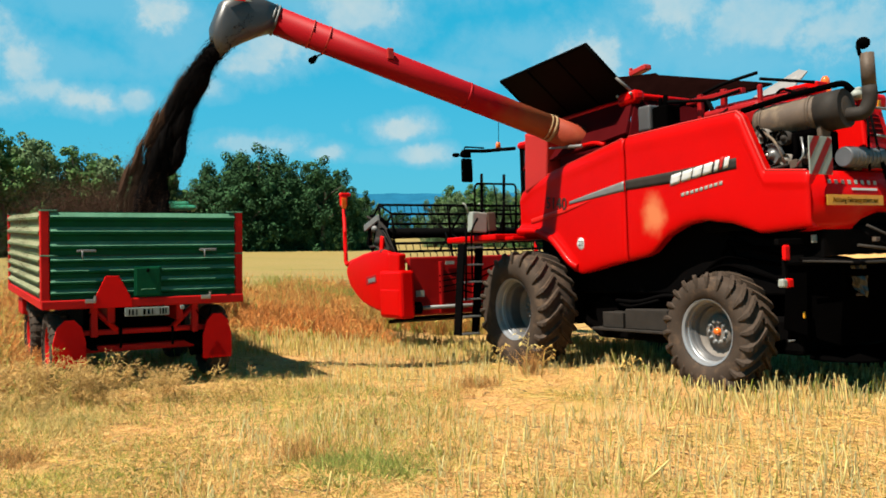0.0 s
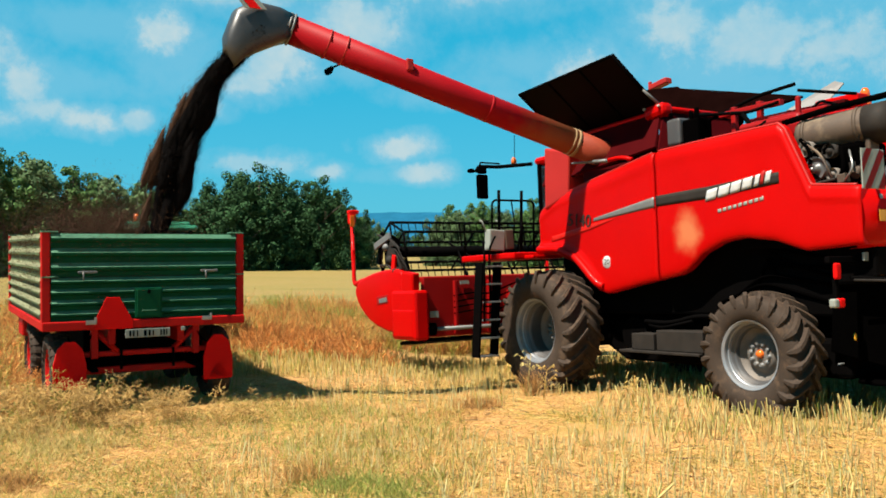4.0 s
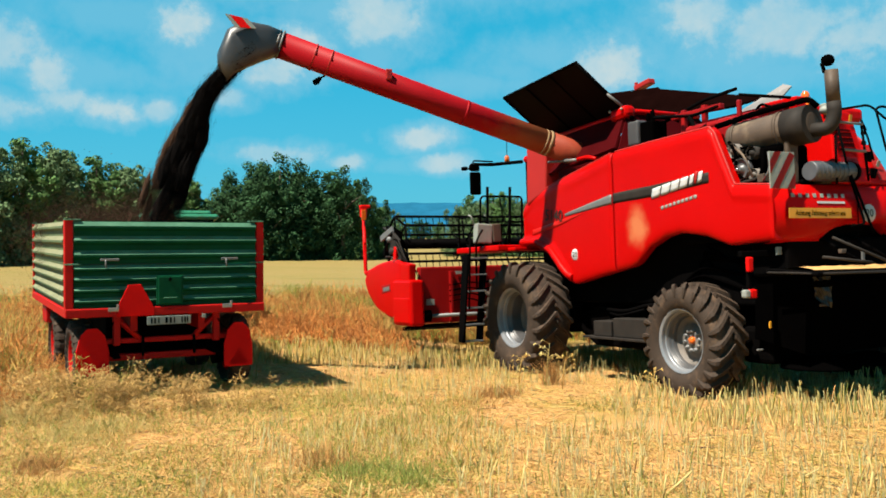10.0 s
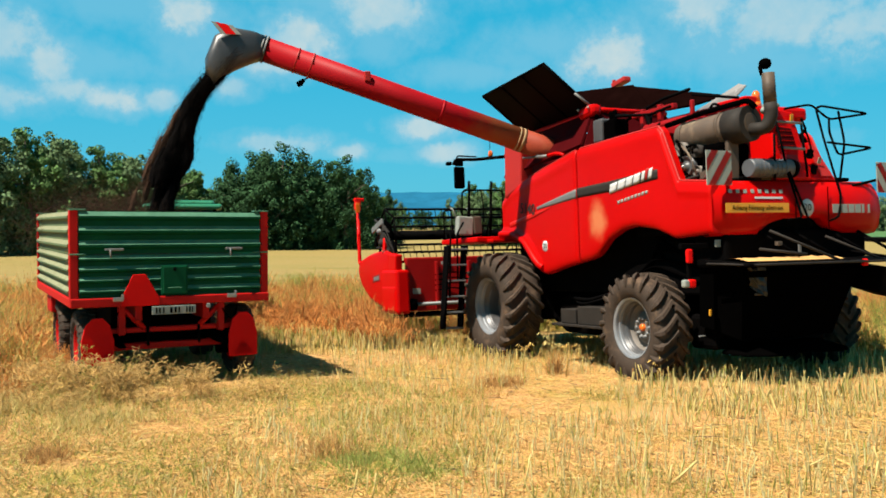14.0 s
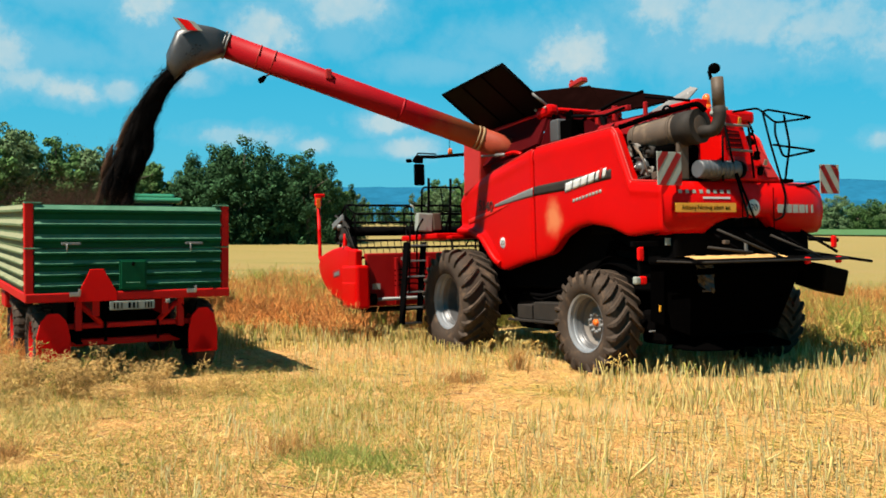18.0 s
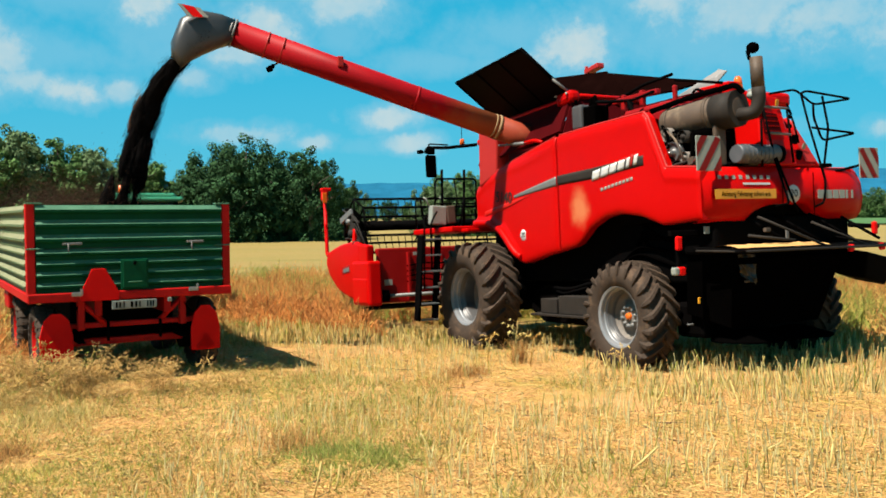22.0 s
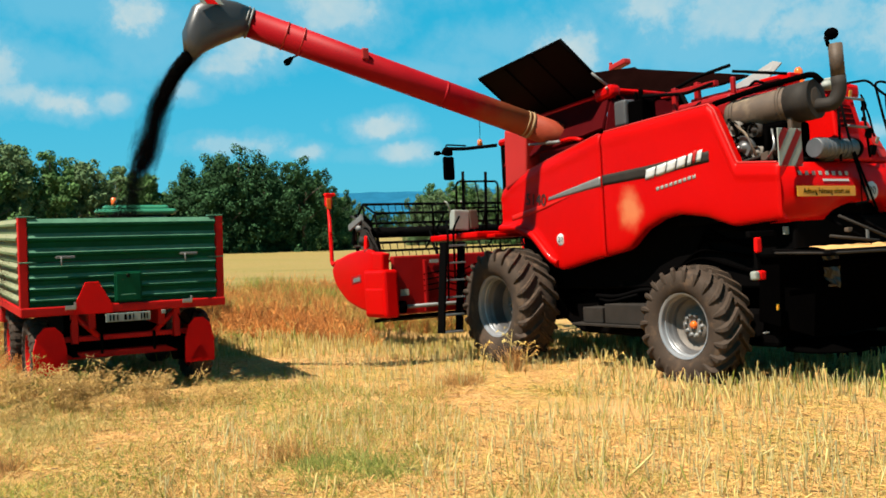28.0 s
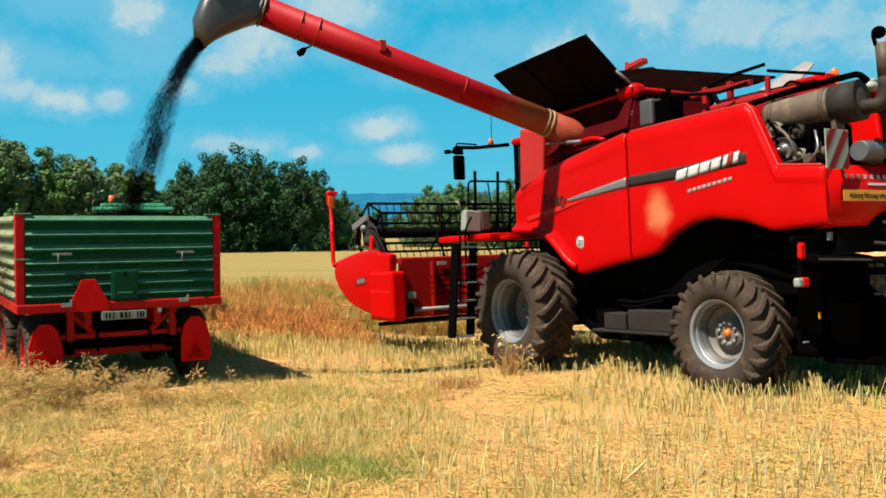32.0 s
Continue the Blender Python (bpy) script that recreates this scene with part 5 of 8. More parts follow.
def make_dust():
    """Fine brown dust that hangs over the trailer beside the stream."""
    rng = np.random.default_rng(9)
    out = []
    for i in range(9):
        n = 9000
        p = rng.normal(0, 1, (n, 3)) * (0.48, 0.42, 0.22) * (0.6 + 0.8 * rng.random((n, 1)))
        q = p + rng.normal(0, 0.006, (n, 3))
        ob = prisms("dust_puff", p, q, 0.0024, 0.0022, CHAFF, "brown dust drifting beside the falling grain", "dust")
        out.append((ob, rng.random()))
    return out


DUST_PUFFS = make_dust()


def dust_drift(local_pose):
    """Puffs rise beside the landing grain, drift aside and sink back into the bed."""
    for ob, phase in DUST_PUFFS:
        rows, t, k = [], 0.0, phase
        while t <= 32.0:
            m = local_pose(t)
            q, fore, left = m @ Vector((4.4, 6.14, 4.56)), m.to_3x3() @ Vector((1, 0, 0)), m.to_3x3() @ Vector((0, 1, 0))
            s = (t / 4.0 + k) % 1.0
            up = math.sin(math.pi * s) ** 0.6 if t < 24 else 0.0
            p = q + left * (1.0 + 0.9 * s) + fore * 0.5
            rows.append((t, Matrix.Translation((p.x, p.y, 1.45 + 0.80 * up)) @ Matrix.Rotation(0.3 * t, 4, "Z")))
            t += 0.5
        walk(ob, rows)


def grain_place(t, s, side, deep, local_pose):
    """The pose of a clump s seconds after it left the spout, at clip time t."""
    m = local_pose(t)
    q = m @ Vector((4.02, 6.15, 4.52))
    left, fore = (m.to_3x3() @ Vector((0, 1, 0))), (m.to_3x3() @ Vector((1, 0, 0)))
    s0 = max(s, 0.0)
    open_ = min(s0 / FALL, 1.0)
    p = q + left * (1.50 * s + side * open_) + fore * (0.95 * s0 + deep * open_) + Vector((0, 0, -1.7 * s - 4.9 * s * s if s > 0 else -1.2 * s))
    v = (left * 1.45 + fore * 0.9 + Vector((0, 0, -1.7 - 9.8 * s0))).normalized()
    return Matrix.Translation(p) @ (-v).to_track_quat("Z", "Y").to_matrix().to_4x4()


def grain_fall(local_pose):
    for ob, phase, side, deep, last in GRAIN_CLUMPS:
        rows, t = [], (phase - 1) * (FALL + PAUSE)
        if t < 0 < t + FALL:
            rows.append((0.0, grain_place(0.0, -t, side, deep, local_pose)))
        while t < min(last, 32.0):
            for s in (-0.07, 0.0, 0.18, 0.37, FALL):
                if 0 <= t + s <= 32.0:
                    rows.append((t + s, grain_place(t + s, s, side, deep, local_pose)))
            if 0 < 32.0 - t < FALL:
                rows.append((32.0, grain_place(32.0, 32.0 - t, side, deep, local_pose)))
            for s, k in ((FALL + 0.02, 0.37), (FALL + 0.03, 0.18)):
                if 0 <= t + s <= 32.0 and t + FALL + PAUSE < min(last, 32.0):
                    rows.append((t + s, grain_place(t + s, k, side, deep, local_pose)))
            t += FALL + PAUSE
        keyed = {}
        for tt, m in rows:
            keyed[frame(tt)] = (tt, m)
        rows = [keyed[k] for k in sorted(keyed)]
        if rows[0][0] > 0.02:
            rows.insert(0, (0.0, rows[0][1]))
        if rows[-1][0] < 31.95:
            rows.append((32.0, rows[-1][1]))
        walk(ob, rows)


# ---- the combine harvester: x ahead, y to its left, origin on the ground under the rear axle ----
def lerp_table(rows):
    xs, vs = [r[0] for r in rows], [r[1] for r in rows]
    return lambda x: float(np.interp(x, xs, vs))


TOP = lerp_table([(-1.28, 2.49), (-0.68, 2.555), (-0.37, 3.23), (-0.29, 3.30), (0.6, 3.285), (1.7, 3.26), (2.4, 3.15), (3.2, 3.03), (4.07, 2.88), (4.5, 2.70)])
BOT = lerp_table([(-1.28, 1.87), (-0.6, 1.835), (-0.2, 1.97), (0.25, 2.035), (0.56, 2.0), (0.88, 1.88), (1.16, 1.67), (1.3, 1.62), (2.1, 1.50), (2.75, 1.385),
                  (2.92, 1.44), (3.16, 1.655), (3.42, 1.855), (3.89, 1.995), (4.5, 2.02)])


def panel_y(x, z):
    y = 1.225 - 0.058 * max(x - 0.3, 0.0) ** 2 / 4.0
    y -= 0.05 * math.exp(-max(TOP(x) - z, 0) / 0.022)                     # rolled top edge
    y += 0.014 * math.exp(-((z - (TOP(x) - 0.13)) / 0.03) ** 2)           # crease under it
    low = max(z - BOT(x), 0)
    y -= 0.03 * math.exp(-low / 0.03)
    y += 0.07 * sstep(2.75, 3.1, x) * (1 - sstep(0.10, 0.2, low))         # fender lip
    return y


def panel_strip(bm, x0, x1, lo, hi, off=0.0, side=1, cols=24, rows=3, centre=-0.12, mat=0, thick=0.004, slant=0.0):
    """A strip that lies on the side panel between two heights."""
    grid = []
    for i in range(cols + 1):
        x = x0 + (x1 - x0) * i / cols
        a, b = lo(x), hi(x)
        grid.append([bm.verts.new((x + slant * (j / rows - 0.5), centre + side * (panel_y(x, a + (b - a) * j / rows) + off - centre), a + (b - a) * j / rows)) for j in range(rows + 1)])
    fs = []
    for i in range(cols):
        for j in range(rows):
            f = bm.faces.new((grid[i][j], grid[i + 1][j], grid[i + 1][j + 1], grid[i][j + 1]))
            f.smooth, f.material_index = True, mat
            fs.append(f)
    bmesh.ops.recalc_face_normals(bm, faces=fs)
    r = bmesh.ops.solidify(bm, geom=fs, thickness=thick)
    return grid


def side_cloth(parent, side):
    centre = -0.12
    for nm, a, b, n in (("rear_side_panel", -1.28, 1.668, 60), ("front_side_panel", 1.688, 4.5, 60)):
        bm = bmesh.new()
        grid, rows = [], 22
        xs = sorted([a + (b - a) * i / n for i in range(n + 1)] + ([-0.70 + 0.43 * k / 24 for k in range(25)] if a < 0 else []))
        n = len(xs) - 1
        for i, x in enumerate(xs):
            lo, hi = BOT(x), TOP(x)
            col = []
            for j in range(rows + 1):
                s = j / rows
                s = 0.5 - 0.5 * math.cos(math.pi * s)
                z = lo + (hi - lo) * s
                y = panel_y(x, z) - (0.02 if i in (0, n) else 0.0)
                col.append(bm.verts.new((x, centre + side * (y - centre), z)))
            grid.append(col)
        for i in range(n):
            for j in range(rows):
                bm.faces.new((grid[i][j], grid[i + 1][j], grid[i + 1][j + 1], grid[i][j + 1])).smooth = True
        # the turned-in rim all round
        rim = [grid[i][rows] for i in range(n + 1)] + [grid[n][j] for j in range(rows - 1, -1, -1)] + [grid[i][0] for i in range(n - 1, -1, -1)] + [grid[0][j] for j in range(1, rows)]
        inner = [bm.verts.new((v.co.x, v.co.y - side * 0.10, v.co.z)) for v in rim]
        for k in range(len(rim)):
            bm.faces.new((rim[k], inner[k], inner[(k + 1) % len(rim)], rim[(k + 1) % len(rim)]))
        bmesh.ops.recalc_face_normals(bm, faces=bm.faces)
        if (sum((f.normal.y for f in bm.faces if abs(f.normal.y) > 0.8), 0.0)) * side < 0:
            bmesh.ops.reverse_faces(bm, faces=bm.faces)
        p = part(nm, bm, RED_PATCHED if side > 0 and nm[0] == "r" else RED, parent, "glossy red side panel")
        # pale red tube paints the lit line along the panel's top edge
        bm = bmesh.new()
        tube(bm, [(x, centre + side * (panel_y(x, TOP(x)) + 0.004 - centre), TOP(x) + 0.002) for x in xs[1:-1]], 0.017, 8)
        part("panel_rim_highlight", bm, RED_PALE, p)
        if side > 0 and nm[0] == "r":
            rear = p
        elif side > 0:
            front = p
    return (rear, front) if side > 0 else None


def quad_plate(bm, corners, thick, mat=0):
    """A plate from four corners, thickened against its normal."""
    f = bm.faces.new([bm.verts.new(c) for c in corners])
    f.normal_update()
    n = f.normal.copy()
    back = [bm.verts.new(Vector(c) - n * thick) for c in corners]
    fr = list(f.verts)
    bm.faces.new(back[::-1])
    k = len(fr)
    for i in range(k):
        bm.faces.new((fr[i], back[i], back[(i + 1) % k], fr[(i + 1) % k]))


def striped_plate(parent, x, y0, y1, z0, z1, lean, name="warning_plate"):
    """A square board with slanted red and white bands, facing the rear."""
    bm = bmesh.new()
    box(bm, (x + 0.012, (y0 + y1) / 2, (z0 + z1) / 2), (0.015, y1 - y0, z1 - z0), bevel=0.004)
    p = part(name, bm, PALE, parent, "red and white striped warning plate")
    w, h = y1 - y0, z1 - z0
    for k in (-0.55, 0.05, 0.65):
        bm = bmesh.new()
        pts = []
        for s, o in ((0, 0), (1, 0), (1, 0.27), (0, 0.27)):
            pts.append((k + o + s * 0.75, s))
        # clip the band at the plate's edges
        def at(u0, u):
            return (u - u0) / 0.75
        out = []
        for (u, v) in pts:
            if 0 <= u <= 1:
                out.append((u, v))
        for u0 in (k, k + 0.27):
            for u in (0.0, 1.0):
                v = at(u0, u)
                if 0 < v < 1:
                    out.append((u, v))
        if k < 0 < k + 0.27 + 0.75 and any(u == 0.0 for u, _ in out) and 0 <= at(k, 0) > 1:
            out.append((0.0, 1.0))
        if len(out) < 3:
            bm.free()
            continue
        cx, cy = sum(u for u, _ in out) / len(out), sum(v for _, v in out) / len(out)
        out.sort(key=lambda q: math.atan2(q[1] - cy, q[0] - cx))
        vs = []
        for u, v in out:
            uu = u if lean > 0 else 1 - u
            vs.append(bm.verts.new((x, y0 + w * uu, z0 + h * v)))
        f = bm.faces.new(vs)
        bmesh.ops.solidify(bm, geom=[f], thickness=0.004)
        part("stripe", bm, RED_PALE, p)
    return p


def lug_mesh(r, w, side, height, pitch):
    """One slanted tread bar, from the middle of the tyre down over its shoulder."""
    h, bm, rows = w / 2, bmesh.new(), []
    for f, s, drop, wide in ((0.02, 0.0, 0.0, 0.030), (0.30, 0.30, 0.0, 0.031), (0.60, 0.62, 0.004, 0.033), (0.88, 0.88, 0.016, 0.036), (1.0, 0.97, 0.045, 0.036), (1.04, 1.02, 0.105, 0.030), (1.03, 1.05, 0.17, 0.020)):
        a, top = s * pitch * 1.12, r - drop
        low = top - height if drop < 0.04 else top - 0.05
        y = side * h * f
        yl = side * h * min(f, 0.94) if drop >= 0.04 else y
        rows.append([bm.verts.new((rad * math.cos(a + d / r), yy, rad * math.sin(a + d / r))) for rad, d, yy in ((low, -wide * 1.35, yl), (top, -wide * 0.72, y), (top, wide * 0.72, y), (low, wide * 1.35, yl))])
    for p, q in zip(rows, rows[1:]):
        for k in range(3):
            bm.faces.new((p[k], p[k + 1], q[k + 1], q[k]))
    bm.faces.new(rows[0][::-1])
    bm.faces.new(rows[-1])
    bmesh.ops.recalc_face_normals(bm, faces=bm.faces)
    me = bpy.data.meshes.new("lug")
    bm.to_mesh(me)
    bm.free()
    me.materials.append(RUBBER)
    return me


def big_wheel(parent, name, r, w, rim_r, m, lugs, hub_color, dish):
    bm = bmesh.new()
    h, lug_h = w / 2, 0.062
    spin(bm, [(rim_r * 0.905, h * 0.40), (rim_r * 0.915, h * 0.52), (rim_r * 0.945, h * 0.56), (rim_r * 0.955, h * 0.70), (rim_r * 0.965, h * 0.76), (rim_r * 1.02, h * 0.80), (rim_r * 1.04, h * 0.83), (rim_r * 1.035, h * 0.78),
              (rim_r * 0.99, h * 0.70), (rim_r * 0.97, -h * 0.7)], 64, sharp=(0, 1, 2, 3, 4, 6, 7))
    rim = part(name, bm, SILVER, parent, "silver steel rim")
    rim.matrix_local = m
    bm = bmesh.new()
    wheel_tyre(bm, r - lug_h + 0.008, w, rim_r, 0, 0.0)
    part("tyre", bm, RUBBER, rim, "dusty black tractor tyre with slanted lugs")
    pitch = math.tau / lugs
    for side in (-1, 1):
        me = lug_mesh(r, w, side, lug_h, pitch)
        for k in range(lugs):
            link("lug", me, rim).matrix_local = Matrix.Rotation((k + 0.25 * side) * pitch, 4, "Y")
    bm = bmesh.new()
    spin(bm, [(0.05, dish + 0.012), (0.185, dish + 0.012), (0.195, dish - 0.02), (rim_r * 0.60, dish - 0.045), (rim_r * 0.70, dish - 0.03), (rim_r * 0.79, dish + 0.004)], 48)
    disc = bm
    # the recess's shade is put into the barrel's darker grey
    bm = bmesh.new()
    spin(bm, [(rim_r * 0.78, dish - 0.02), (rim_r * 0.795, dish + 0.015), (rim_r * 0.81, h * 0.10), (rim_r * 0.825, h * 0.22), (rim_r * 0.86, h * 0.25), (rim_r * 0.88, h * 0.36), (rim_r * 0.907, h * 0.405)], 64, sharp=(0, 3, 5))
    part("rim_barrel", bm, RIM_GREY, rim, "inner rim barrel, painted darker grey for the shaded recess")
    part("wheel_disc", disc, RIM_DARK, rim, "dusty grey wheel disc")
    bm = bmesh.new()
    spin(bm, [(0.001, dish + 0.055), (0.035, dish + 0.052), (0.046, dish + 0.035), (0.05, dish)], 24)
    part("hub_cap", bm, hub_color, rim)
    for k in range(10):
        a = k * math.tau / 10
        bm = bmesh.new()
        x, z = 0.125 * math.cos(a), 0.125 * math.sin(a)
        tube(bm, [(x, dish, z), (x, dish + 0.018, z), (x, dish + 0.020, z), (x, dish + 0.05, z)], [0.030, 0.030, 0.020, 0.019], 6)
        part("wheel_nut", bm, GREY, rim)
    return rim


def make_combine():
    c = thing("combine_harvester", Matrix.Identity(4), "large red combine harvester unloading grain over its raised auger", "combine harvester")
    rear, front = side_cloth(c, 1)
    side_cloth(c, -1)
    # stripe along the side
    lo = lerp_table([(-0.26, 2.615), (0.75, 2.545), (1.65, 2.53), (3.02, 2.44)])
    hi = lerp_table([(-0.26, 2.745), (0.75, 2.695), (1.64, 2.672), (3.0, 2.485)])
    bm = bmesh.new()
    panel_strip(bm, -0.30, 1.66, lo, hi, 0.004)
    band = part("side_stripe", bm, STEP, rear)
    bm = bmesh.new()
    panel_strip(bm, 1.695, 3.0, lo, hi, 0.004)
    part("side_stripe", bm, GREY, front)
    # lighter strip stands for the light on the crease below the stripe
    bm = bmesh.new()
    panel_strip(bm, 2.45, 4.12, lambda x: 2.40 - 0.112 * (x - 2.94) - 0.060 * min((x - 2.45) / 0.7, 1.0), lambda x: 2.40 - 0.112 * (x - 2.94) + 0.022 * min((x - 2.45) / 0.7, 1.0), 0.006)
    part("panel_crease", bm, RED_FACET, front, "red facet of the panel with its highlight painted lighter")
    bm = bmesh.new()
    tube(bm, [(x, panel_y(x, BOT(x) + 0.10) - 0.015, BOT(x) + 0.085) for x in [2.82 + 1.62 * k / 26 for k in range(27)]], 0.058, 12)
    part("fender_lip", bm, RED, front, "rounded red lip of the front fender")
    # maker's mark as plain light shapes, with a red bar
    slope = -0.135
    for x0, x1, mt in ((0.77, 0.60, WHITE), (0.575, 0.405, WHITE), (0.385, 0.235, WHITE), (0.21, 0.07, WHITE), (0.03, -0.035, WHITE), (-0.055, -0.10, RED_PALE), (-0.12, -0.195, WHITE)):
        zc = lambda x: 2.645 + slope * (x - 0.30)
        bm = bmesh.new()
        tall = 0.085 if mt is RED_PALE else 0.065
        panel_strip(bm, x0, x1, lambda x: zc(x) - 0.068, lambda x: zc(x) + tall, 0.011, cols=3, slant=-0.035)
        part("maker_mark", bm, mt, rear)
    for k in range(9):
        x0 = 0.60 - k * 0.078
        bm = bmesh.new()
        panel_strip(bm, x0, x0 - 0.055, lambda x: 2.425 + slope * (x - 0.25) - 0.022, lambda x: 2.425 + slope * (x - 0.25) + 0.022, 0.006, cols=2)
        part("small_mark", bm, PALE, rear)
    lettering("5140", 0.26, STEP, front, Matrix.Translation((3.34, panel_y(3.34, 2.47) + 0.012, 2.475)) @ Matrix.Rotation(radians(-5.2), 4, "Z") @ Matrix(((-1, 0, 0, 0), (0, 0, 1, 0), (0, 1, 0, 0), (0, 0, 0, 1))) @ pose(0, 0, 0, 0, 0, -6), 0.003, squeeze=1.15)
    bm = bmesh.new()
    spin(bm, [(0.001, 0.006), (0.085, 0.006), (0.09, 0.0)], 28)
    st = part("speed_sticker", bm, WHITE, front, "round white sticker with the number 20")
    st.matrix_local = Matrix.Translation((2.72, panel_y(2.72, 1.84) + 0.002, 1.84)) @ pose(0, 0, 0, 0, 0, 3)
    lettering("20", 0.11, BLACK, st, Matrix(((-1, 0, 0, 0), (0, 0, 1, 0.009), (0, 1, 0, 0), (0, 0, 0, 1))), 0.001)
    # dark machine inside
    bm = bmesh.new()
    box(bm, (1.6, -0.12, 1.75), (4.8, 2.05, 1.3), bevel=0.03)
    box(bm, (1.2, -0.12, 1.05), (3.4, 1.5, 0.55), bevel=0.05)
    part("chassis", bm, STEEL_BLACK, c, "black machine chassis")
    bm = bmesh.new()
    slab(bm, [(-0.6, 1.0), (3.3, 1.0), (3.3, 0.62), (2.9, 0.42), (1.0, 0.40), (-0.2, 0.62)], lambda x, z: 0.70, 1.64)
    finish(bm, 0.04)
    part("cleaning_shoe", bm, STEEL_BLACK, c)
    for x in (2.6, 0.9):
        bm = bmesh.new()
        tube(bm, [(x, 0.70, 0.80), (x, 0.80, 0.80)], [0.26, 0.24], 24)
        part("belt_pulley", bm, STEEL_BLACK, c)
    bm = bmesh.new()
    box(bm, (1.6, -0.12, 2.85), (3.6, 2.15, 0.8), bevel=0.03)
    part("inner_housing", bm, TANK_SHADE_RED, c)
    bm = bmesh.new()
    box(bm, (-0.35, -0.12, 2.2), (1.6, 2.3, 0.62), bevel=0.03)
    part("rear_deck", bm, STEEL_BLACK, c)
    for s in (1, -1):
        bm = bmesh.new()
        for k in range(5):
            z = 1.25 + 0.1 * k
            tube(bm, bent([(0.9 - 0.3 * k, -0.12 + s * 1.03, z), (0.2, -0.12 + s * 1.06, z + 0.25), (-0.7, -0.12 + s * 1.03, z + 0.1 * (k % 3))], 0.2), 0.02, 6)
        part("hose", bm, BLACK, c)
    # rear hood
    bm = bmesh.new()
    prof = [(-1.27, 2.50), (-1.33, 2.43), (-1.39, 2.30), (-1.41, 2.12), (-1.37, 1.93), (-1.30, 1.845), (-1.20, 1.83)]
    ys = [1.20, 1.16, 1.0, 0.55, 0.30, 0.12, -0.25, -0.48, -0.62, -0.9, -1.30, -1.48, -1.56, -1.60]
    grid = []
    for y in ys:
        e = max(sstep(0.95, 1.20, y), sstep(-1.22, -1.60, y))
        gap = 1.80 + 0.24 * sstep(0.55, 0.22, y) * sstep(-0.74, -0.50, y)
        grid.append([bm.verts.new((x + 0.10 * e * e, y, max(z, gap))) for x, z in prof])
    for a, b in zip(grid, grid[1:]):
        for k in range(len(prof) - 1):
            bm.faces.new((a[k], a[k + 1], b[k + 1], b[k])).smooth = True
    bmesh.ops.recalc_face_normals(bm, faces=bm.faces)
    if sum(f.normal.x for f in bm.faces) > 0:
        bmesh.ops.reverse_faces(bm, faces=bm.faces)
    hood = part("rear_hood", bm, RED, c, "red rear hood with stickers")
    for y in (0.0, -0.55):
        bm = bmesh.new()
        box(bm, (-1.412, y, 2.15), (0.006, 0.012, 0.55))
        part("hood_seam", bm, BLACK, hood)
    back = Matrix(((0, 0, -1, 0), (-1, 0, 0, 0), (0, 1, 0, 0), (0, 0, 0, 1)))    # letters that face the rear
    bm = bmesh.new()
    box(bm, (-1.418, 0.62, 2.16), (0.006, 1.0, 0.115), bevel=0.002)
    stk = part("warning_sticker", bm, YELLOW, hood, "yellow sticker with black warning words")
    lettering("Achtung Fahrzeug schert aus", 0.088, BLACK, stk, Matrix.Translation((-1.423, 0.62, 2.16)) @ back, 0.001, squeeze=0.78)
    for k in range(8):
        bm = bmesh.new()
        box(bm, (-1.372, 1.0 - k * 0.115, 2.365), (0.004, 0.055, 0.048), (0, 12, 0), bevel=0.012)
        part("white_mark", bm, PALE, hood)
    bm = bmesh.new()
    box(bm, (-1.397, 0.42, 2.285), (0.004, 0.45, 0.025), (0, 8, 0))
    part("white_mark", bm, WHITE, hood)
    bm = bmesh.new()
    spin(bm, [(0.001, 0.006), (0.105, 0.006), (0.11, 0.0)], 28)
    st = part("speed_sticker", bm, WHITE, hood, "round white sticker with the number 20")
    st.matrix_local = Matrix.Translation((-1.413, -0.19, 2.16)) @ pose(0, 0, 0, 0, 0, 90)
    lettering("20", 0.13, BLACK, st, Matrix(((-1, 0, 0, 0), (0, 0, 1, 0.009), (0, 1, 0, 0), (0, 0, 0, 1))), 0.001)
    for y0, y1, mt in ((-0.62, -0.75, PALE), (-0.77, -0.88, PALE), (-0.90, -1.0, PALE), (-1.02, -1.12, PALE), (-1.14, -1.18, PALE), (-1.20, -1.225, RED_PALE), (-1.245, -1.28, PALE)):
        bm = bmesh.new()
        box(bm, (-1.416 + 0.10 * sstep(-1.22, -1.60, y1) ** 2, (y0 + y1) / 2, 2.15), (0.006, y0 - y1, 0.11), bevel=0.002)
        part("maker_mark", bm, mt, hood)
    # striped plates at both rear corners
    striped_plate(c, -1.44, 1.02, 1.40, 2.43, 2.84, -1)
    striped_plate(c, -1.40, -1.83, -1.46, 2.36, 2.76, 1)
    for pa, pb in (((-1.3, -1.1, 2.45), (-1.38, -1.6, 2.55)), ((-1.25, 0.9, 2.5), (-1.42, 1.2, 2.6))):
        bm = bmesh.new()
        tube(bm, [pa, pb], 0.018)
        part("plate_bracket", bm, STEEL_BLACK, c)
    # engine deck: muffler, exhaust, fan drum, cowlings
    bm = bmesh.new()
    a, b = Vector((-0.28, 0.80, 3.14)), Vector((-1.36, 0.62, 3.20))
    d = (b - a).normalized()
    tube(bm, [a, a + d * 0.04, a + d * 0.08, b - d * 0.10, b - d * 0.03, b], [0.12, 0.195, 0.21, 0.215, 0.20, 0.12], 28)
    muf = part("muffler", bm, RUST, c, "dusty brown muffler drum")
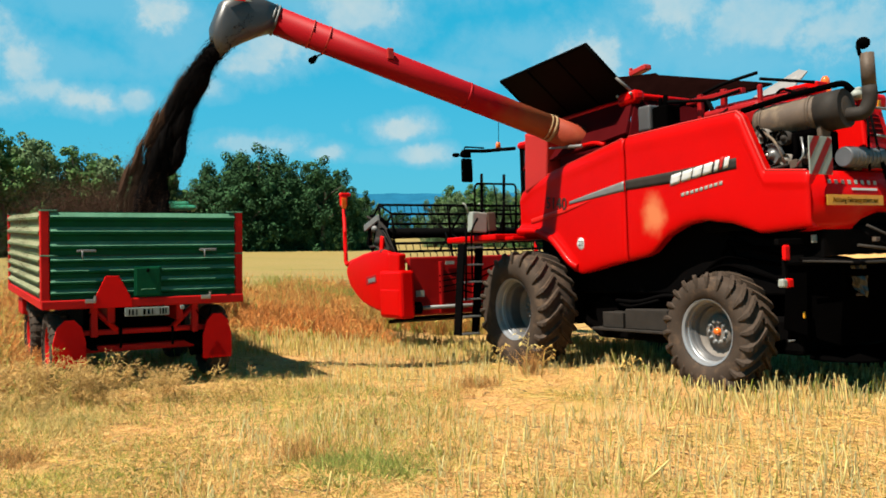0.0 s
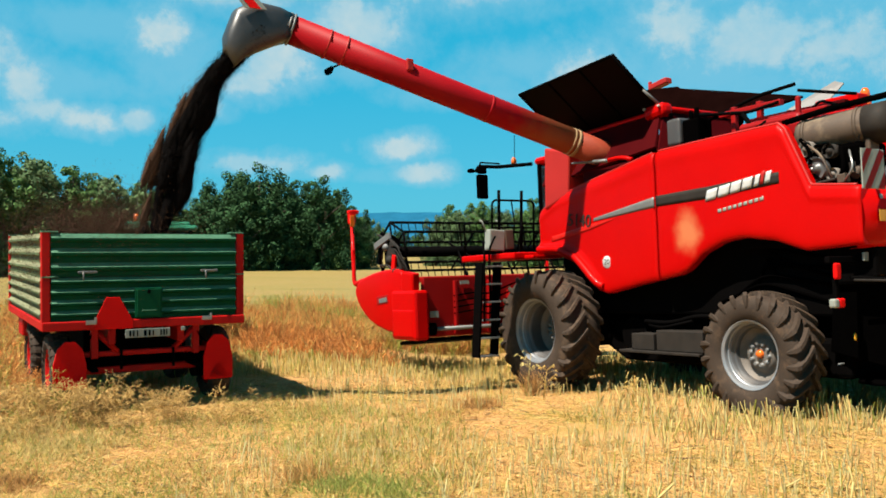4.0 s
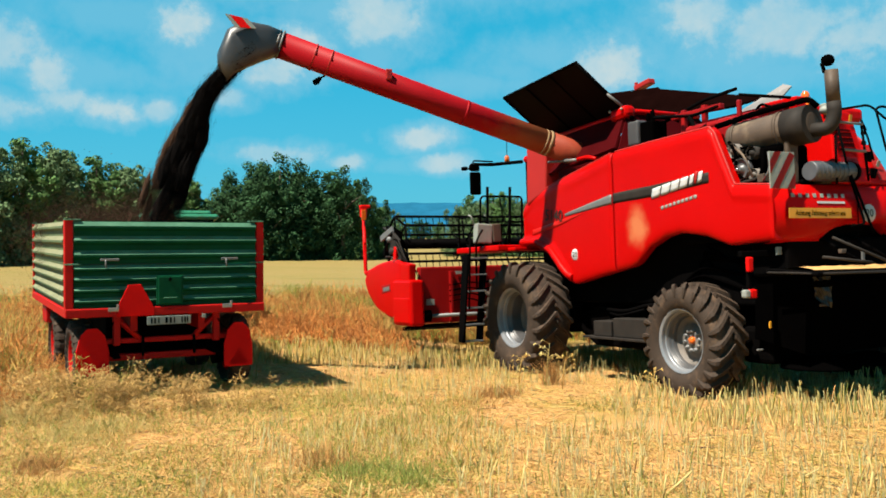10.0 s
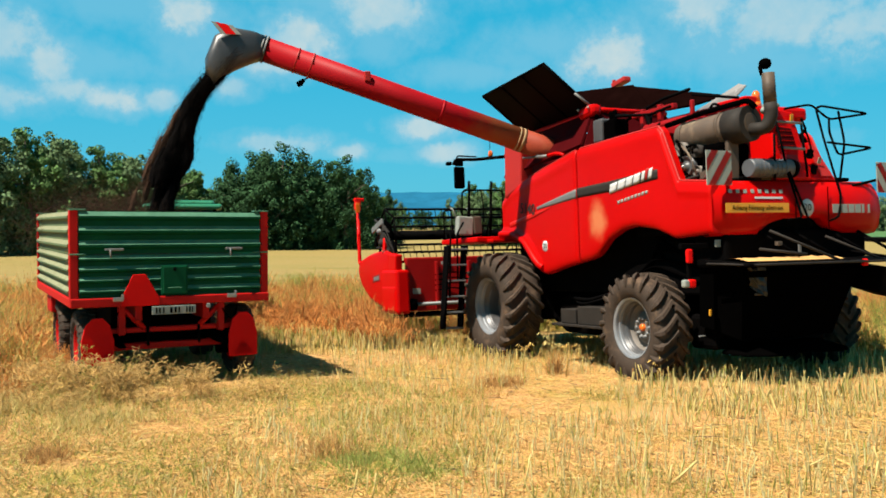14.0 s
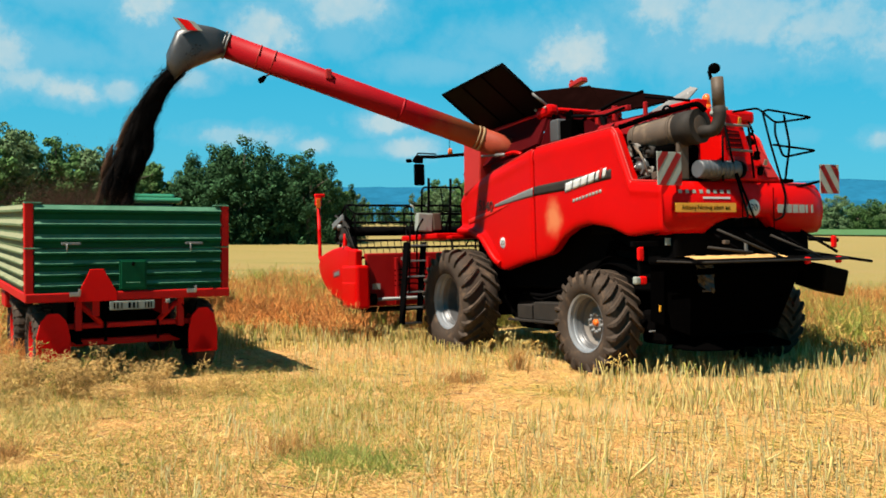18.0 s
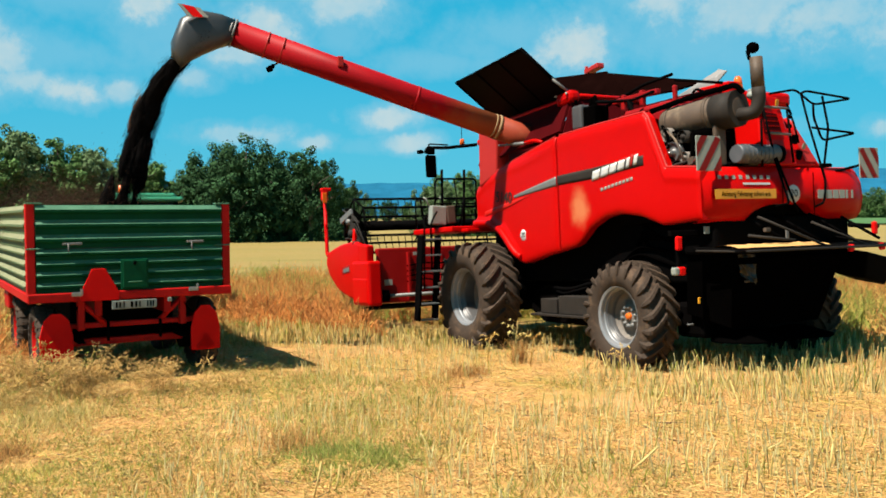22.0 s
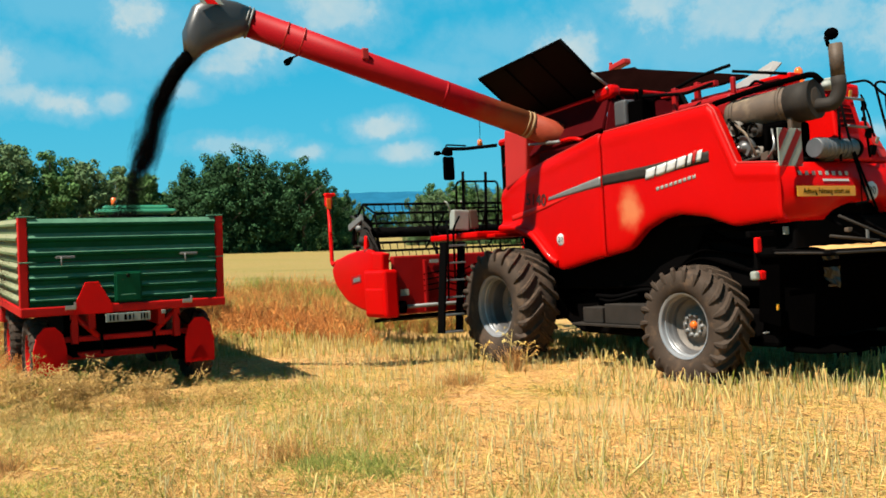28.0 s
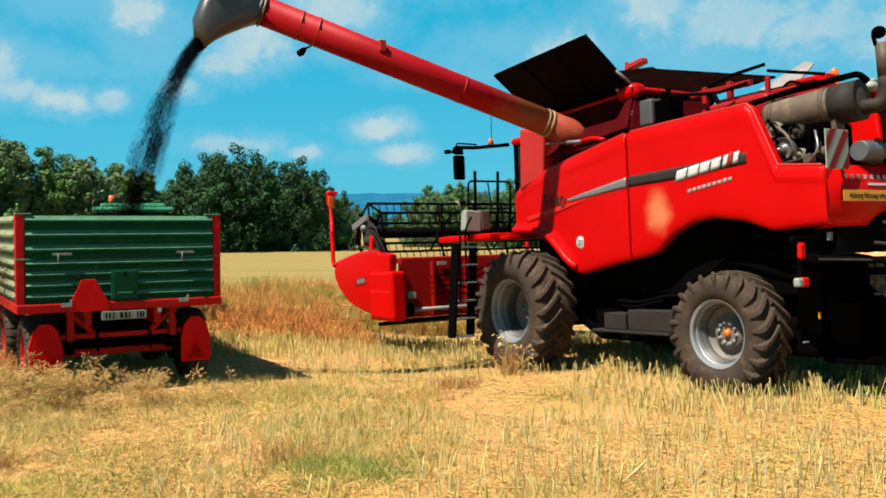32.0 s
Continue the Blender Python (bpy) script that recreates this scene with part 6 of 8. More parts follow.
    for k, ln, r, mt in ((0.12, 0.02, 0.222, PIPE), (0.66, 0.02, 0.225, PIPE), (0.86, 0.15, 0.223, STEP)):
        p = a + (b - a) * k
        bm = bmesh.new()
        tube(bm, [p - d * ln, p + d * ln], r, 28)
        part("clamp" if ln < 0.1 else "end_cap", bm, mt, muf)
    bm = bmesh.new()
    tube(bm, bent([(-1.30, 0.64, 3.12), (-1.50, 0.52, 3.12), (-1.55, 0.48, 3.26), (-1.548, 0.488, 3.42)], 0.16, 8), 0.080, 18)
    part("exhaust_elbow", bm, STEP, c, "sooty black exhaust elbow")
    bm = bmesh.new()
    tube(bm, [(-1.548, 0.488, 3.40), (-1.54, 0.50, 3.78)], 0.077, 18)
    ex = part("exhaust_pipe", bm, PIPE, c, "upright brown exhaust pipe")
    bm = bmesh.new()
    bmesh.ops.create_uvsphere(bm, u_segments=18, v_segments=12, radius=0.075, matrix=Matrix.Translation((-1.51, 0.51, 3.90)) @ Matrix.Diagonal((1, 1, 0.9, 1)))
    tube(bm, [(-1.50, 0.56, 3.76), (-1.48, 0.57, 3.87)], 0.022, 8)
    faces_smooth(bm)
    part("rain_cap", bm, BLACK, ex)
    bm = bmesh.new()
    tube(bm, bent([(-0.2, 0.98, 3.33), (-0.75, 0.83, 3.42), (-1.35, 0.65, 3.48), (-1.42, 0.6, 3.38)], 0.1), 0.035, 10)
    part("heat_shield_rail", bm, BLACK, c)
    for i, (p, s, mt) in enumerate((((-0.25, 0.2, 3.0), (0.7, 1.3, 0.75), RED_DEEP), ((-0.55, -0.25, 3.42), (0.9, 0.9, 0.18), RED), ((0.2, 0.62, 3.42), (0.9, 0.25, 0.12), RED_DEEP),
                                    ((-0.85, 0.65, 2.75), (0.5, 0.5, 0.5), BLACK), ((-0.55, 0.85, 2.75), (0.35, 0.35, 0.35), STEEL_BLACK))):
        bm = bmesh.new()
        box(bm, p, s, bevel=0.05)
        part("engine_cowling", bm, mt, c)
    bm = bmesh.new()
    tube(bm, [(-1.05, 0.95, 2.62), (-1.05, 0.55, 2.95)], 0.05, 10)
    box(bm, (-1.12, 0.72, 2.78), (0.06, 0.18, 0.5), bevel=0.02)
    part("muffler_stand", bm, PIPE, c)
    bm = bmesh.new()
    tube(bm, [(-1.30, 0.64, 2.655), (-1.30, 0.61, 2.655), (-1.30, -0.02, 2.66), (-1.30, -0.04, 2.66)], [0.105, 0.118, 0.118, 0.10], 24)
    duct_grey = material("blue_grey_duct", (0.052, 0.055, 0.061), 0.5, vary=0.2, scale=5, bump=0.04, dust=(0.10, 0.09, 0.075), dust_amount=0.25)
    duct = part("air_duct", bm, duct_grey, c, "grey corrugated air duct")
    for k in range(7):
        bm = bmesh.new()
        y = 0.55 - 0.07 * k
        tube(bm, [(-1.30, y, 2.656), (-1.30, y - 0.018, 2.656)], 0.122, 24)
        part("duct_ring", bm, duct_grey, duct)
    bm = bmesh.new()
    tube(bm, [(-1.30, -0.02, 2.66), (-1.30, -0.10, 2.66)], [0.124, 0.11], 24)
    part("duct_collar", bm, STEEL_BLACK, duct)
    bm = bmesh.new()
    quad_plate(bm, [(-1.29, 0.18, 2.52), (-1.29, -0.44, 2.52), (-1.16, -0.27, 3.41), (-1.16, 0.10, 3.46)], 0.42)
    finish(bm, 0.03)
    tower = part("air_intake_tower", bm, RED, c, "red air intake tower")
    bm = bmesh.new()
    quad_plate(bm, [(-1.255, 0.09, 2.92), (-1.255, -0.22, 2.92), (-1.215, -0.17, 3.18), (-1.215, 0.07, 3.20)], 0.012)
    part("intake_screen", bm, TANK_SHADE_RED, tower, "dark red intake screen")
    bm = bmesh.new()
    quad_plate(bm, [(-1.30, 0.10, 2.66), (-1.30, -0.24, 2.66), (-1.275, -0.20, 2.84), (-1.275, 0.08, 2.84)], 0.012)
    part("lower_screen", bm, RED_DEEP, tower)
    bm = bmesh.new()
    box(bm, (-1.205, -0.20, 3.32), (0.012, 0.05, 0.09), (0, -8, 0), bevel=0.004)
    part("amber_marker", bm, YELLOW, tower)
    bm = bmesh.new()
    bmesh.ops.create_uvsphere(bm, u_segments=14, v_segments=8, radius=0.075, matrix=Matrix.Translation((-1.20, 0.20, 3.40)) @ Matrix.Diagonal((1, 1.2, 0.8, 1)))
    box(bm, (-1.16, 0.10, 3.47), (0.14, 0.18, 0.05), bevel=0.015)
    faces_smooth(bm)
    part("filler_cap", bm, PALE, tower)
    for k in range(4):
        bm = bmesh.new()
        box(bm, (-1.222 - 0.011 * k, -0.055, 3.15 - 0.065 * k), (0.012, 0.24, 0.012), (0, -8, 0))
        part("louvre", bm, RED, tower)
    bm = bmesh.new()
    for pts in ([(-1.30, -0.30, 3.22), (-1.34, -0.33, 3.05), (-1.36, -0.38, 2.80)], [(-1.30, -0.26, 3.3), (-1.33, -0.31, 3.16)]):
        tube(bm, bent(pts, 0.05), 0.012, 6)
    for z in (3.14, 3.02):
        box(bm, (-1.28, -0.32, z), (0.05, 0.04, 0.05), bevel=0.01)
    part("wiring", bm, BLACK, tower)
    # second cowl with its sunlit slanted face
    bm = bmesh.new()
    quad_plate(bm, [(-1.27, -0.44, 2.52), (-1.27, -0.88, 2.52), (-1.10, -0.66, 3.05), (-1.10, -0.32, 3.02)], 0.40)
    finish(bm, 0.03)
    cowl = part("radiator_cowl", bm, RED, c, "red radiator cowl")
    # pale red plate paints the sunlight on the slanted face
    bm = bmesh.new()
    quad_plate(bm, [(-1.265, -0.60, 2.58), (-1.265, -0.80, 2.58), (-1.125, -0.63, 3.0), (-1.125, -0.54, 3.0)], 0.008)
    part("sunlit_face", bm, RED_PALE, cowl, "sunlit slanted face, painted paler red")
    for y, z in ((-0.44, 2.86), (-0.50, 2.66)):
        bm = bmesh.new()
        box(bm, (-1.25, y, z), (0.06, 0.07, 0.12), (8, -10, 0), bevel=0.012)
        part("latch", bm, STEEL_BLACK, cowl)
    bm = bmesh.new()
    box(bm, (-1.235, -0.62, 2.78), (0.008, 0.06, 0.08), (8, -16, 0), bevel=0.002)
    part("sticker", bm, PALE, cowl)
    bm = bmesh.new()
    for k in range(6):
        tube(bm, bent([(-0.55, 0.98, 2.6 + 0.08 * k), (-0.62 - 0.04 * k, 1.02, 2.75 + 0.05 * k), (-0.7, 0.9, 3.0)], 0.06), 0.018, 6)
    bmesh.ops.create_uvsphere(bm, u_segments=16, v_segments=8, radius=0.14, matrix=Matrix.Translation((-0.62, 0.95, 2.72)) @ Matrix.Diagonal((1, 0.4, 1, 1)))
    part("engine_belts", bm, BLACK, c)
    # pulleys, hoses and small fittings in the engine bay
    for p, r, mt in (((-0.66, 1.03, 2.74), 0.13, RIM_GREY), ((-0.62, 1.04, 2.74), 0.05, STEEL), ((-0.52, 1.0, 2.98), 0.09, RIM_DARK), ((-0.84, 1.0, 2.66), 0.07, RIM_DARK), ((-0.80, 0.98, 2.92), 0.08, STEP)):
        bm = bmesh.new()
        spin(bm, [(0.001, 0.05), (r * 0.35, 0.05), (r * 0.4, 0.02), (r * 0.85, 0.015), (r, 0.05), (r, -0.05)], 22)
        part("pulley", bm, mt, c).matrix_local = Matrix.Translation(p)
    for pts, r, mt in (([(-0.45, 1.02, 3.10), (-0.60, 1.06, 2.95), (-0.58, 1.06, 2.70), (-0.75, 1.05, 2.58)], 0.022, BLACK), ([(-0.50, 1.02, 3.05), (-0.72, 1.06, 2.90), (-0.86, 1.05, 2.60)], 0.016, RUST),
                       ([(-0.90, 0.95, 2.95), (-0.98, 1.02, 2.75), (-0.92, 1.02, 2.58)], 0.028, BLACK), ([(-1.02, 0.98, 2.9), (-1.10, 1.04, 2.7), (-1.0, 1.05, 2.57)], 0.012, STEEL)):
        bm = bmesh.new()
        tube(bm, bent(pts, 0.08), r, 7)
        part("engine_hose", bm, mt, c)
    for p, sz, mt in (((-0.74, 1.05, 2.585), (0.30, 0.06, 0.03), STEP), ((-0.95, 1.0, 2.60), (0.10, 0.10, 0.10), PIPE), ((-0.60, 0.98, 2.86), (0.10, 0.08, 0.06), GREY), ((-1.0, 0.86, 2.70), (0.08, 0.10, 0.16), STEP)):
        bm = bmesh.new()
        box(bm, p, sz, (0, 6, 4), bevel=0.01)
        part("engine_bracket", bm, mt, c)
    bm = bmesh.new()
    box(bm, (-1.02, -0.15, 1.67), (0.55, 2.36, 0.44), bevel=0.04)
    part("straw_hood", bm, STEEL_BLACK, c)
    # small fittings under the rear hood
    for p, sz, mt, nm in (((-1.20, 1.06, 1.745), (0.03, 0.10, 0.09), PALE, "marker_lamp"), ((-1.06, 1.10, 0.90), (0.02, 0.035, 0.08), YELLOW, "yellow_tag"), ((-0.85, 1.06, 0.60), (0.03, 0.10, 0.02), GREY, "pin"),
                          ((-1.47, 0.36, 1.72), (0.05, 0.09, 0.05), PIPE, "latch"), ((-1.47, 0.02, 1.66), (0.02, 0.05, 0.14), GREY, "latch"), ((-1.50, 0.70, 1.12), (0.02, 0.22, 0.03), PIPE, "flap_edge")):
        bm = bmesh.new()
        box(bm, p, sz, (0, 0, 5), bevel=0.008)
        part(nm, bm, mt, c)
    # beacon and rails on the deck
    bm = bmesh.new()
    tube(bm, [(-0.27, -0.52, 3.62), (-0.27, -0.52, 3.70)], 0.07, 16)
    tube(bm, [(-0.27, -0.52, 3.70), (-0.27, -0.52, 3.82), (-0.27, -0.52, 3.86)], [0.062, 0.055, 0.03], 16)
    part("beacon", bm, ORANGE, c, "orange warning beacon")
    bm = bmesh.new()
    tube(bm, [(-0.27, -0.52, 3.35), (-0.27, -0.52, 3.64)], 0.03)
    tube(bm, bent([(0.0, -0.52, 3.5), (0.0, -0.52, 3.75), (-0.2, -0.52, 3.75), (-0.2, -0.52, 3.6)], 0.06), 0.016, 8)
    part("beacon_stand", bm, STEEL_BLACK, c)
    for pts, r in (([(1.3, 0.70, 3.72), (0.55, 0.66, 3.62), (0.10, 0.66, 3.66)], 0.022), ([(0.62, 0.66, 3.62), (0.5, 0.7, 3.45), (0.35, 0.72, 3.40), (0.22, 0.72, 3.44)], 0.03), ([(0.3, -0.1, 3.55), (0.0, 0.0, 3.72), (-0.3, 0.1, 3.60)], 0.018)):
        bm = bmesh.new()
        tube(bm, bent(pts, 0.1), r, 8)
        part("deck_rail", bm, STEEL_BLACK, c)
    for x in (0.85, 0.45):
        bm = bmesh.new()
        box(bm, (x, 0.55, 3.5), (0.07, 0.07, 0.5), bevel=0.01)
        part("deck_post", bm, RED_DEEP, c)
    for p_, s_, mt in (((0.55, -0.45, 3.52), (1.5, 0.5, 0.40), TANK_SHADE_RED), ((-0.02, -0.40, 3.70), (0.60, 0.22, 0.16), RED), ((0.10, 0.28, 3.62), (0.06, 0.06, 0.30), RED_DEEP), ((0.30, 0.02, 3.60), (0.9, 0.06, 0.08), RED_DEEP),
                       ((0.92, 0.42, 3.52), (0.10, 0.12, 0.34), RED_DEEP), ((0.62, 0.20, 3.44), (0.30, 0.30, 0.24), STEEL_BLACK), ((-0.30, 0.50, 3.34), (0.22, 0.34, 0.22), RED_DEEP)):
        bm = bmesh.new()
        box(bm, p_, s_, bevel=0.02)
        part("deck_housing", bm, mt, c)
    for pts, r in (([(1.45, 0.55, 3.62), (0.60, 0.40, 3.86), (0.12, 0.30, 3.92)], 0.024), ([(0.95, 0.45, 3.78), (0.80, 0.44, 3.60), (0.92, 0.44, 3.48)], 0.03), ([(0.10, 0.28, 3.84), (-0.50, 0.0, 3.70)], 0.02),
                   ([(1.55, 0.58, 3.78), (1.20, 0.56, 3.74), (1.02, 0.5, 3.62)], 0.014)):
        bm = bmesh.new()
        tube(bm, bent(pts, 0.1), r, 8)
        part("deck_stay", bm, STEEL_BLACK, c)
    bm = bmesh.new()
    box(bm, (0.6, 0.55, 3.68), (0.95, 0.08, 0.07), bevel=0.01)
    part("deck_beam", bm, RED_DEEP, c)
    for pts in ([(-1.10, -0.19, 3.455), (-1.20, -0.545, 3.51), (-1.30, -0.743, 3.305), (-1.42, -1.31, 3.386), (-1.36, -0.55, 3.462), (-1.35, -0.466, 3.43), (-1.36, -0.578, 3.03), (-1.40, -0.79, 2.32), (-1.44, -0.70, 2.04), (-1.46, -0.52, 1.995)],
                [(-1.36, -0.844, 3.41), (-1.34, -0.96, 3.01), (-1.30, -0.903, 2.55)],
                [(-1.30, -0.743, 3.305), (-1.32, -0.716, 3.14), (-1.34, -0.836, 2.842), (-1.42, -1.37, 2.94), (-1.36, -0.634, 3.0)]):
        bm = bmesh.new()
        tube(bm, bent(pts, 0.07), 0.015, 8)
        part("handrail", bm, STEEL_BLACK, c, "black tubular handrail")
    for pts in ([(-1.36, 0.258, 3.08), (-1.38, 0.29, 2.50)], [(-1.34, 0.198, 3.24), (-1.38, 0.114, 2.74), (-1.46, -0.11, 2.10), (-1.47, -0.19, 1.93)],
                [(-1.40, 0.10, 2.60), (-1.45, -0.02, 2.15), (-1.48, -0.03, 2.03), (-1.48, 0.20, 2.01)], [(-1.34, -0.216, 3.23), (-1.38, -0.25, 2.55)]):
        bm = bmesh.new()
        tube(bm, bent(pts, 0.06), 0.015, 8)
        part("ladder_rail", bm, STEEL_BLACK, c)
    for a_, b_ in (((-1.35, 0.198, 3.237), (-1.35, -0.216, 3.228)), ((-1.37, 0.13, 2.91), (-1.37, -0.235, 2.90))):
        bm = bmesh.new()
        tube(bm, [a_, b_], 0.016, 8)
        part("ladder_rung", bm, GREY, c)
    for k in range(7):
        bm = bmesh.new()
        box(bm, (-1.10 - 0.02 * (k % 3), 0.55 - 0.27 * k, 2.545), (0.22, 0.20, 0.05), (0, 0, 7 * (k % 2)), bevel=0.015)
        part("deck_fitting", bm, (STEEL_BLACK, PIPE, GREY)[k % 3], c)
    # straw chopper
    bm = bmesh.new()
    quad_plate(bm, [(-1.50, 0.98, 1.46), (-1.34, 0.88, 0.56), (-1.30, -0.66, 0.56), (-1.50, -0.98, 1.46)], 0.75)
    box(bm, (-1.52, 0.0, 1.36), (0.05, 1.9, 0.08), bevel=0.015)
    finish(bm, 0.03)
    part("chopper_housing", bm, BLACK, c)
    for y in (0.42, -0.42):
        bm = bmesh.new()
        tube(bm, [(-1.15, y, 0.50), (-1.15, y, 0.40), (-1.15, y, 0.37)], [0.12, 0.44, 0.45], 28)
        part("spreader_disc", bm, BLACK, c)
    bm = bmesh.new()
    box(bm, (-0.55, -0.15, 0.62), (0.5, 1.9, 0.45), bevel=0.06)
    part("axle_beam", bm, STEEL_BLACK, c)
    bm = bmesh.new()
    box(bm, (-1.45, -0.15, 1.50), (0.75, 2.65, 0.04), (0, -4, 0), bevel=0.012)
    plate = part("spreader_plate", bm, STEEL_BLACK, c)
    bm = bmesh.new()
    tube(bm, bent([(-1.15, 1.20, 1.50), (-1.80, 1.16, 1.478), (-1.83, 1.0, 1.475), (-1.83, -1.42, 1.472)], 0.08), 0.014, 8)
    part("plate_rim", bm, STEP, plate)
    bm = bmesh.new()
    n = 24
    rng = random.Random(3)
    grid = [[bm.verts.new((-1.70 + 0.42 * i / 8, 1.08 - 1.55 * j / n, 1.525 + 0.03 * math.sin(math.pi * i / 8) * (1 + 0.6 * noise.noise((i, j * 0.5, 1))) + 0.018 * (i / 8 - 0.5))) for j in range(n + 1)] for i in range(9)]
    for i in range(8):
        for j in range(n):
            bm.faces.new((grid[i][j], grid[i + 1][j], grid[i + 1][j + 1], grid[i][j + 1]))
    part("chaff_layer", bm, STRAWM, plate, "layer of straw dust")
    for a_, b_ in (((-1.44, 0.47, 1.88), (-1.72, -0.39, 1.49)), ((-1.44, -0.45, 1.80), (-1.72, -1.15, 1.47)), ((-1.42, 0.62, 1.66), (-1.66, 0.10, 1.58))):
        bm = bmesh.new()
        tube(bm, [a_, b_], 0.017, 8)
        part("plate_stay", bm, STEP, c)
    for y in (0.55, 0.0, -0.62, -1.1):
        bm = bmesh.new()
        tube(bm, [(-1.25, y, 1.92), (-1.62, y - 0.38, 1.56)], 0.02, 8)
        part("support_strut", bm, STEEL_BLACK, c)
    bm = bmesh.new()
    grid = [[bm.verts.new((-1.53 - 0.035 * noise.noise((i * 0.8, j * 0.7, 3)), 0.93 - 0.30 * i / 6 - 0.05 * (j / 6) * (1 - i / 6), 1.44 - 0.36 * j / 6 * (0.7 + 0.3 * i / 6))) for j in range(7)] for i in range(7)]
    for i in range(6):
        for j in range(6):
            bm.faces.new((grid[i][j], grid[i + 1][j], grid[i + 1][j + 1], grid[i][j + 1]))
    bmesh.ops.solidify(bm, geom=bm.faces[:], thickness=0.012)
    part("rubber_flap", bm, material("scuffed_rubber_flap", (0.010, 0.009, 0.008), 0.35, vary=0.4, scale=9, bump=0.3, spec=0.5), c, "crumpled black rubber flap")
    bm = bmesh.new()
    quad_plate(bm, [(-1.62, -1.24, 1.40), (-1.56, -1.24, 1.06), (-1.50, -1.74, 0.94), (-1.55, -1.80, 1.30)], 0.45)
    finish(bm, 0.03)
    part("deflector", bm, STEEL_BLACK, c)
    bm = bmesh.new()
    tube(bm, [(-1.4, -0.9, 1.60), (-1.7, -2.05, 1.42)], 0.02, 8)
    tube(bm, [(-1.4, -1.2, 1.75), (-1.4, -1.75, 1.72)], 0.03, 8)
    part("marker_bar", bm, STEEL_BLACK, c)
    bm = bmesh.new()
    box(bm, (-1.08, 1.32, 1.72), (0.06, 0.45, 0.07), bevel=0.01)
    box(bm, (-1.08, 1.42, 1.52), (0.05, 0.05, 0.42), bevel=0.01)
    part("light_bracket", bm, STEEL_BLACK, c)
    for p, s, mt in (((-1.12, 1.44, 1.60), (0.05, 0.09, 0.17), REFLEX), ((-1.12, 1.42, 1.27), (0.08, 0.10, 0.10), REFLEX), ((-1.12, 1.51, 1.27), (0.08, 0.08, 0.095), PALE),
                     ((-1.80, -0.70, 1.46), (0.05, 0.09, 0.09), REFLEX), ((-1.78, -1.30, 1.46), (0.05, 0.09, 0.09), REFLEX), ((-1.45, -1.62, 1.70), (0.05, 0.08, 0.17), REFLEX)):
        bm = bmesh.new()
        box(bm, p, s, bevel=0.02)
        part("tail_light", bm, mt, c)
    # grain tank and its opened covers
    bm = bmesh.new()
    quad_plate(bm, [(4.35, 0.55, 3.80), (2.12, 0.55, 3.90), (1.85, 0.95, 3.35), (4.35, 0.95, 3.10)], 0.04)
    quad_plate(bm, [(2.12, 0.55, 3.90), (2.12, -0.85, 3.90), (1.85, -1.2, 3.3), (1.85, 0.95, 3.3)], 0.04)
    quad_plate(bm, [(2.12, -0.85, 3.90), (4.35, -0.85, 3.85), (4.35, -1.2, 3.2), (1.85, -1.2, 3.3)], 0.04)
    quad_plate(bm, [(4.35, -0.85, 3.85), (4.35, 0.55, 3.85), (4.35, 0.95, 3.1), (4.35, -1.2, 3.1)], 0.04)
    # the cover's shade on the tank walls is in their dark red
    tank = part("grain_tank", bm, TANK_SHADE_RED, c)
    bm = bmesh.new()
    tube(bm, [(4.4, 0.53, 3.86), (2.2, 0.55, 3.93), (2.08, 0.40, 3.96), (2.10, -0.85, 3.95)], 0.045, 10)
    part("tank_rim", bm, RED, tank)
    bm = bmesh.new()
    box(bm, (2.16, 0.58, 3.93), (0.40, 0.22, 0.20), (0, 6, 0), bevel=0.07)
    part("hinge_housing", bm, RED, tank, "red rounded hinge housing")
    for x in (2.02, 2.30):
        bm = bmesh.new()
        tube(bm, [(x, 0.70, 3.97), (x, 0.72, 3.99)], 0.022, 8)
        part("hinge_bolt", bm, PALE, tank)
    bm = bmesh.new()
    tube(bm, [(2.10, 0.60, 4.02), (2.16, 0.86, 4.22)], 0.022, 8)
    part("cover_hinge", bm, GREY, tank)
    bm = bmesh.new()
    box(bm, (3.2, -0.1, 3.6), (2.2, 1.2, 0.06))
    part("tank_grain", bm, GRAIN, tank)
    cov = [Vector((2.086, 1.461, 4.632)), Vector((4.428, 1.329, 4.572)), Vector((4.50, 0.42, 3.93)), Vector((2.19, 0.50, 3.98))]
    bm = bmesh.new()
    quad_plate(bm, cov, 0.035)
    finish(bm, 0.008)
    # black with a reddish tone mixed in unevenly
    lid = part("tank_cover", bm, material("reddish_black_cover", (0.0022, 0.0012, 0.0012), 0.6, vary=0.4, scale=2.5, bump=0.04, dust=(0.007, 0.0018, 0.0016), dust_amount=0.22, dust_scale=1.8, spec=0.04), c, "opened black grain tank cover")
    bm = bmesh.new()
    mid = (cov[0] + cov[1] + cov[2] + cov[3]) / 4
    for a, b in ((0, 1), (1, 2), (2, 3), (3, 0)):
        tube(bm, [cov[a] * 0.985 + mid * 0.015, cov[b] * 0.985 + mid * 0.015], 0.022, 6)
    for k in (0.33, 0.66):
        tube(bm, [cov[0].lerp(cov[1], k) + Vector((0, -0.03, -0.02)), cov[3].lerp(cov[2], k) + Vector((0, -0.03, -0.02))], 0.02, 6)
    part("cover_frame", bm, STEEL_BLACK, lid)
    bm = bmesh.new()
    quad_plate(bm, [(2.2, -0.70, 3.98), (4.6, -0.70, 3.95), (5.50, -1.36, 4.98), (3.58, -1.35, 4.74)], 0.035)
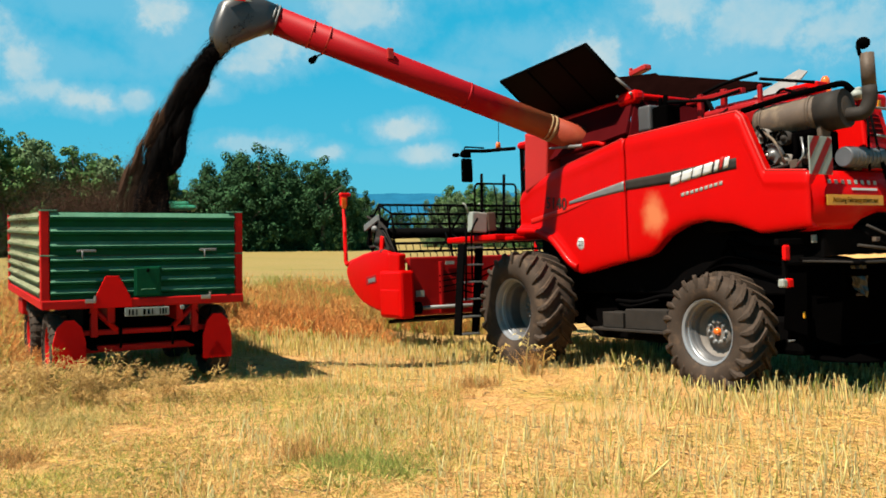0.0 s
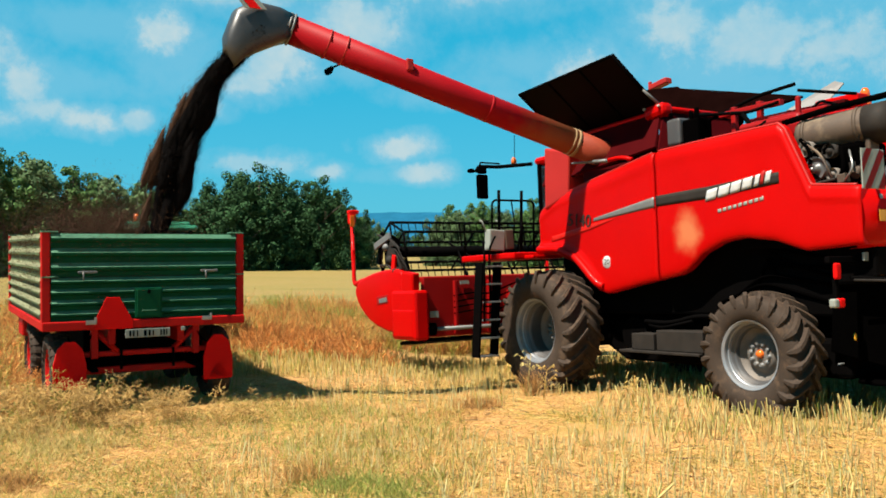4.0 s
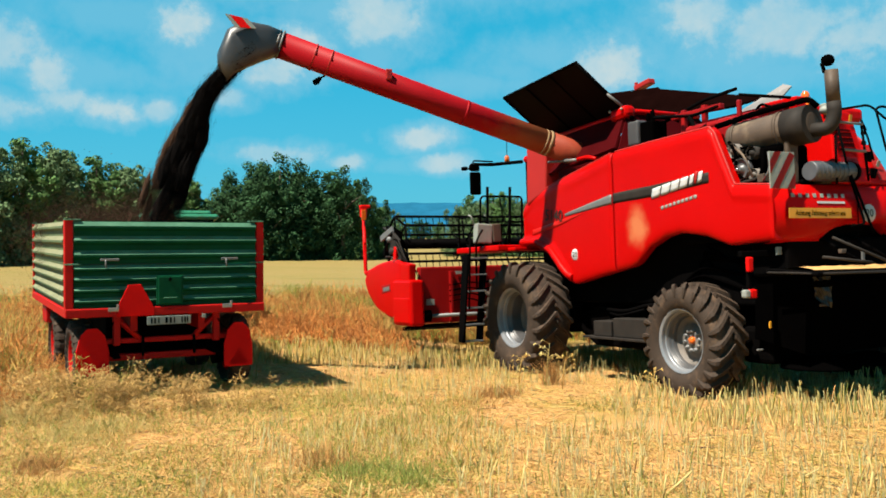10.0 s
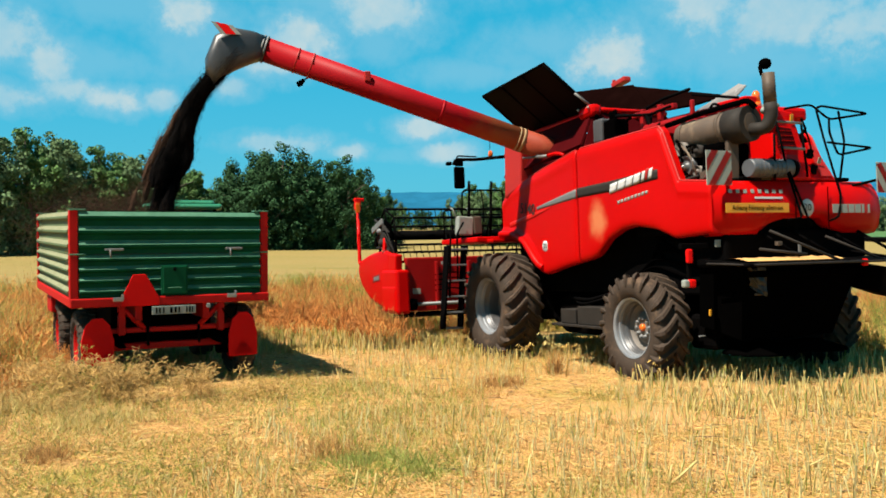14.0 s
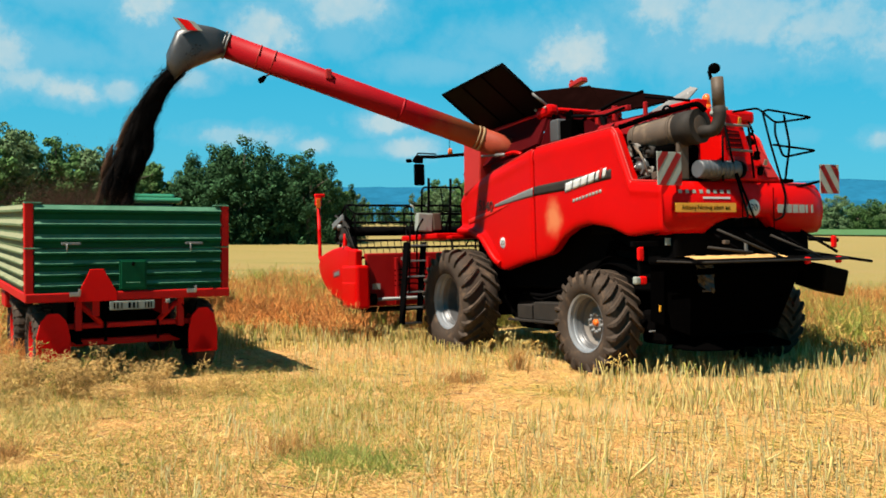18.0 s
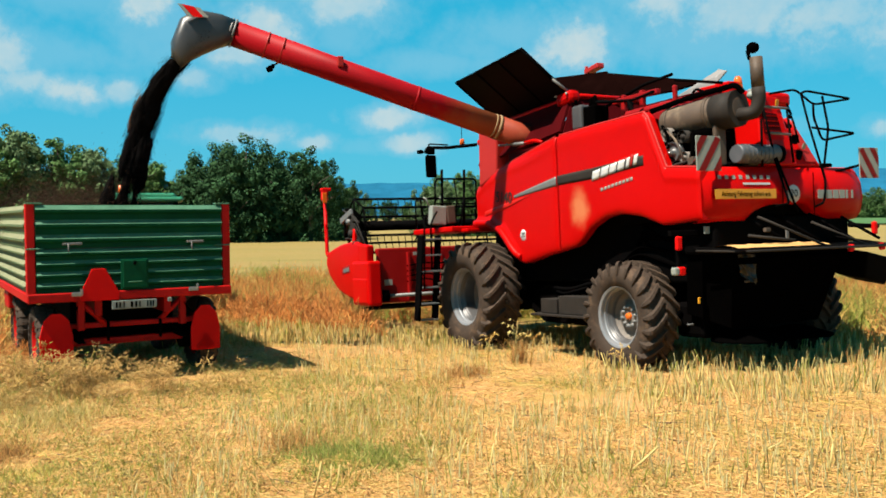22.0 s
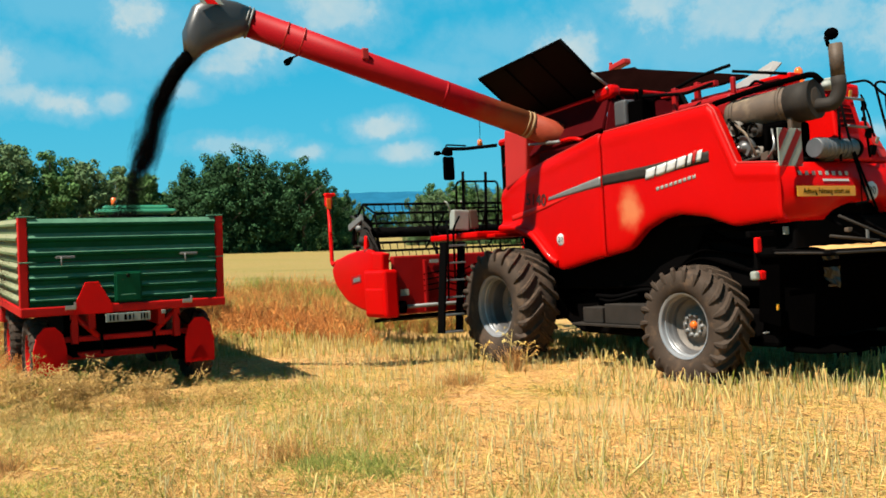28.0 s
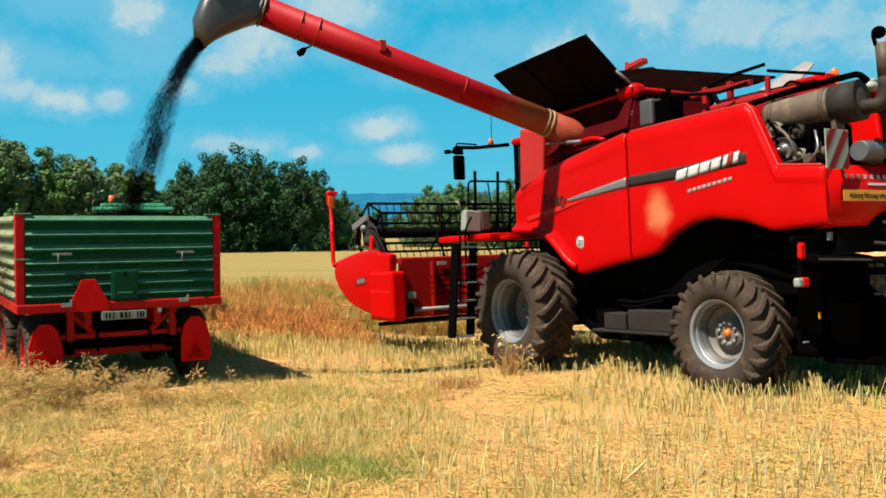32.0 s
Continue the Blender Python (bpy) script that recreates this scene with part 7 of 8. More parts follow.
    quad_plate(bm, [(1.10, -0.62, 3.90), (2.45, -0.715, 3.98), (3.85, -1.37, 4.77), (1.22, -1.36, 4.10)], 0.035)
    finish(bm, 0.008)
    inner = material("inner_cover_brown_black", (0.0038, 0.0012, 0.0010), 0.8, vary=0.3, scale=3, bump=0.05, dust=(0.010, 0.003, 0.002), dust_amount=0.2, spec=0.0)
    part("tank_cover", bm, inner, c, "opened black grain tank cover")
    bm = bmesh.new()
    quad_plate(bm, [(0.75, -0.35, 3.76), (0.32, -0.50, 3.72), (0.20, -0.8, 4.05), (0.30, -0.75, 4.09)], 0.02)
    part("cover_flap", bm, RIM_GREY, c)
    bm = bmesh.new()
    box(bm, (4.05, -1.40, 4.90), (0.42, 0.16, 0.10), (0, 8, 0), bevel=0.02)
    box(bm, (4.30, -1.42, 4.92), (0.05, 0.05, 0.16), bevel=0.01)
    part("cover_stay", bm, RED_PALE, c)
    bm = bmesh.new()
    box(bm, (1.72, 0.62, 3.56), (0.24, 0.28, 0.36), bevel=0.03)
    part("control_box", bm, RIM_GREY, c)
    bm = bmesh.new()
    box(bm, (1.42, 0.62, 3.52), (0.28, 0.28, 0.34), bevel=0.03)
    part("valve_box", bm, BLACK, c)
    for x, y, z0, z1, r in ((1.80, 0.70, 3.78, 3.84, 0.03), (1.38, 0.66, 3.5, 3.84, 0.035), (1.48, 0.66, 3.5, 3.82, 0.03)):
        bm = bmesh.new()
        tube(bm, [(x, y, z0), (x, y, z1 - 0.02), (x, y, z1)], [r, r, r * 0.6], 10)
        part("filter_bottle", bm, BLACK, c)
    # unloading auger
    p0, p1 = Vector((3.02, 0.35, 3.30)), Vector((4.045, 5.30, 5.035))
    d = (p1 - p0).normalized()
    bm = bmesh.new()
    tube(bm, [p0 + (p1 - p0) * 0.05, p1], 0.195, 28)
    aug = part("unloading_auger", bm, RED_AUGER, c, "long red unloading auger tube")
    bm = bmesh.new()
    tube(bm, [p0, p0 + (p1 - p0) * 0.175], 0.1985, 28)
    part("root_sleeve", bm, material("sun_bleached_red_paint", (0.190, 0.030, 0.014), 0.6, vary=0.2, scale=2, bump=0.04, dust=(0.200, 0.085, 0.034), dust_amount=0.46, dust_scale=2, spec=0.1), aug, "bleached dusty root of the auger")
    for k, nm, mt, r, ln in ((0.182, "rope_lashing", ROPE, 0.206, 0.022), (0.196, "rope_lashing", ROPE, 0.204, 0.012), (0.86, "flange", RED_PALE, 0.206, 0.012), (0.905, "flange", RED_PALE, 0.206, 0.012), (0.45, "flange", RED_AUGER, 0.2, 0.02)):
        q = p0 + (p1 - p0) * k
        bm = bmesh.new()
        tube(bm, [q - d * ln, q + d * ln], r, 28)
        part(nm, bm, mt, aug)
    bm = bmesh.new()
    q = Vector((3.68, 3.807, 4.566))
    box(bm, q + Vector((-0.16, 0, 0.03)), (0.05, 0.10, 0.16), bevel=0.015)
    part("lug", bm, RED_PALE, aug)
    bm = bmesh.new()
    q = Vector((4.187, 4.655, 4.563))
    tube(bm, [p0 + (p1 - p0) * 0.865 - Vector((0.0, 0, 0.18)), q + Vector((0, 0, 0.06))], 0.014, 6)
    tube(bm, [q + Vector((0.0, 0.0, 0.06)), q + Vector((-0.02, 0.06, 0.0)), q + Vector((-0.03, 0.1, -0.02))], [0.03, 0.05, 0.045], 12)
    part("work_lamp", bm, BLACK, aug)
    # joint rings and the bent spout
    for k in (0.0, 0.05):
        bm = bmesh.new()
        tube(bm, [p1 + d * (k - 0.015), p1 + d * (k + 0.012)], 0.218, 28)
        part("joint_ring", bm, GREY, aug)
    bm = bmesh.new()
    sections = []
    for yb, zb, yt, zt, hw in ((5.36, 4.86, 5.29, 5.23, 0.20), (5.52, 4.80, 5.50, 5.29, 0.215), (5.76, 4.68, 5.84, 5.32, 0.22), (5.95, 4.57, 6.08, 5.18, 0.215), (6.06, 4.48, 6.22, 4.84, 0.17), (6.12, 4.42, 6.22, 4.56, 0.11)):
        lo_, hi_ = Vector((0, yb, zb)), Vector((0, yt, zt))
        mid_, half_ = (lo_ + hi_) / 2, (hi_ - lo_) / 2
        ring = []
        for k in range(24):
            a = k * math.tau / 24
            cx, sx = math.cos(a), math.sin(a)
            cx, sx = math.copysign(abs(cx) ** 0.62, cx), math.copysign(abs(sx) ** 0.62, sx)
            ring.append(bm.verts.new(Vector((4.06 - 0.10 * (yb - 5.36), 0, 0)) + mid_ + half_ * sx + Vector((cx * hw, 0, 0))))
        sections.append(ring)
    for a, b in zip(sections, sections[1:]):
        for k in range(24):
            bm.faces.new((a[k], a[(k + 1) % 24], b[(k + 1) % 24], b[k])).smooth = True
    bmesh.ops.recalc_face_normals(bm, faces=bm.faces)
    sp = part("spout", bm, SPOUT, c, "grey-black bent discharge spout")
    md = sp.modifiers.new("wall", "SOLIDIFY")
    md.thickness = 0.012
    bm = bmesh.new()
    quad_plate(bm, [(3.77, 6.16, 5.33), (3.80, 5.84, 5.30), (3.79, 5.72, 5.17), (3.76, 6.02, 5.15)], 0.012)
    rp = part("warning_plate", bm, PALE, sp, "red and white striped plate")
    bm = bmesh.new()
    quad_plate(bm, [(3.765, 6.10, 5.325), (3.785, 5.93, 5.31), (3.775, 5.80, 5.165), (3.755, 5.95, 5.155)], 0.006)
    part("stripe", bm, REFLEX, rp)
    # cab, mirrors and platform
    bm = bmesh.new()
    box(bm, (4.72, -0.16, 2.85), (0.58, 1.4, 1.5), bevel=0.08)
    cab = part("cab", bm, GLASS, c, "dark glass cab")
    bm = bmesh.new()
    box(bm, (4.72, -0.16, 3.62), (0.72, 1.5, 0.13), bevel=0.06)
    part("cab_roof", bm, RED, cab)
    for x, y in ((4.5, 0.52), (4.98, 0.52), (4.5, -0.84), (4.98, -0.84)):
        bm = bmesh.new()
        box(bm, (x, y, 2.85), (0.09, 0.09, 1.6), bevel=0.02)
        part("cab_pillar", bm, BLACK, cab)
    bm = bmesh.new()
    slab(bm, [(4.24, 2.72), (4.20, 3.70), (3.60, 3.56), (3.66, 2.9)], lambda x, z: 1.04, 0.5)
    finish(bm, 0.03)
    # the pale red holds both the fading and the sunlight on the post
    part("cab_rear_post", bm, RED_PALE, c, "faded red post behind the cab, painted as sunlit")
    bm = bmesh.new()
    tube(bm, [(3.50, 1.06, 3.36), (2.65, 1.05, 3.29)], 0.018, 8)
    tube(bm, [(3.05, 1.055, 3.323), (2.72, 1.05, 3.295)], 0.028, 8)
    part("gas_strut", bm, GREY, c)
    bm = bmesh.new()
    tube(bm, bent([(2.70, 1.05, 3.30), (2.45, 1.04, 3.31), (2.25, 1.02, 3.25)], 0.1), 0.030, 8)
    part("strut_hose", bm, RED, c)
    bm = bmesh.new()
    tube(bm, bent([(5.3, 0.45, 3.62), (5.66, 0.7, 3.62), (5.68, 0.9, 3.60), (5.72, 1.28, 3.60), (5.72, 1.33, 3.50)], 0.05), 0.032, 8)
    tube(bm, bent([(5.7, 0.85, 3.66), (5.72, 1.25, 3.67), (5.72, 1.25, 3.58)], 0.05), 0.014, 8)
    part("mirror_arm", bm, STEEL_BLACK, c)
    bm = bmesh.new()
    box(bm, (5.71, 1.22, 3.25), (0.08, 0.22, 0.42), bevel=0.035)
    box(bm, (5.71, 1.22, 3.54), (0.07, 0.18, 0.14), bevel=0.03)
    box(bm, (5.74, 1.42, 3.52), (0.10, 0.10, 0.07), bevel=0.02)
    part("mirror", bm, BLACK, c, "black wing mirror")
    bm = bmesh.new()
    tube(bm, [(5.73, 0.52, 3.66), (5.73, 0.52, 3.76), (5.73, 0.52, 3.79)], [0.05, 0.045, 0.02], 14)
    part("beacon", bm, ORANGE, c, "orange warning beacon")
    bm = bmesh.new()
    tube(bm, [(5.6, 0.6, 3.7), (5.55, 0.62, 4.15)], 0.006, 5)
    part("aerial", bm, BLACK, c)
    bm = bmesh.new()
    box(bm, (5.25, 1.12, 2.02), (1.55, 0.75, 0.10), bevel=0.02)
    box(bm, (4.5, 1.0, 1.99), (0.5, 0.6, 0.06), bevel=0.015)
    part("platform", bm, RED, c, "red platform beside the cab")
    for pts, r in (([(5.05, 1.52, 2.05), (5.05, 1.487, 2.90), (5.05, 1.44, 2.95), (5.05, 0.68, 2.953), (5.05, 0.64, 2.90), (5.05, 0.675, 2.05)], 0.018), ([(5.07, 1.36, 2.05), (5.07, 1.33, 3.12)], 0.026),
                   ([(5.07, 1.10, 2.05), (5.05, 1.05, 2.60), (5.05, 1.10, 2.95)], 0.012), ([(5.07, 0.92, 2.05), (5.07, 0.87, 3.12)], 0.026), ([(5.05, 1.50, 2.50), (5.05, 0.66, 2.50)], 0.014),
                   ([(5.05, 1.02, 2.10), (5.03, 0.96, 2.36), (5.05, 0.90, 2.62)], 0.016), ([(5.95, 1.46, 2.05), (5.95, 1.46, 2.62), (5.15, 1.48, 2.62)], 0.014)):
        bm = bmesh.new()
        tube(bm, bent(pts, 0.06), r, 8)
        part("platform_rail", bm, STEEL_BLACK, c)
    bm = bmesh.new()
    box(bm, (5.02, 1.48, 2.29), (0.16, 0.30, 0.34), (4, 0, 0), bevel=0.02)
    kit = part("document_box", bm, PALE, c, "pale plastic box on the railing")
    # shade on the box's right side, painted as a dark brown piece
    bm = bmesh.new()
    box(bm, (5.00, 1.24, 2.30), (0.14, 0.17, 0.32), (-3, 0, 0), bevel=0.02)
    part("shaded_box_side", bm, PIPE, kit, "side of the box away from the sun, painted dark brown")
    for y in (1.62, 1.30):
        bm = bmesh.new()
        tube(bm, bent([(5.06, y, 2.44), (5.08, y + 0.05, 2.60), (5.12, y + 0.08, 2.62)], 0.05), 0.014, 6)
        part("box_strap", bm, PALE, kit)
    # boarding ladder
    lad = None
    for y in (2.06, 1.72):
        bm = bmesh.new()
        quad_plate(bm, [(4.88, y, 0.44), (4.88, y - 0.13, 1.92), (4.68, y - 0.13, 1.92), (4.68, y, 0.44)], 0.04)
        finish(bm, 0.008)
        o = part("boarding_ladder", bm, STEEL_BLACK, c, "black steel boarding ladder") if lad is None else part("stringer", bm, STEEL_BLACK, lad)
        lad = lad or o
    for k in range(6):
        bm = bmesh.new()
        box(bm, (4.76, 1.89 - 0.026 * k, 0.46 + 0.28 * k), (0.20, 0.34, 0.028), bevel=0.005)
        part("rung", bm, GREY, lad)
    bm = bmesh.new()
    tube(bm, bent([(4.66, 1.98, 1.0), (4.68, 1.92, 2.05), (4.80, 1.86, 2.26), (5.0, 1.7, 2.25)], 0.12), 0.018, 8)
    tube(bm, bent([(4.85, 1.72, 1.3), (4.87, 1.70, 2.15), (4.9, 1.55, 2.35)], 0.12), 0.018, 8)
    part("grab_rail", bm, STEEL_BLACK, lad)
    # step and boxes between the wheels
    bm = bmesh.new()
    box(bm, (1.70, 1.08, 0.61), (1.45, 0.36, 0.035), bevel=0.008)
    part("side_step", bm, STEP, c)
    for x, s in ((2.02, (0.42, 0.3, 0.22)), (1.36, (0.80, 0.3, 0.27))):
        bm = bmesh.new()
        box(bm, (x, 1.05, 0.63 + s[2] / 2), s, bevel=0.012)
        part("battery_box", bm, STEP, c)
    bm = bmesh.new()
    tube(bm, bent([(2.2, 0.95, 1.0), (1.7, 1.0, 0.98), (1.2, 0.95, 1.1), (0.6, 0.9, 1.0)], 0.2), 0.03, 8)
    tube(bm, bent([(2.1, 0.98, 0.95), (1.8, 1.05, 0.92), (1.3, 1.0, 1.02)], 0.2), 0.02, 8)
    part("drive_linkage", bm, STEEL_BLACK, c)
    bm = bmesh.new()
    tube(bm, [(0, 1.2, 0.66), (0, -1.45, 0.66)], 0.09, 12)
    part("rear_axle", bm, STEEL_BLACK, c)
    bm = bmesh.new()
    tube(bm, [(3.75, 1.2, 0.87), (3.75, -1.45, 0.87)], 0.14, 12)
    part("front_axle", bm, STEEL_BLACK, c)
    # black block added to keep the space by the front axle dark
    bm = bmesh.new()
    box(bm, (3.70, -0.12, 0.92), (0.9, 2.0, 0.62), bevel=0.08)
    part("underbody_dark_block", bm, STEEL_BLACK, c)
    wheels = [big_wheel(c, "rear_wheel", 0.725, 0.50, 0.385, pose(0, 1.30, 0.68), 22, ORANGE, 0.0),
              big_wheel(c, "rear_wheel", 0.725, 0.50, 0.385, pose(0, -1.66, 0.68, 0, 0, 180), 22, ORANGE, 0.0),
              big_wheel(c, "front_wheel", 0.90, 0.66, 0.46, pose(3.75, 1.42, 0.87), 22, RIM_DARK, -0.12),
              big_wheel(c, "front_wheel", 0.90, 0.66, 0.46, pose(3.75, -1.66, 0.87, 0, 0, 180), 22, RIM_DARK, -0.12)]
    make_header(c)
    return c, wheels


def make_header(c):
    """The cutting table with its reel, fixed to the front of the combine."""
    Y = 2.24
    bm = bmesh.new()
    quad_plate(bm, [(4.7, 0.42, 1.75), (4.7, -0.66, 1.75), (6.25, -0.7, 1.45), (6.25, 0.46, 1.45)], 0.7)
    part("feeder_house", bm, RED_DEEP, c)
    bm = bmesh.new()
    box(bm, (6.25, -0.12, 1.20), (0.10, 2 * Y + 0.1, 0.98), bevel=0.02)
    box(bm, (6.28, -0.12, 1.70), (0.16, 2 * Y + 0.1, 0.10), bevel=0.03)
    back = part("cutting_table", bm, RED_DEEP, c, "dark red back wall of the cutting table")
    for y in (1.55, 0.85, -0.8, -1.5):
        bm = bmesh.new()
        box(bm, (6.17, y, 1.20), (0.08, 0.06, 0.92), bevel=0.01)
        part("stiffener", bm, RED_DEEP, back)
    for p, sz in (((6.18, 1.98, 1.10), (0.012, 0.16, 0.11)), ((6.18, 1.35, 1.63), (0.012, 0.18, 0.06))):
        bm = bmesh.new()
        box(bm, p, sz)
        part("sticker", bm, PALE, back)
    bm = bmesh.new()
    tube(bm, [(6.12, 2.1, 0.85), (6.12, -0.9, 0.85)], 0.035, 10)
    part("drive_shaft", bm, GREY, back)
    bm = bmesh.new()
    tube(bm, [(6.14, 2.22, 0.85), (6.10, 2.02, 0.85)], 0.11, 14)
    part("gearbox", bm, BLACK, back)
    bm = bmesh.new()
    for k in range(4):
        tube(bm, bent([(6.15, 1.6, 1.1 + 0.1 * k), (6.1, 1.2, 1.15 + 0.1 * k), (6.1, 0.9, 1.05 + 0.12 * k), (5.7, 0.6, 1.3 + 0.1 * k)], 0.12), 0.014, 6)
    part("hydraulic_hose", bm, BLACK, back)
    bm = bmesh.new()
    quad_plate(bm, [(6.3, Y, 0.70), (6.3, -Y - 0.2, 0.70), (7.15, -Y - 0.2, 0.60), (7.15, Y - 0.1, 0.60)], 0.06)
    part("table_floor", bm, STEEL_BLACK, back)
    bm = bmesh.new()
    tube(bm, [(6.75, Y - 0.05, 1.0), (6.75, -Y - 0.2, 1.0)], 0.22, 18)
    part("table_auger", bm, RED_DEEP, back)
    # end shields: a round-nosed divider and a square gear cover
    for s in (1, -1):
        y0 = Y if s > 0 else -Y - 0.24
        bm = bmesh.new()
        pts = [(p.x, p.z) for p in bent([(6.62, 0, 1.20), (6.50, 0, 1.60), (6.54, 0, 1.86), (6.85, 0, 1.91), (7.55, 0, 1.87), (8.15, 0, 1.76), (8.46, 0, 1.57), (8.28, 0, 1.26), (7.78, 0, 0.94), (7.05, 0, 0.78), (6.66, 0, 0.80), (6.62, 0, 1.20)], 0.30, 4)][:-1]
        fs = slab(bm, pts, lambda x, z: y0 + s * 0.16, 0.20, inward=-s)
        finish(bm, 0.055, 4)
        faces_smooth(bm)
        sh = part("end_divider", bm, RED, c, "red crop divider shield")
        bm = bmesh.new()
        box(bm, (7.28, y0 + s * 0.158, 1.36), (0.44, 0.02, 0.15), (0, 6, 0), bevel=0.008)
        recess = part("mark_recess", bm, RED_DEEP, sh)
        bm = bmesh.new()
        box(bm, (7.24, y0 + s * 0.170, 1.355), (0.30, 0.012, 0.08), (0, 6, 0), bevel=0.004)
        part("maker_mark", bm, GREY, recess)
        bm = bmesh.new()
        box(bm, (6.42, y0 + s * 0.08, 1.10), (0.84, 0.28, 0.84), bevel=0.05)
        box(bm, (6.42, y0 + s * 0.19, 0.96), (0.72, 0.08, 0.48), bevel=0.03)
        box(bm, (6.32, y0 + s * 0.11, 1.66), (0.40, 0.15, 0.34), (0, -6, 0), bevel=0.03)
        part("gear_cover", bm, RED, c, "square red gear cover")
        bm = bmesh.new()
        tube(bm, bent([(7.95, y0 + s * 0.02, 1.72), (8.40, y0, 1.72), (8.74, y0, 1.64), (8.78, y0, 2.80)], 0.12), [0.06, 0.058, 0.056, 0.054, 0.052, 0.05, 0.048, 0.046, 0.044, 0.042, 0.040, 0.036], 8)
        box(bm, (8.76, y0, 2.03), (0.07, 0.06, 0.6), bevel=0.01)
        pole = part("marker_pole", bm, RED, c, "red pole with marker lamp")
        bm = bmesh.new()
        box(bm, (8.78, y0, 2.95), (0.12, 0.14, 0.24), bevel=0.03)
        box(bm, (8.78, y0 - 0.03, 3.07), (0.12, 0.22, 0.07), bevel=0.02)
        part("marker_lamp", bm, REFLEX, pole)
        bm = bmesh.new()
        box(bm, (8.715, y0 + 0.02, 2.89), (0.02, 0.10, 0.22), bevel=0.008)
        part("lens", bm, ORANGE, pole)
        bm = bmesh.new()
        tube(bm, bent([(6.5, y0, 1.55), (6.75, y0 - s * 0.02, 2.05), (7.45, y0 - s * 0.03, 2.28)], 0.2), 0.05, 8)
        tube(bm, [(6.6, y0 - s * 0.05, 1.5), (7.2, y0 - s * 0.06, 2.12)], 0.03, 8)
        part("reel_arm", bm, STEEL_BLACK, c)
        for p, sz, turn, mt, nm in (((7.42, y0 + s * 0.05, 2.42), (0.62, 0.05, 0.12), (0, 16, 0), GREY, "reel_slide"), ((7.0, y0 + s * 0.06, 2.20), (0.30, 0.07, 0.34), (0, -30, 0), STEP, "reel_bracket"),
                                    ((6.92, y0 + s * 0.09, 2.02), (0.12, 0.05, 0.26), (0, -12, 0), REFLEX, "arm_guard"), ((7.62, y0 - s * 0.02, 2.30), (0.10, 0.06, 0.60), (0, -20, 0), STEEL_BLACK, "reel_plate"), ((6.70, y0 + s * 0.06, 1.98), (0.10, 0.09, 0.22), (0, 25, 0), STEP, "valve_block")):
            bm = bmesh.new()
            box(bm, p, sz, turn, bevel=0.012)
            part(nm, bm, mt, c)
        for k in range(5):
            bm = bmesh.new()
            tube(bm, bent([(7.1 - 0.05 * k, y0 + s * 0.08, 2.30), (6.75 - 0.04 * k, y0 + s * (0.12 + 0.02 * k), 2.32 - 0.06 * k), (6.55, y0 + s * 0.10, 2.02 - 0.03 * k), (6.45 + 0.03 * k, y0 + s * 0.05, 1.80)], 0.12), 0.011, 6)
            part("reel_hose", bm, BLACK if k % 2 else STEP, c)
        for p_, r_, mt in (((7.05, y0 + s * 0.12, 2.06), 0.085, STEP), ((7.22, y0 + s * 0.10, 2.30), 0.06, GREY), ((6.86, y0 + s * 0.12, 1.86), 0.05, STEP)):
            bm = bmesh.new()
            spin(bm, [(0.001, 0.04), (r_ * 0.5, 0.04), (r_ * 0.55, 0.025), (r_, 0.025), (r_, -0.03)], 18)
            part("reel_pulley", bm, mt, c).matrix_local = Matrix.Translation(p_)
        for pts in ([(6.62, y0 + s * 0.02, 1.66), (6.95, y0 + s * 0.06, 2.0), (7.10, y0 + s * 0.05, 2.44)], [(7.60, y0 - s * 0.02, 2.10), (7.42, y0 + s * 0.02, 2.48), (7.70, y0, 2.56)], [(6.70, y0 + s * 0.02, 1.60), (7.28, y0 + s * 0.02, 1.98), (7.62, y0, 1.98)]):
            bm = bmesh.new()
            tube(bm, bent(pts, 0.06), 0.022, 8)
            part("reel_link", bm, STEP, c)
        bm = bmesh.new()
        for k in range(4):
            tube(bm, bent([(6.5, y0 - 0.02 * k, 1.6), (6.62 + 0.03 * k, y0 - s * 0.04, 1.95 + 0.06 * k), (6.95, y0 - s * 0.03 * k, 2.0)], 0.15), 0.012, 6)
        part("hose", bm, BLACK, c)
    # reel with six tined bars
    cx, cz, R = 7.35, 2.22, 0.55
    y1, y2 = Y - 0.12, -Y - 0.12
    bm = bmesh.new()
    tube(bm, [(cx, y1, cz), (cx, y2, cz)], 0.10, 14)
    reel = part("reel", bm, STEEL_BLACK, c, "black six-bar pickup reel with tines")
    for k in range(6):
        a = math.radians(60 * k + 22)
        px, pz = cx + R * math.cos(a), cz + R * math.sin(a)
        bm = bmesh.new()
        tube(bm, [(px, y1, pz), (px, y2, pz)], 0.024, 8)
        n = 30
        for j in range(n):
            y = y1 + (y2 - y1) * (j + 0.5) / n
            tube(bm, [(px, y, pz), (px - 0.03, y, pz - 0.09), (px - 0.06, y, pz - 0.19)], [0.010, 0.008, 0.005], 4)
        part("tine_bar", bm, STEEL_BLACK, reel)
    for y in (y1, (y1 * 2 + y2) / 3, (y1 + 2 * y2) / 3, y2):
        for k in range(6):
            a = math.radians(60 * k + 22)
            bm = bmesh.new()
            tube(bm, [(cx, y, cz), (cx + R * math.cos(a), y, cz + R * math.sin(a))], 0.018, 6)
            if y in (y1,):
                b = a + math.radians(60)
                tube(bm, [(cx + R * math.cos(a), y, cz + R * math.sin(a)), (cx + R * math.cos(b), y, cz + R * math.sin(b))], 0.02, 6)
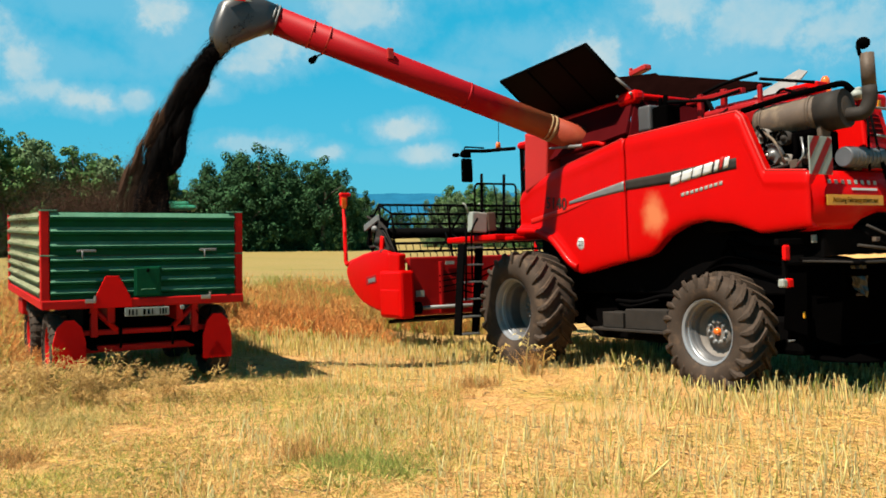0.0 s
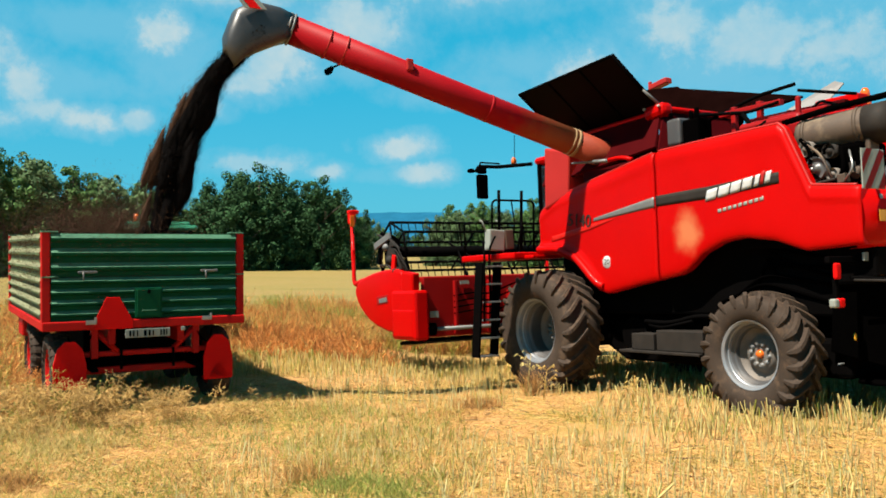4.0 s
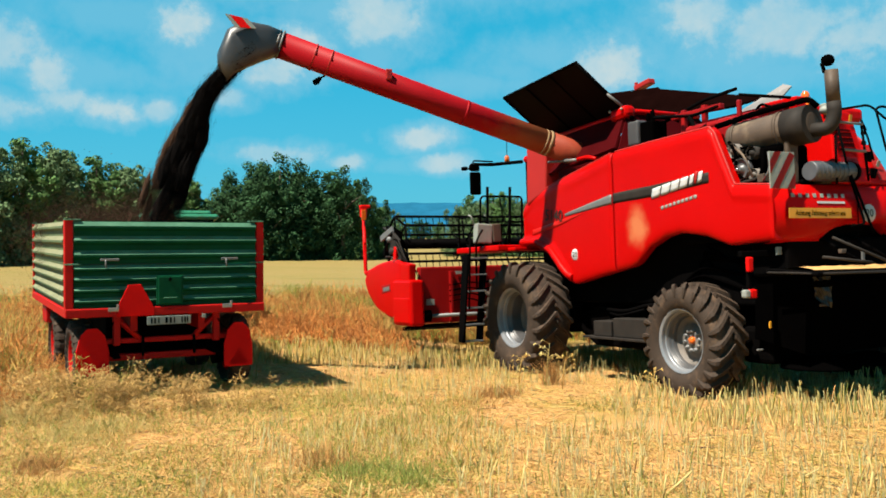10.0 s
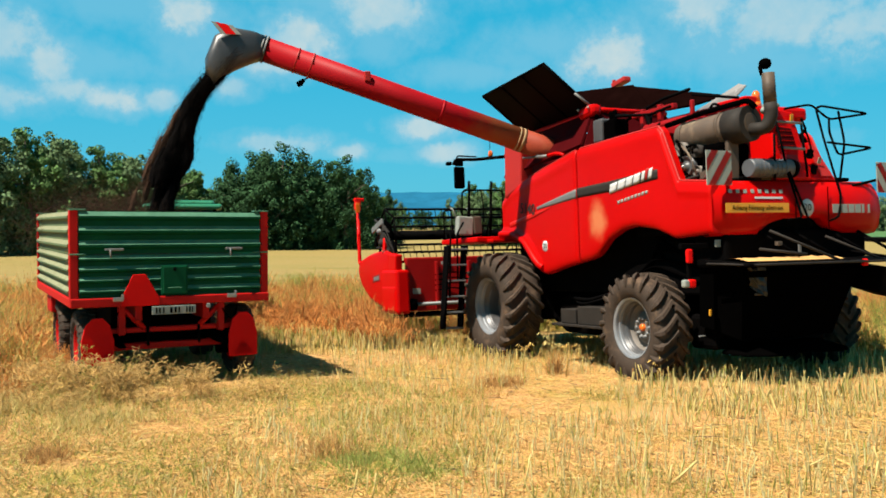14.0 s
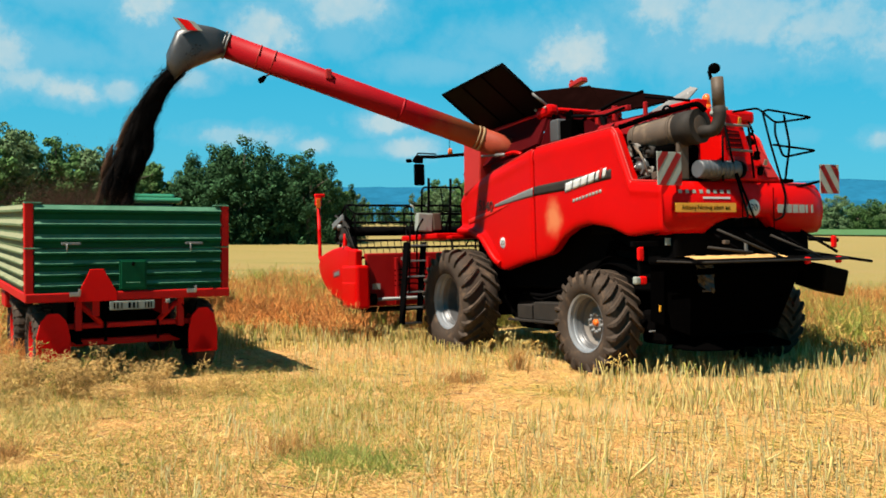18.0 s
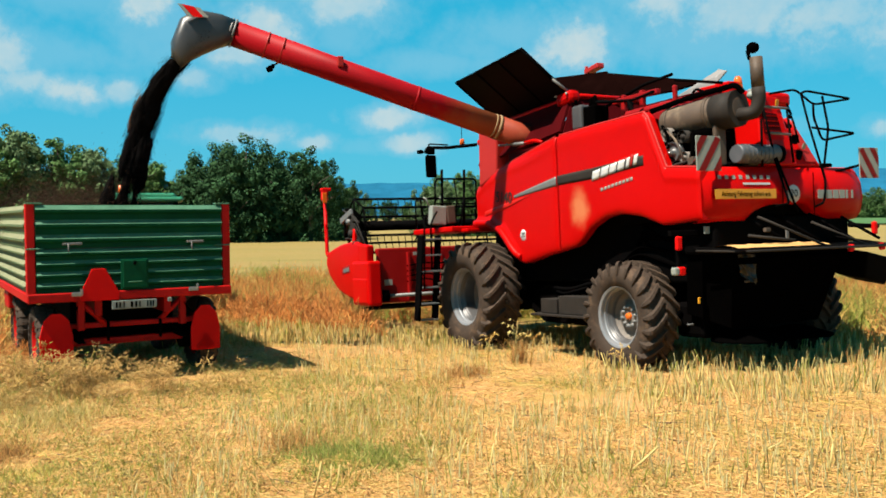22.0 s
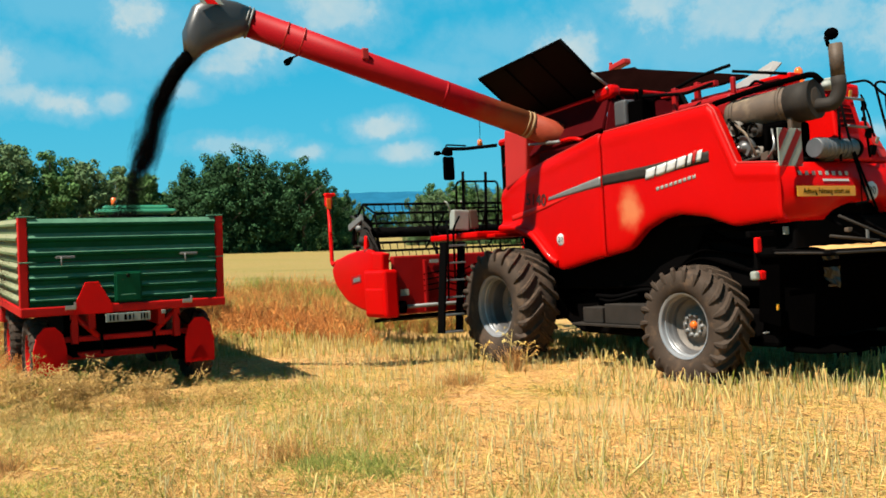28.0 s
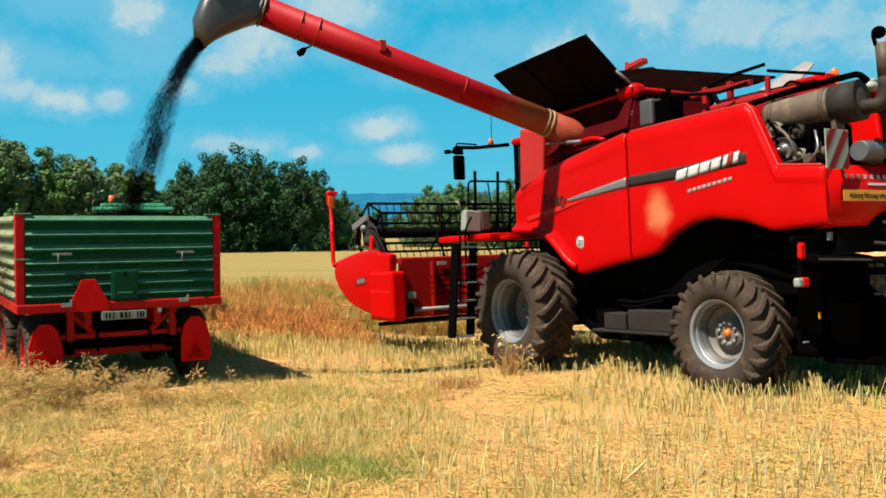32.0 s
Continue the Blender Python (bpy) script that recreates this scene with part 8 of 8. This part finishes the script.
            part("spoke", bm, STEEL_BLACK, reel)
    bm = bmesh.new()
    pts = [(cx + 0.34 * math.cos(math.radians(60 * k + 22)), cz + 0.34 * math.sin(math.radians(60 * k + 22))) for k in range(6)]
    slab(bm, pts, lambda x, z: y1 + 0.02, 0.02)
    part("end_disc", bm, BLACK, reel)
    for y in (1.2, 0.2, -0.8):
        bm = bmesh.new()
        tube(bm, [(6.3, y, 1.72), (6.9, y - 0.2, 2.2)], 0.02, 6)
        part("lift_ram", bm, STEEL_BLACK, c)


COMBINE, WHEELS = make_combine()


COMBINE_ROWS = [
    (0, 4.280, 11.370, 31.40), (0.5, 4.344, 11.278, 31.63), (1, 4.411, 11.189, 31.88), (1.5, 4.476, 11.101, 32.06), (2, 4.537, 11.010, 32.16),
    (2.5, 4.594, 10.912, 32.27), (4.5, 4.580, 10.922, 32.23), (5, 4.573, 10.974, 32.33), (5.5, 4.547, 11.022, 32.32), (6, 4.494, 11.074, 32.12),
    (6.5, 4.417, 11.149, 31.74), (7, 4.335, 11.238, 31.26), (7.5, 4.256, 11.320, 30.80), (8, 4.168, 11.396, 30.32), (8.5, 4.076, 11.475, 29.77),
    (9, 3.992, 11.554, 29.24), (9.5, 3.917, 11.635, 28.79), (10, 3.846, 11.726, 28.44), (10.5, 3.780, 11.809, 28.17), (11, 3.719, 11.887, 27.94),
    (11.5, 3.656, 11.969, 27.72), (12, 3.591, 12.044, 27.46), (12.5, 3.524, 12.118, 27.14), (13, 3.454, 12.198, 26.86), (13.5, 3.384, 12.278, 26.66),
    (15.5, 3.255, 12.573, 26.84), (16, 3.256, 12.610, 26.92), (16.5, 3.261, 12.625, 26.88), (17, 3.265, 12.623, 26.81), (17.5, 3.266, 12.623, 26.78),
    (18, 3.266, 12.611, 26.77), (18.5, 3.269, 12.582, 26.73), (19, 3.288, 12.539, 26.78), (19.5, 3.329, 12.475, 26.91), (20, 3.375, 12.398, 27.00),
    (20.5, 3.416, 12.323, 27.06), (21, 3.464, 12.255, 27.22), (21.5, 3.518, 12.186, 27.46), (22, 3.570, 12.108, 27.71), (22.5, 3.628, 12.018, 27.98),
    (23, 3.690, 11.928, 28.21), (23.5, 3.749, 11.849, 28.42), (24, 3.803, 11.778, 28.64), (24.5, 3.857, 11.710, 28.83), (25, 3.909, 11.654, 28.99),
    (25.5, 3.962, 11.605, 29.23), (27.5, 4.160, 11.342, 29.92), (28, 4.216, 11.279, 30.12), (28.5, 4.270, 11.211, 30.30), (29, 4.326, 11.143, 30.56),
    (29.5, 4.381, 11.075, 30.83), (30, 4.434, 11.006, 31.03), (30.5, 4.484, 10.949, 31.24), (31, 4.522, 10.902, 31.42), (31.5, 4.532, 10.872, 31.48),
    (32, 4.516, 10.868, 31.42),
]



def combine_pose(x, y, yaw):
    """The combine's pose on the slightly sloping field; yaw in degrees to the left from +y."""
    up = Vector((-GX, -GY, 1)).normalized()
    fw = Vector((-math.sin(radians(yaw)), math.cos(radians(yaw)), 0))
    fw = (fw - up * fw.dot(up)).normalized()
    lf = up.cross(fw)
    m = Matrix((fw, lf, up)).transposed().to_4x4()
    m.translation = (x, y, GX * x + GY * (y - 10))
    return m


def motions():
    walk(COMBINE, [(t, combine_pose(x, y, yaw)) for t, x, y, yaw in COMBINE_ROWS])
    # the wheels roll with the way that the combine has gone
    gone, way = [], 0.0
    for a, b in zip([COMBINE_ROWS[0]] + COMBINE_ROWS, COMBINE_ROWS):
        dx, dy = b[1] - a[1], b[2] - a[2]
        way += -dx * math.sin(radians(b[3])) + dy * math.cos(radians(b[3]))
        gone.append((b[0], way))
    for w, r in zip(WHEELS, (0.70, 0.70, 0.88, 0.88)):
        base = w.matrix_basis.copy()
        flip = 1 if base.to_3x3()[1][1] > 0 else -1
        walk(w, [(t, base @ Matrix.Rotation(flip * d / r, 4, "Y")) for t, d in gone])
    rows = np.array(COMBINE_ROWS)
    where = (lambda t: combine_pose(*(float(np.interp(t, rows[:, 0], rows[:, k])) for k in (1, 2, 3))))
    grain_fall(where)
    dust_drift(where)


motions()
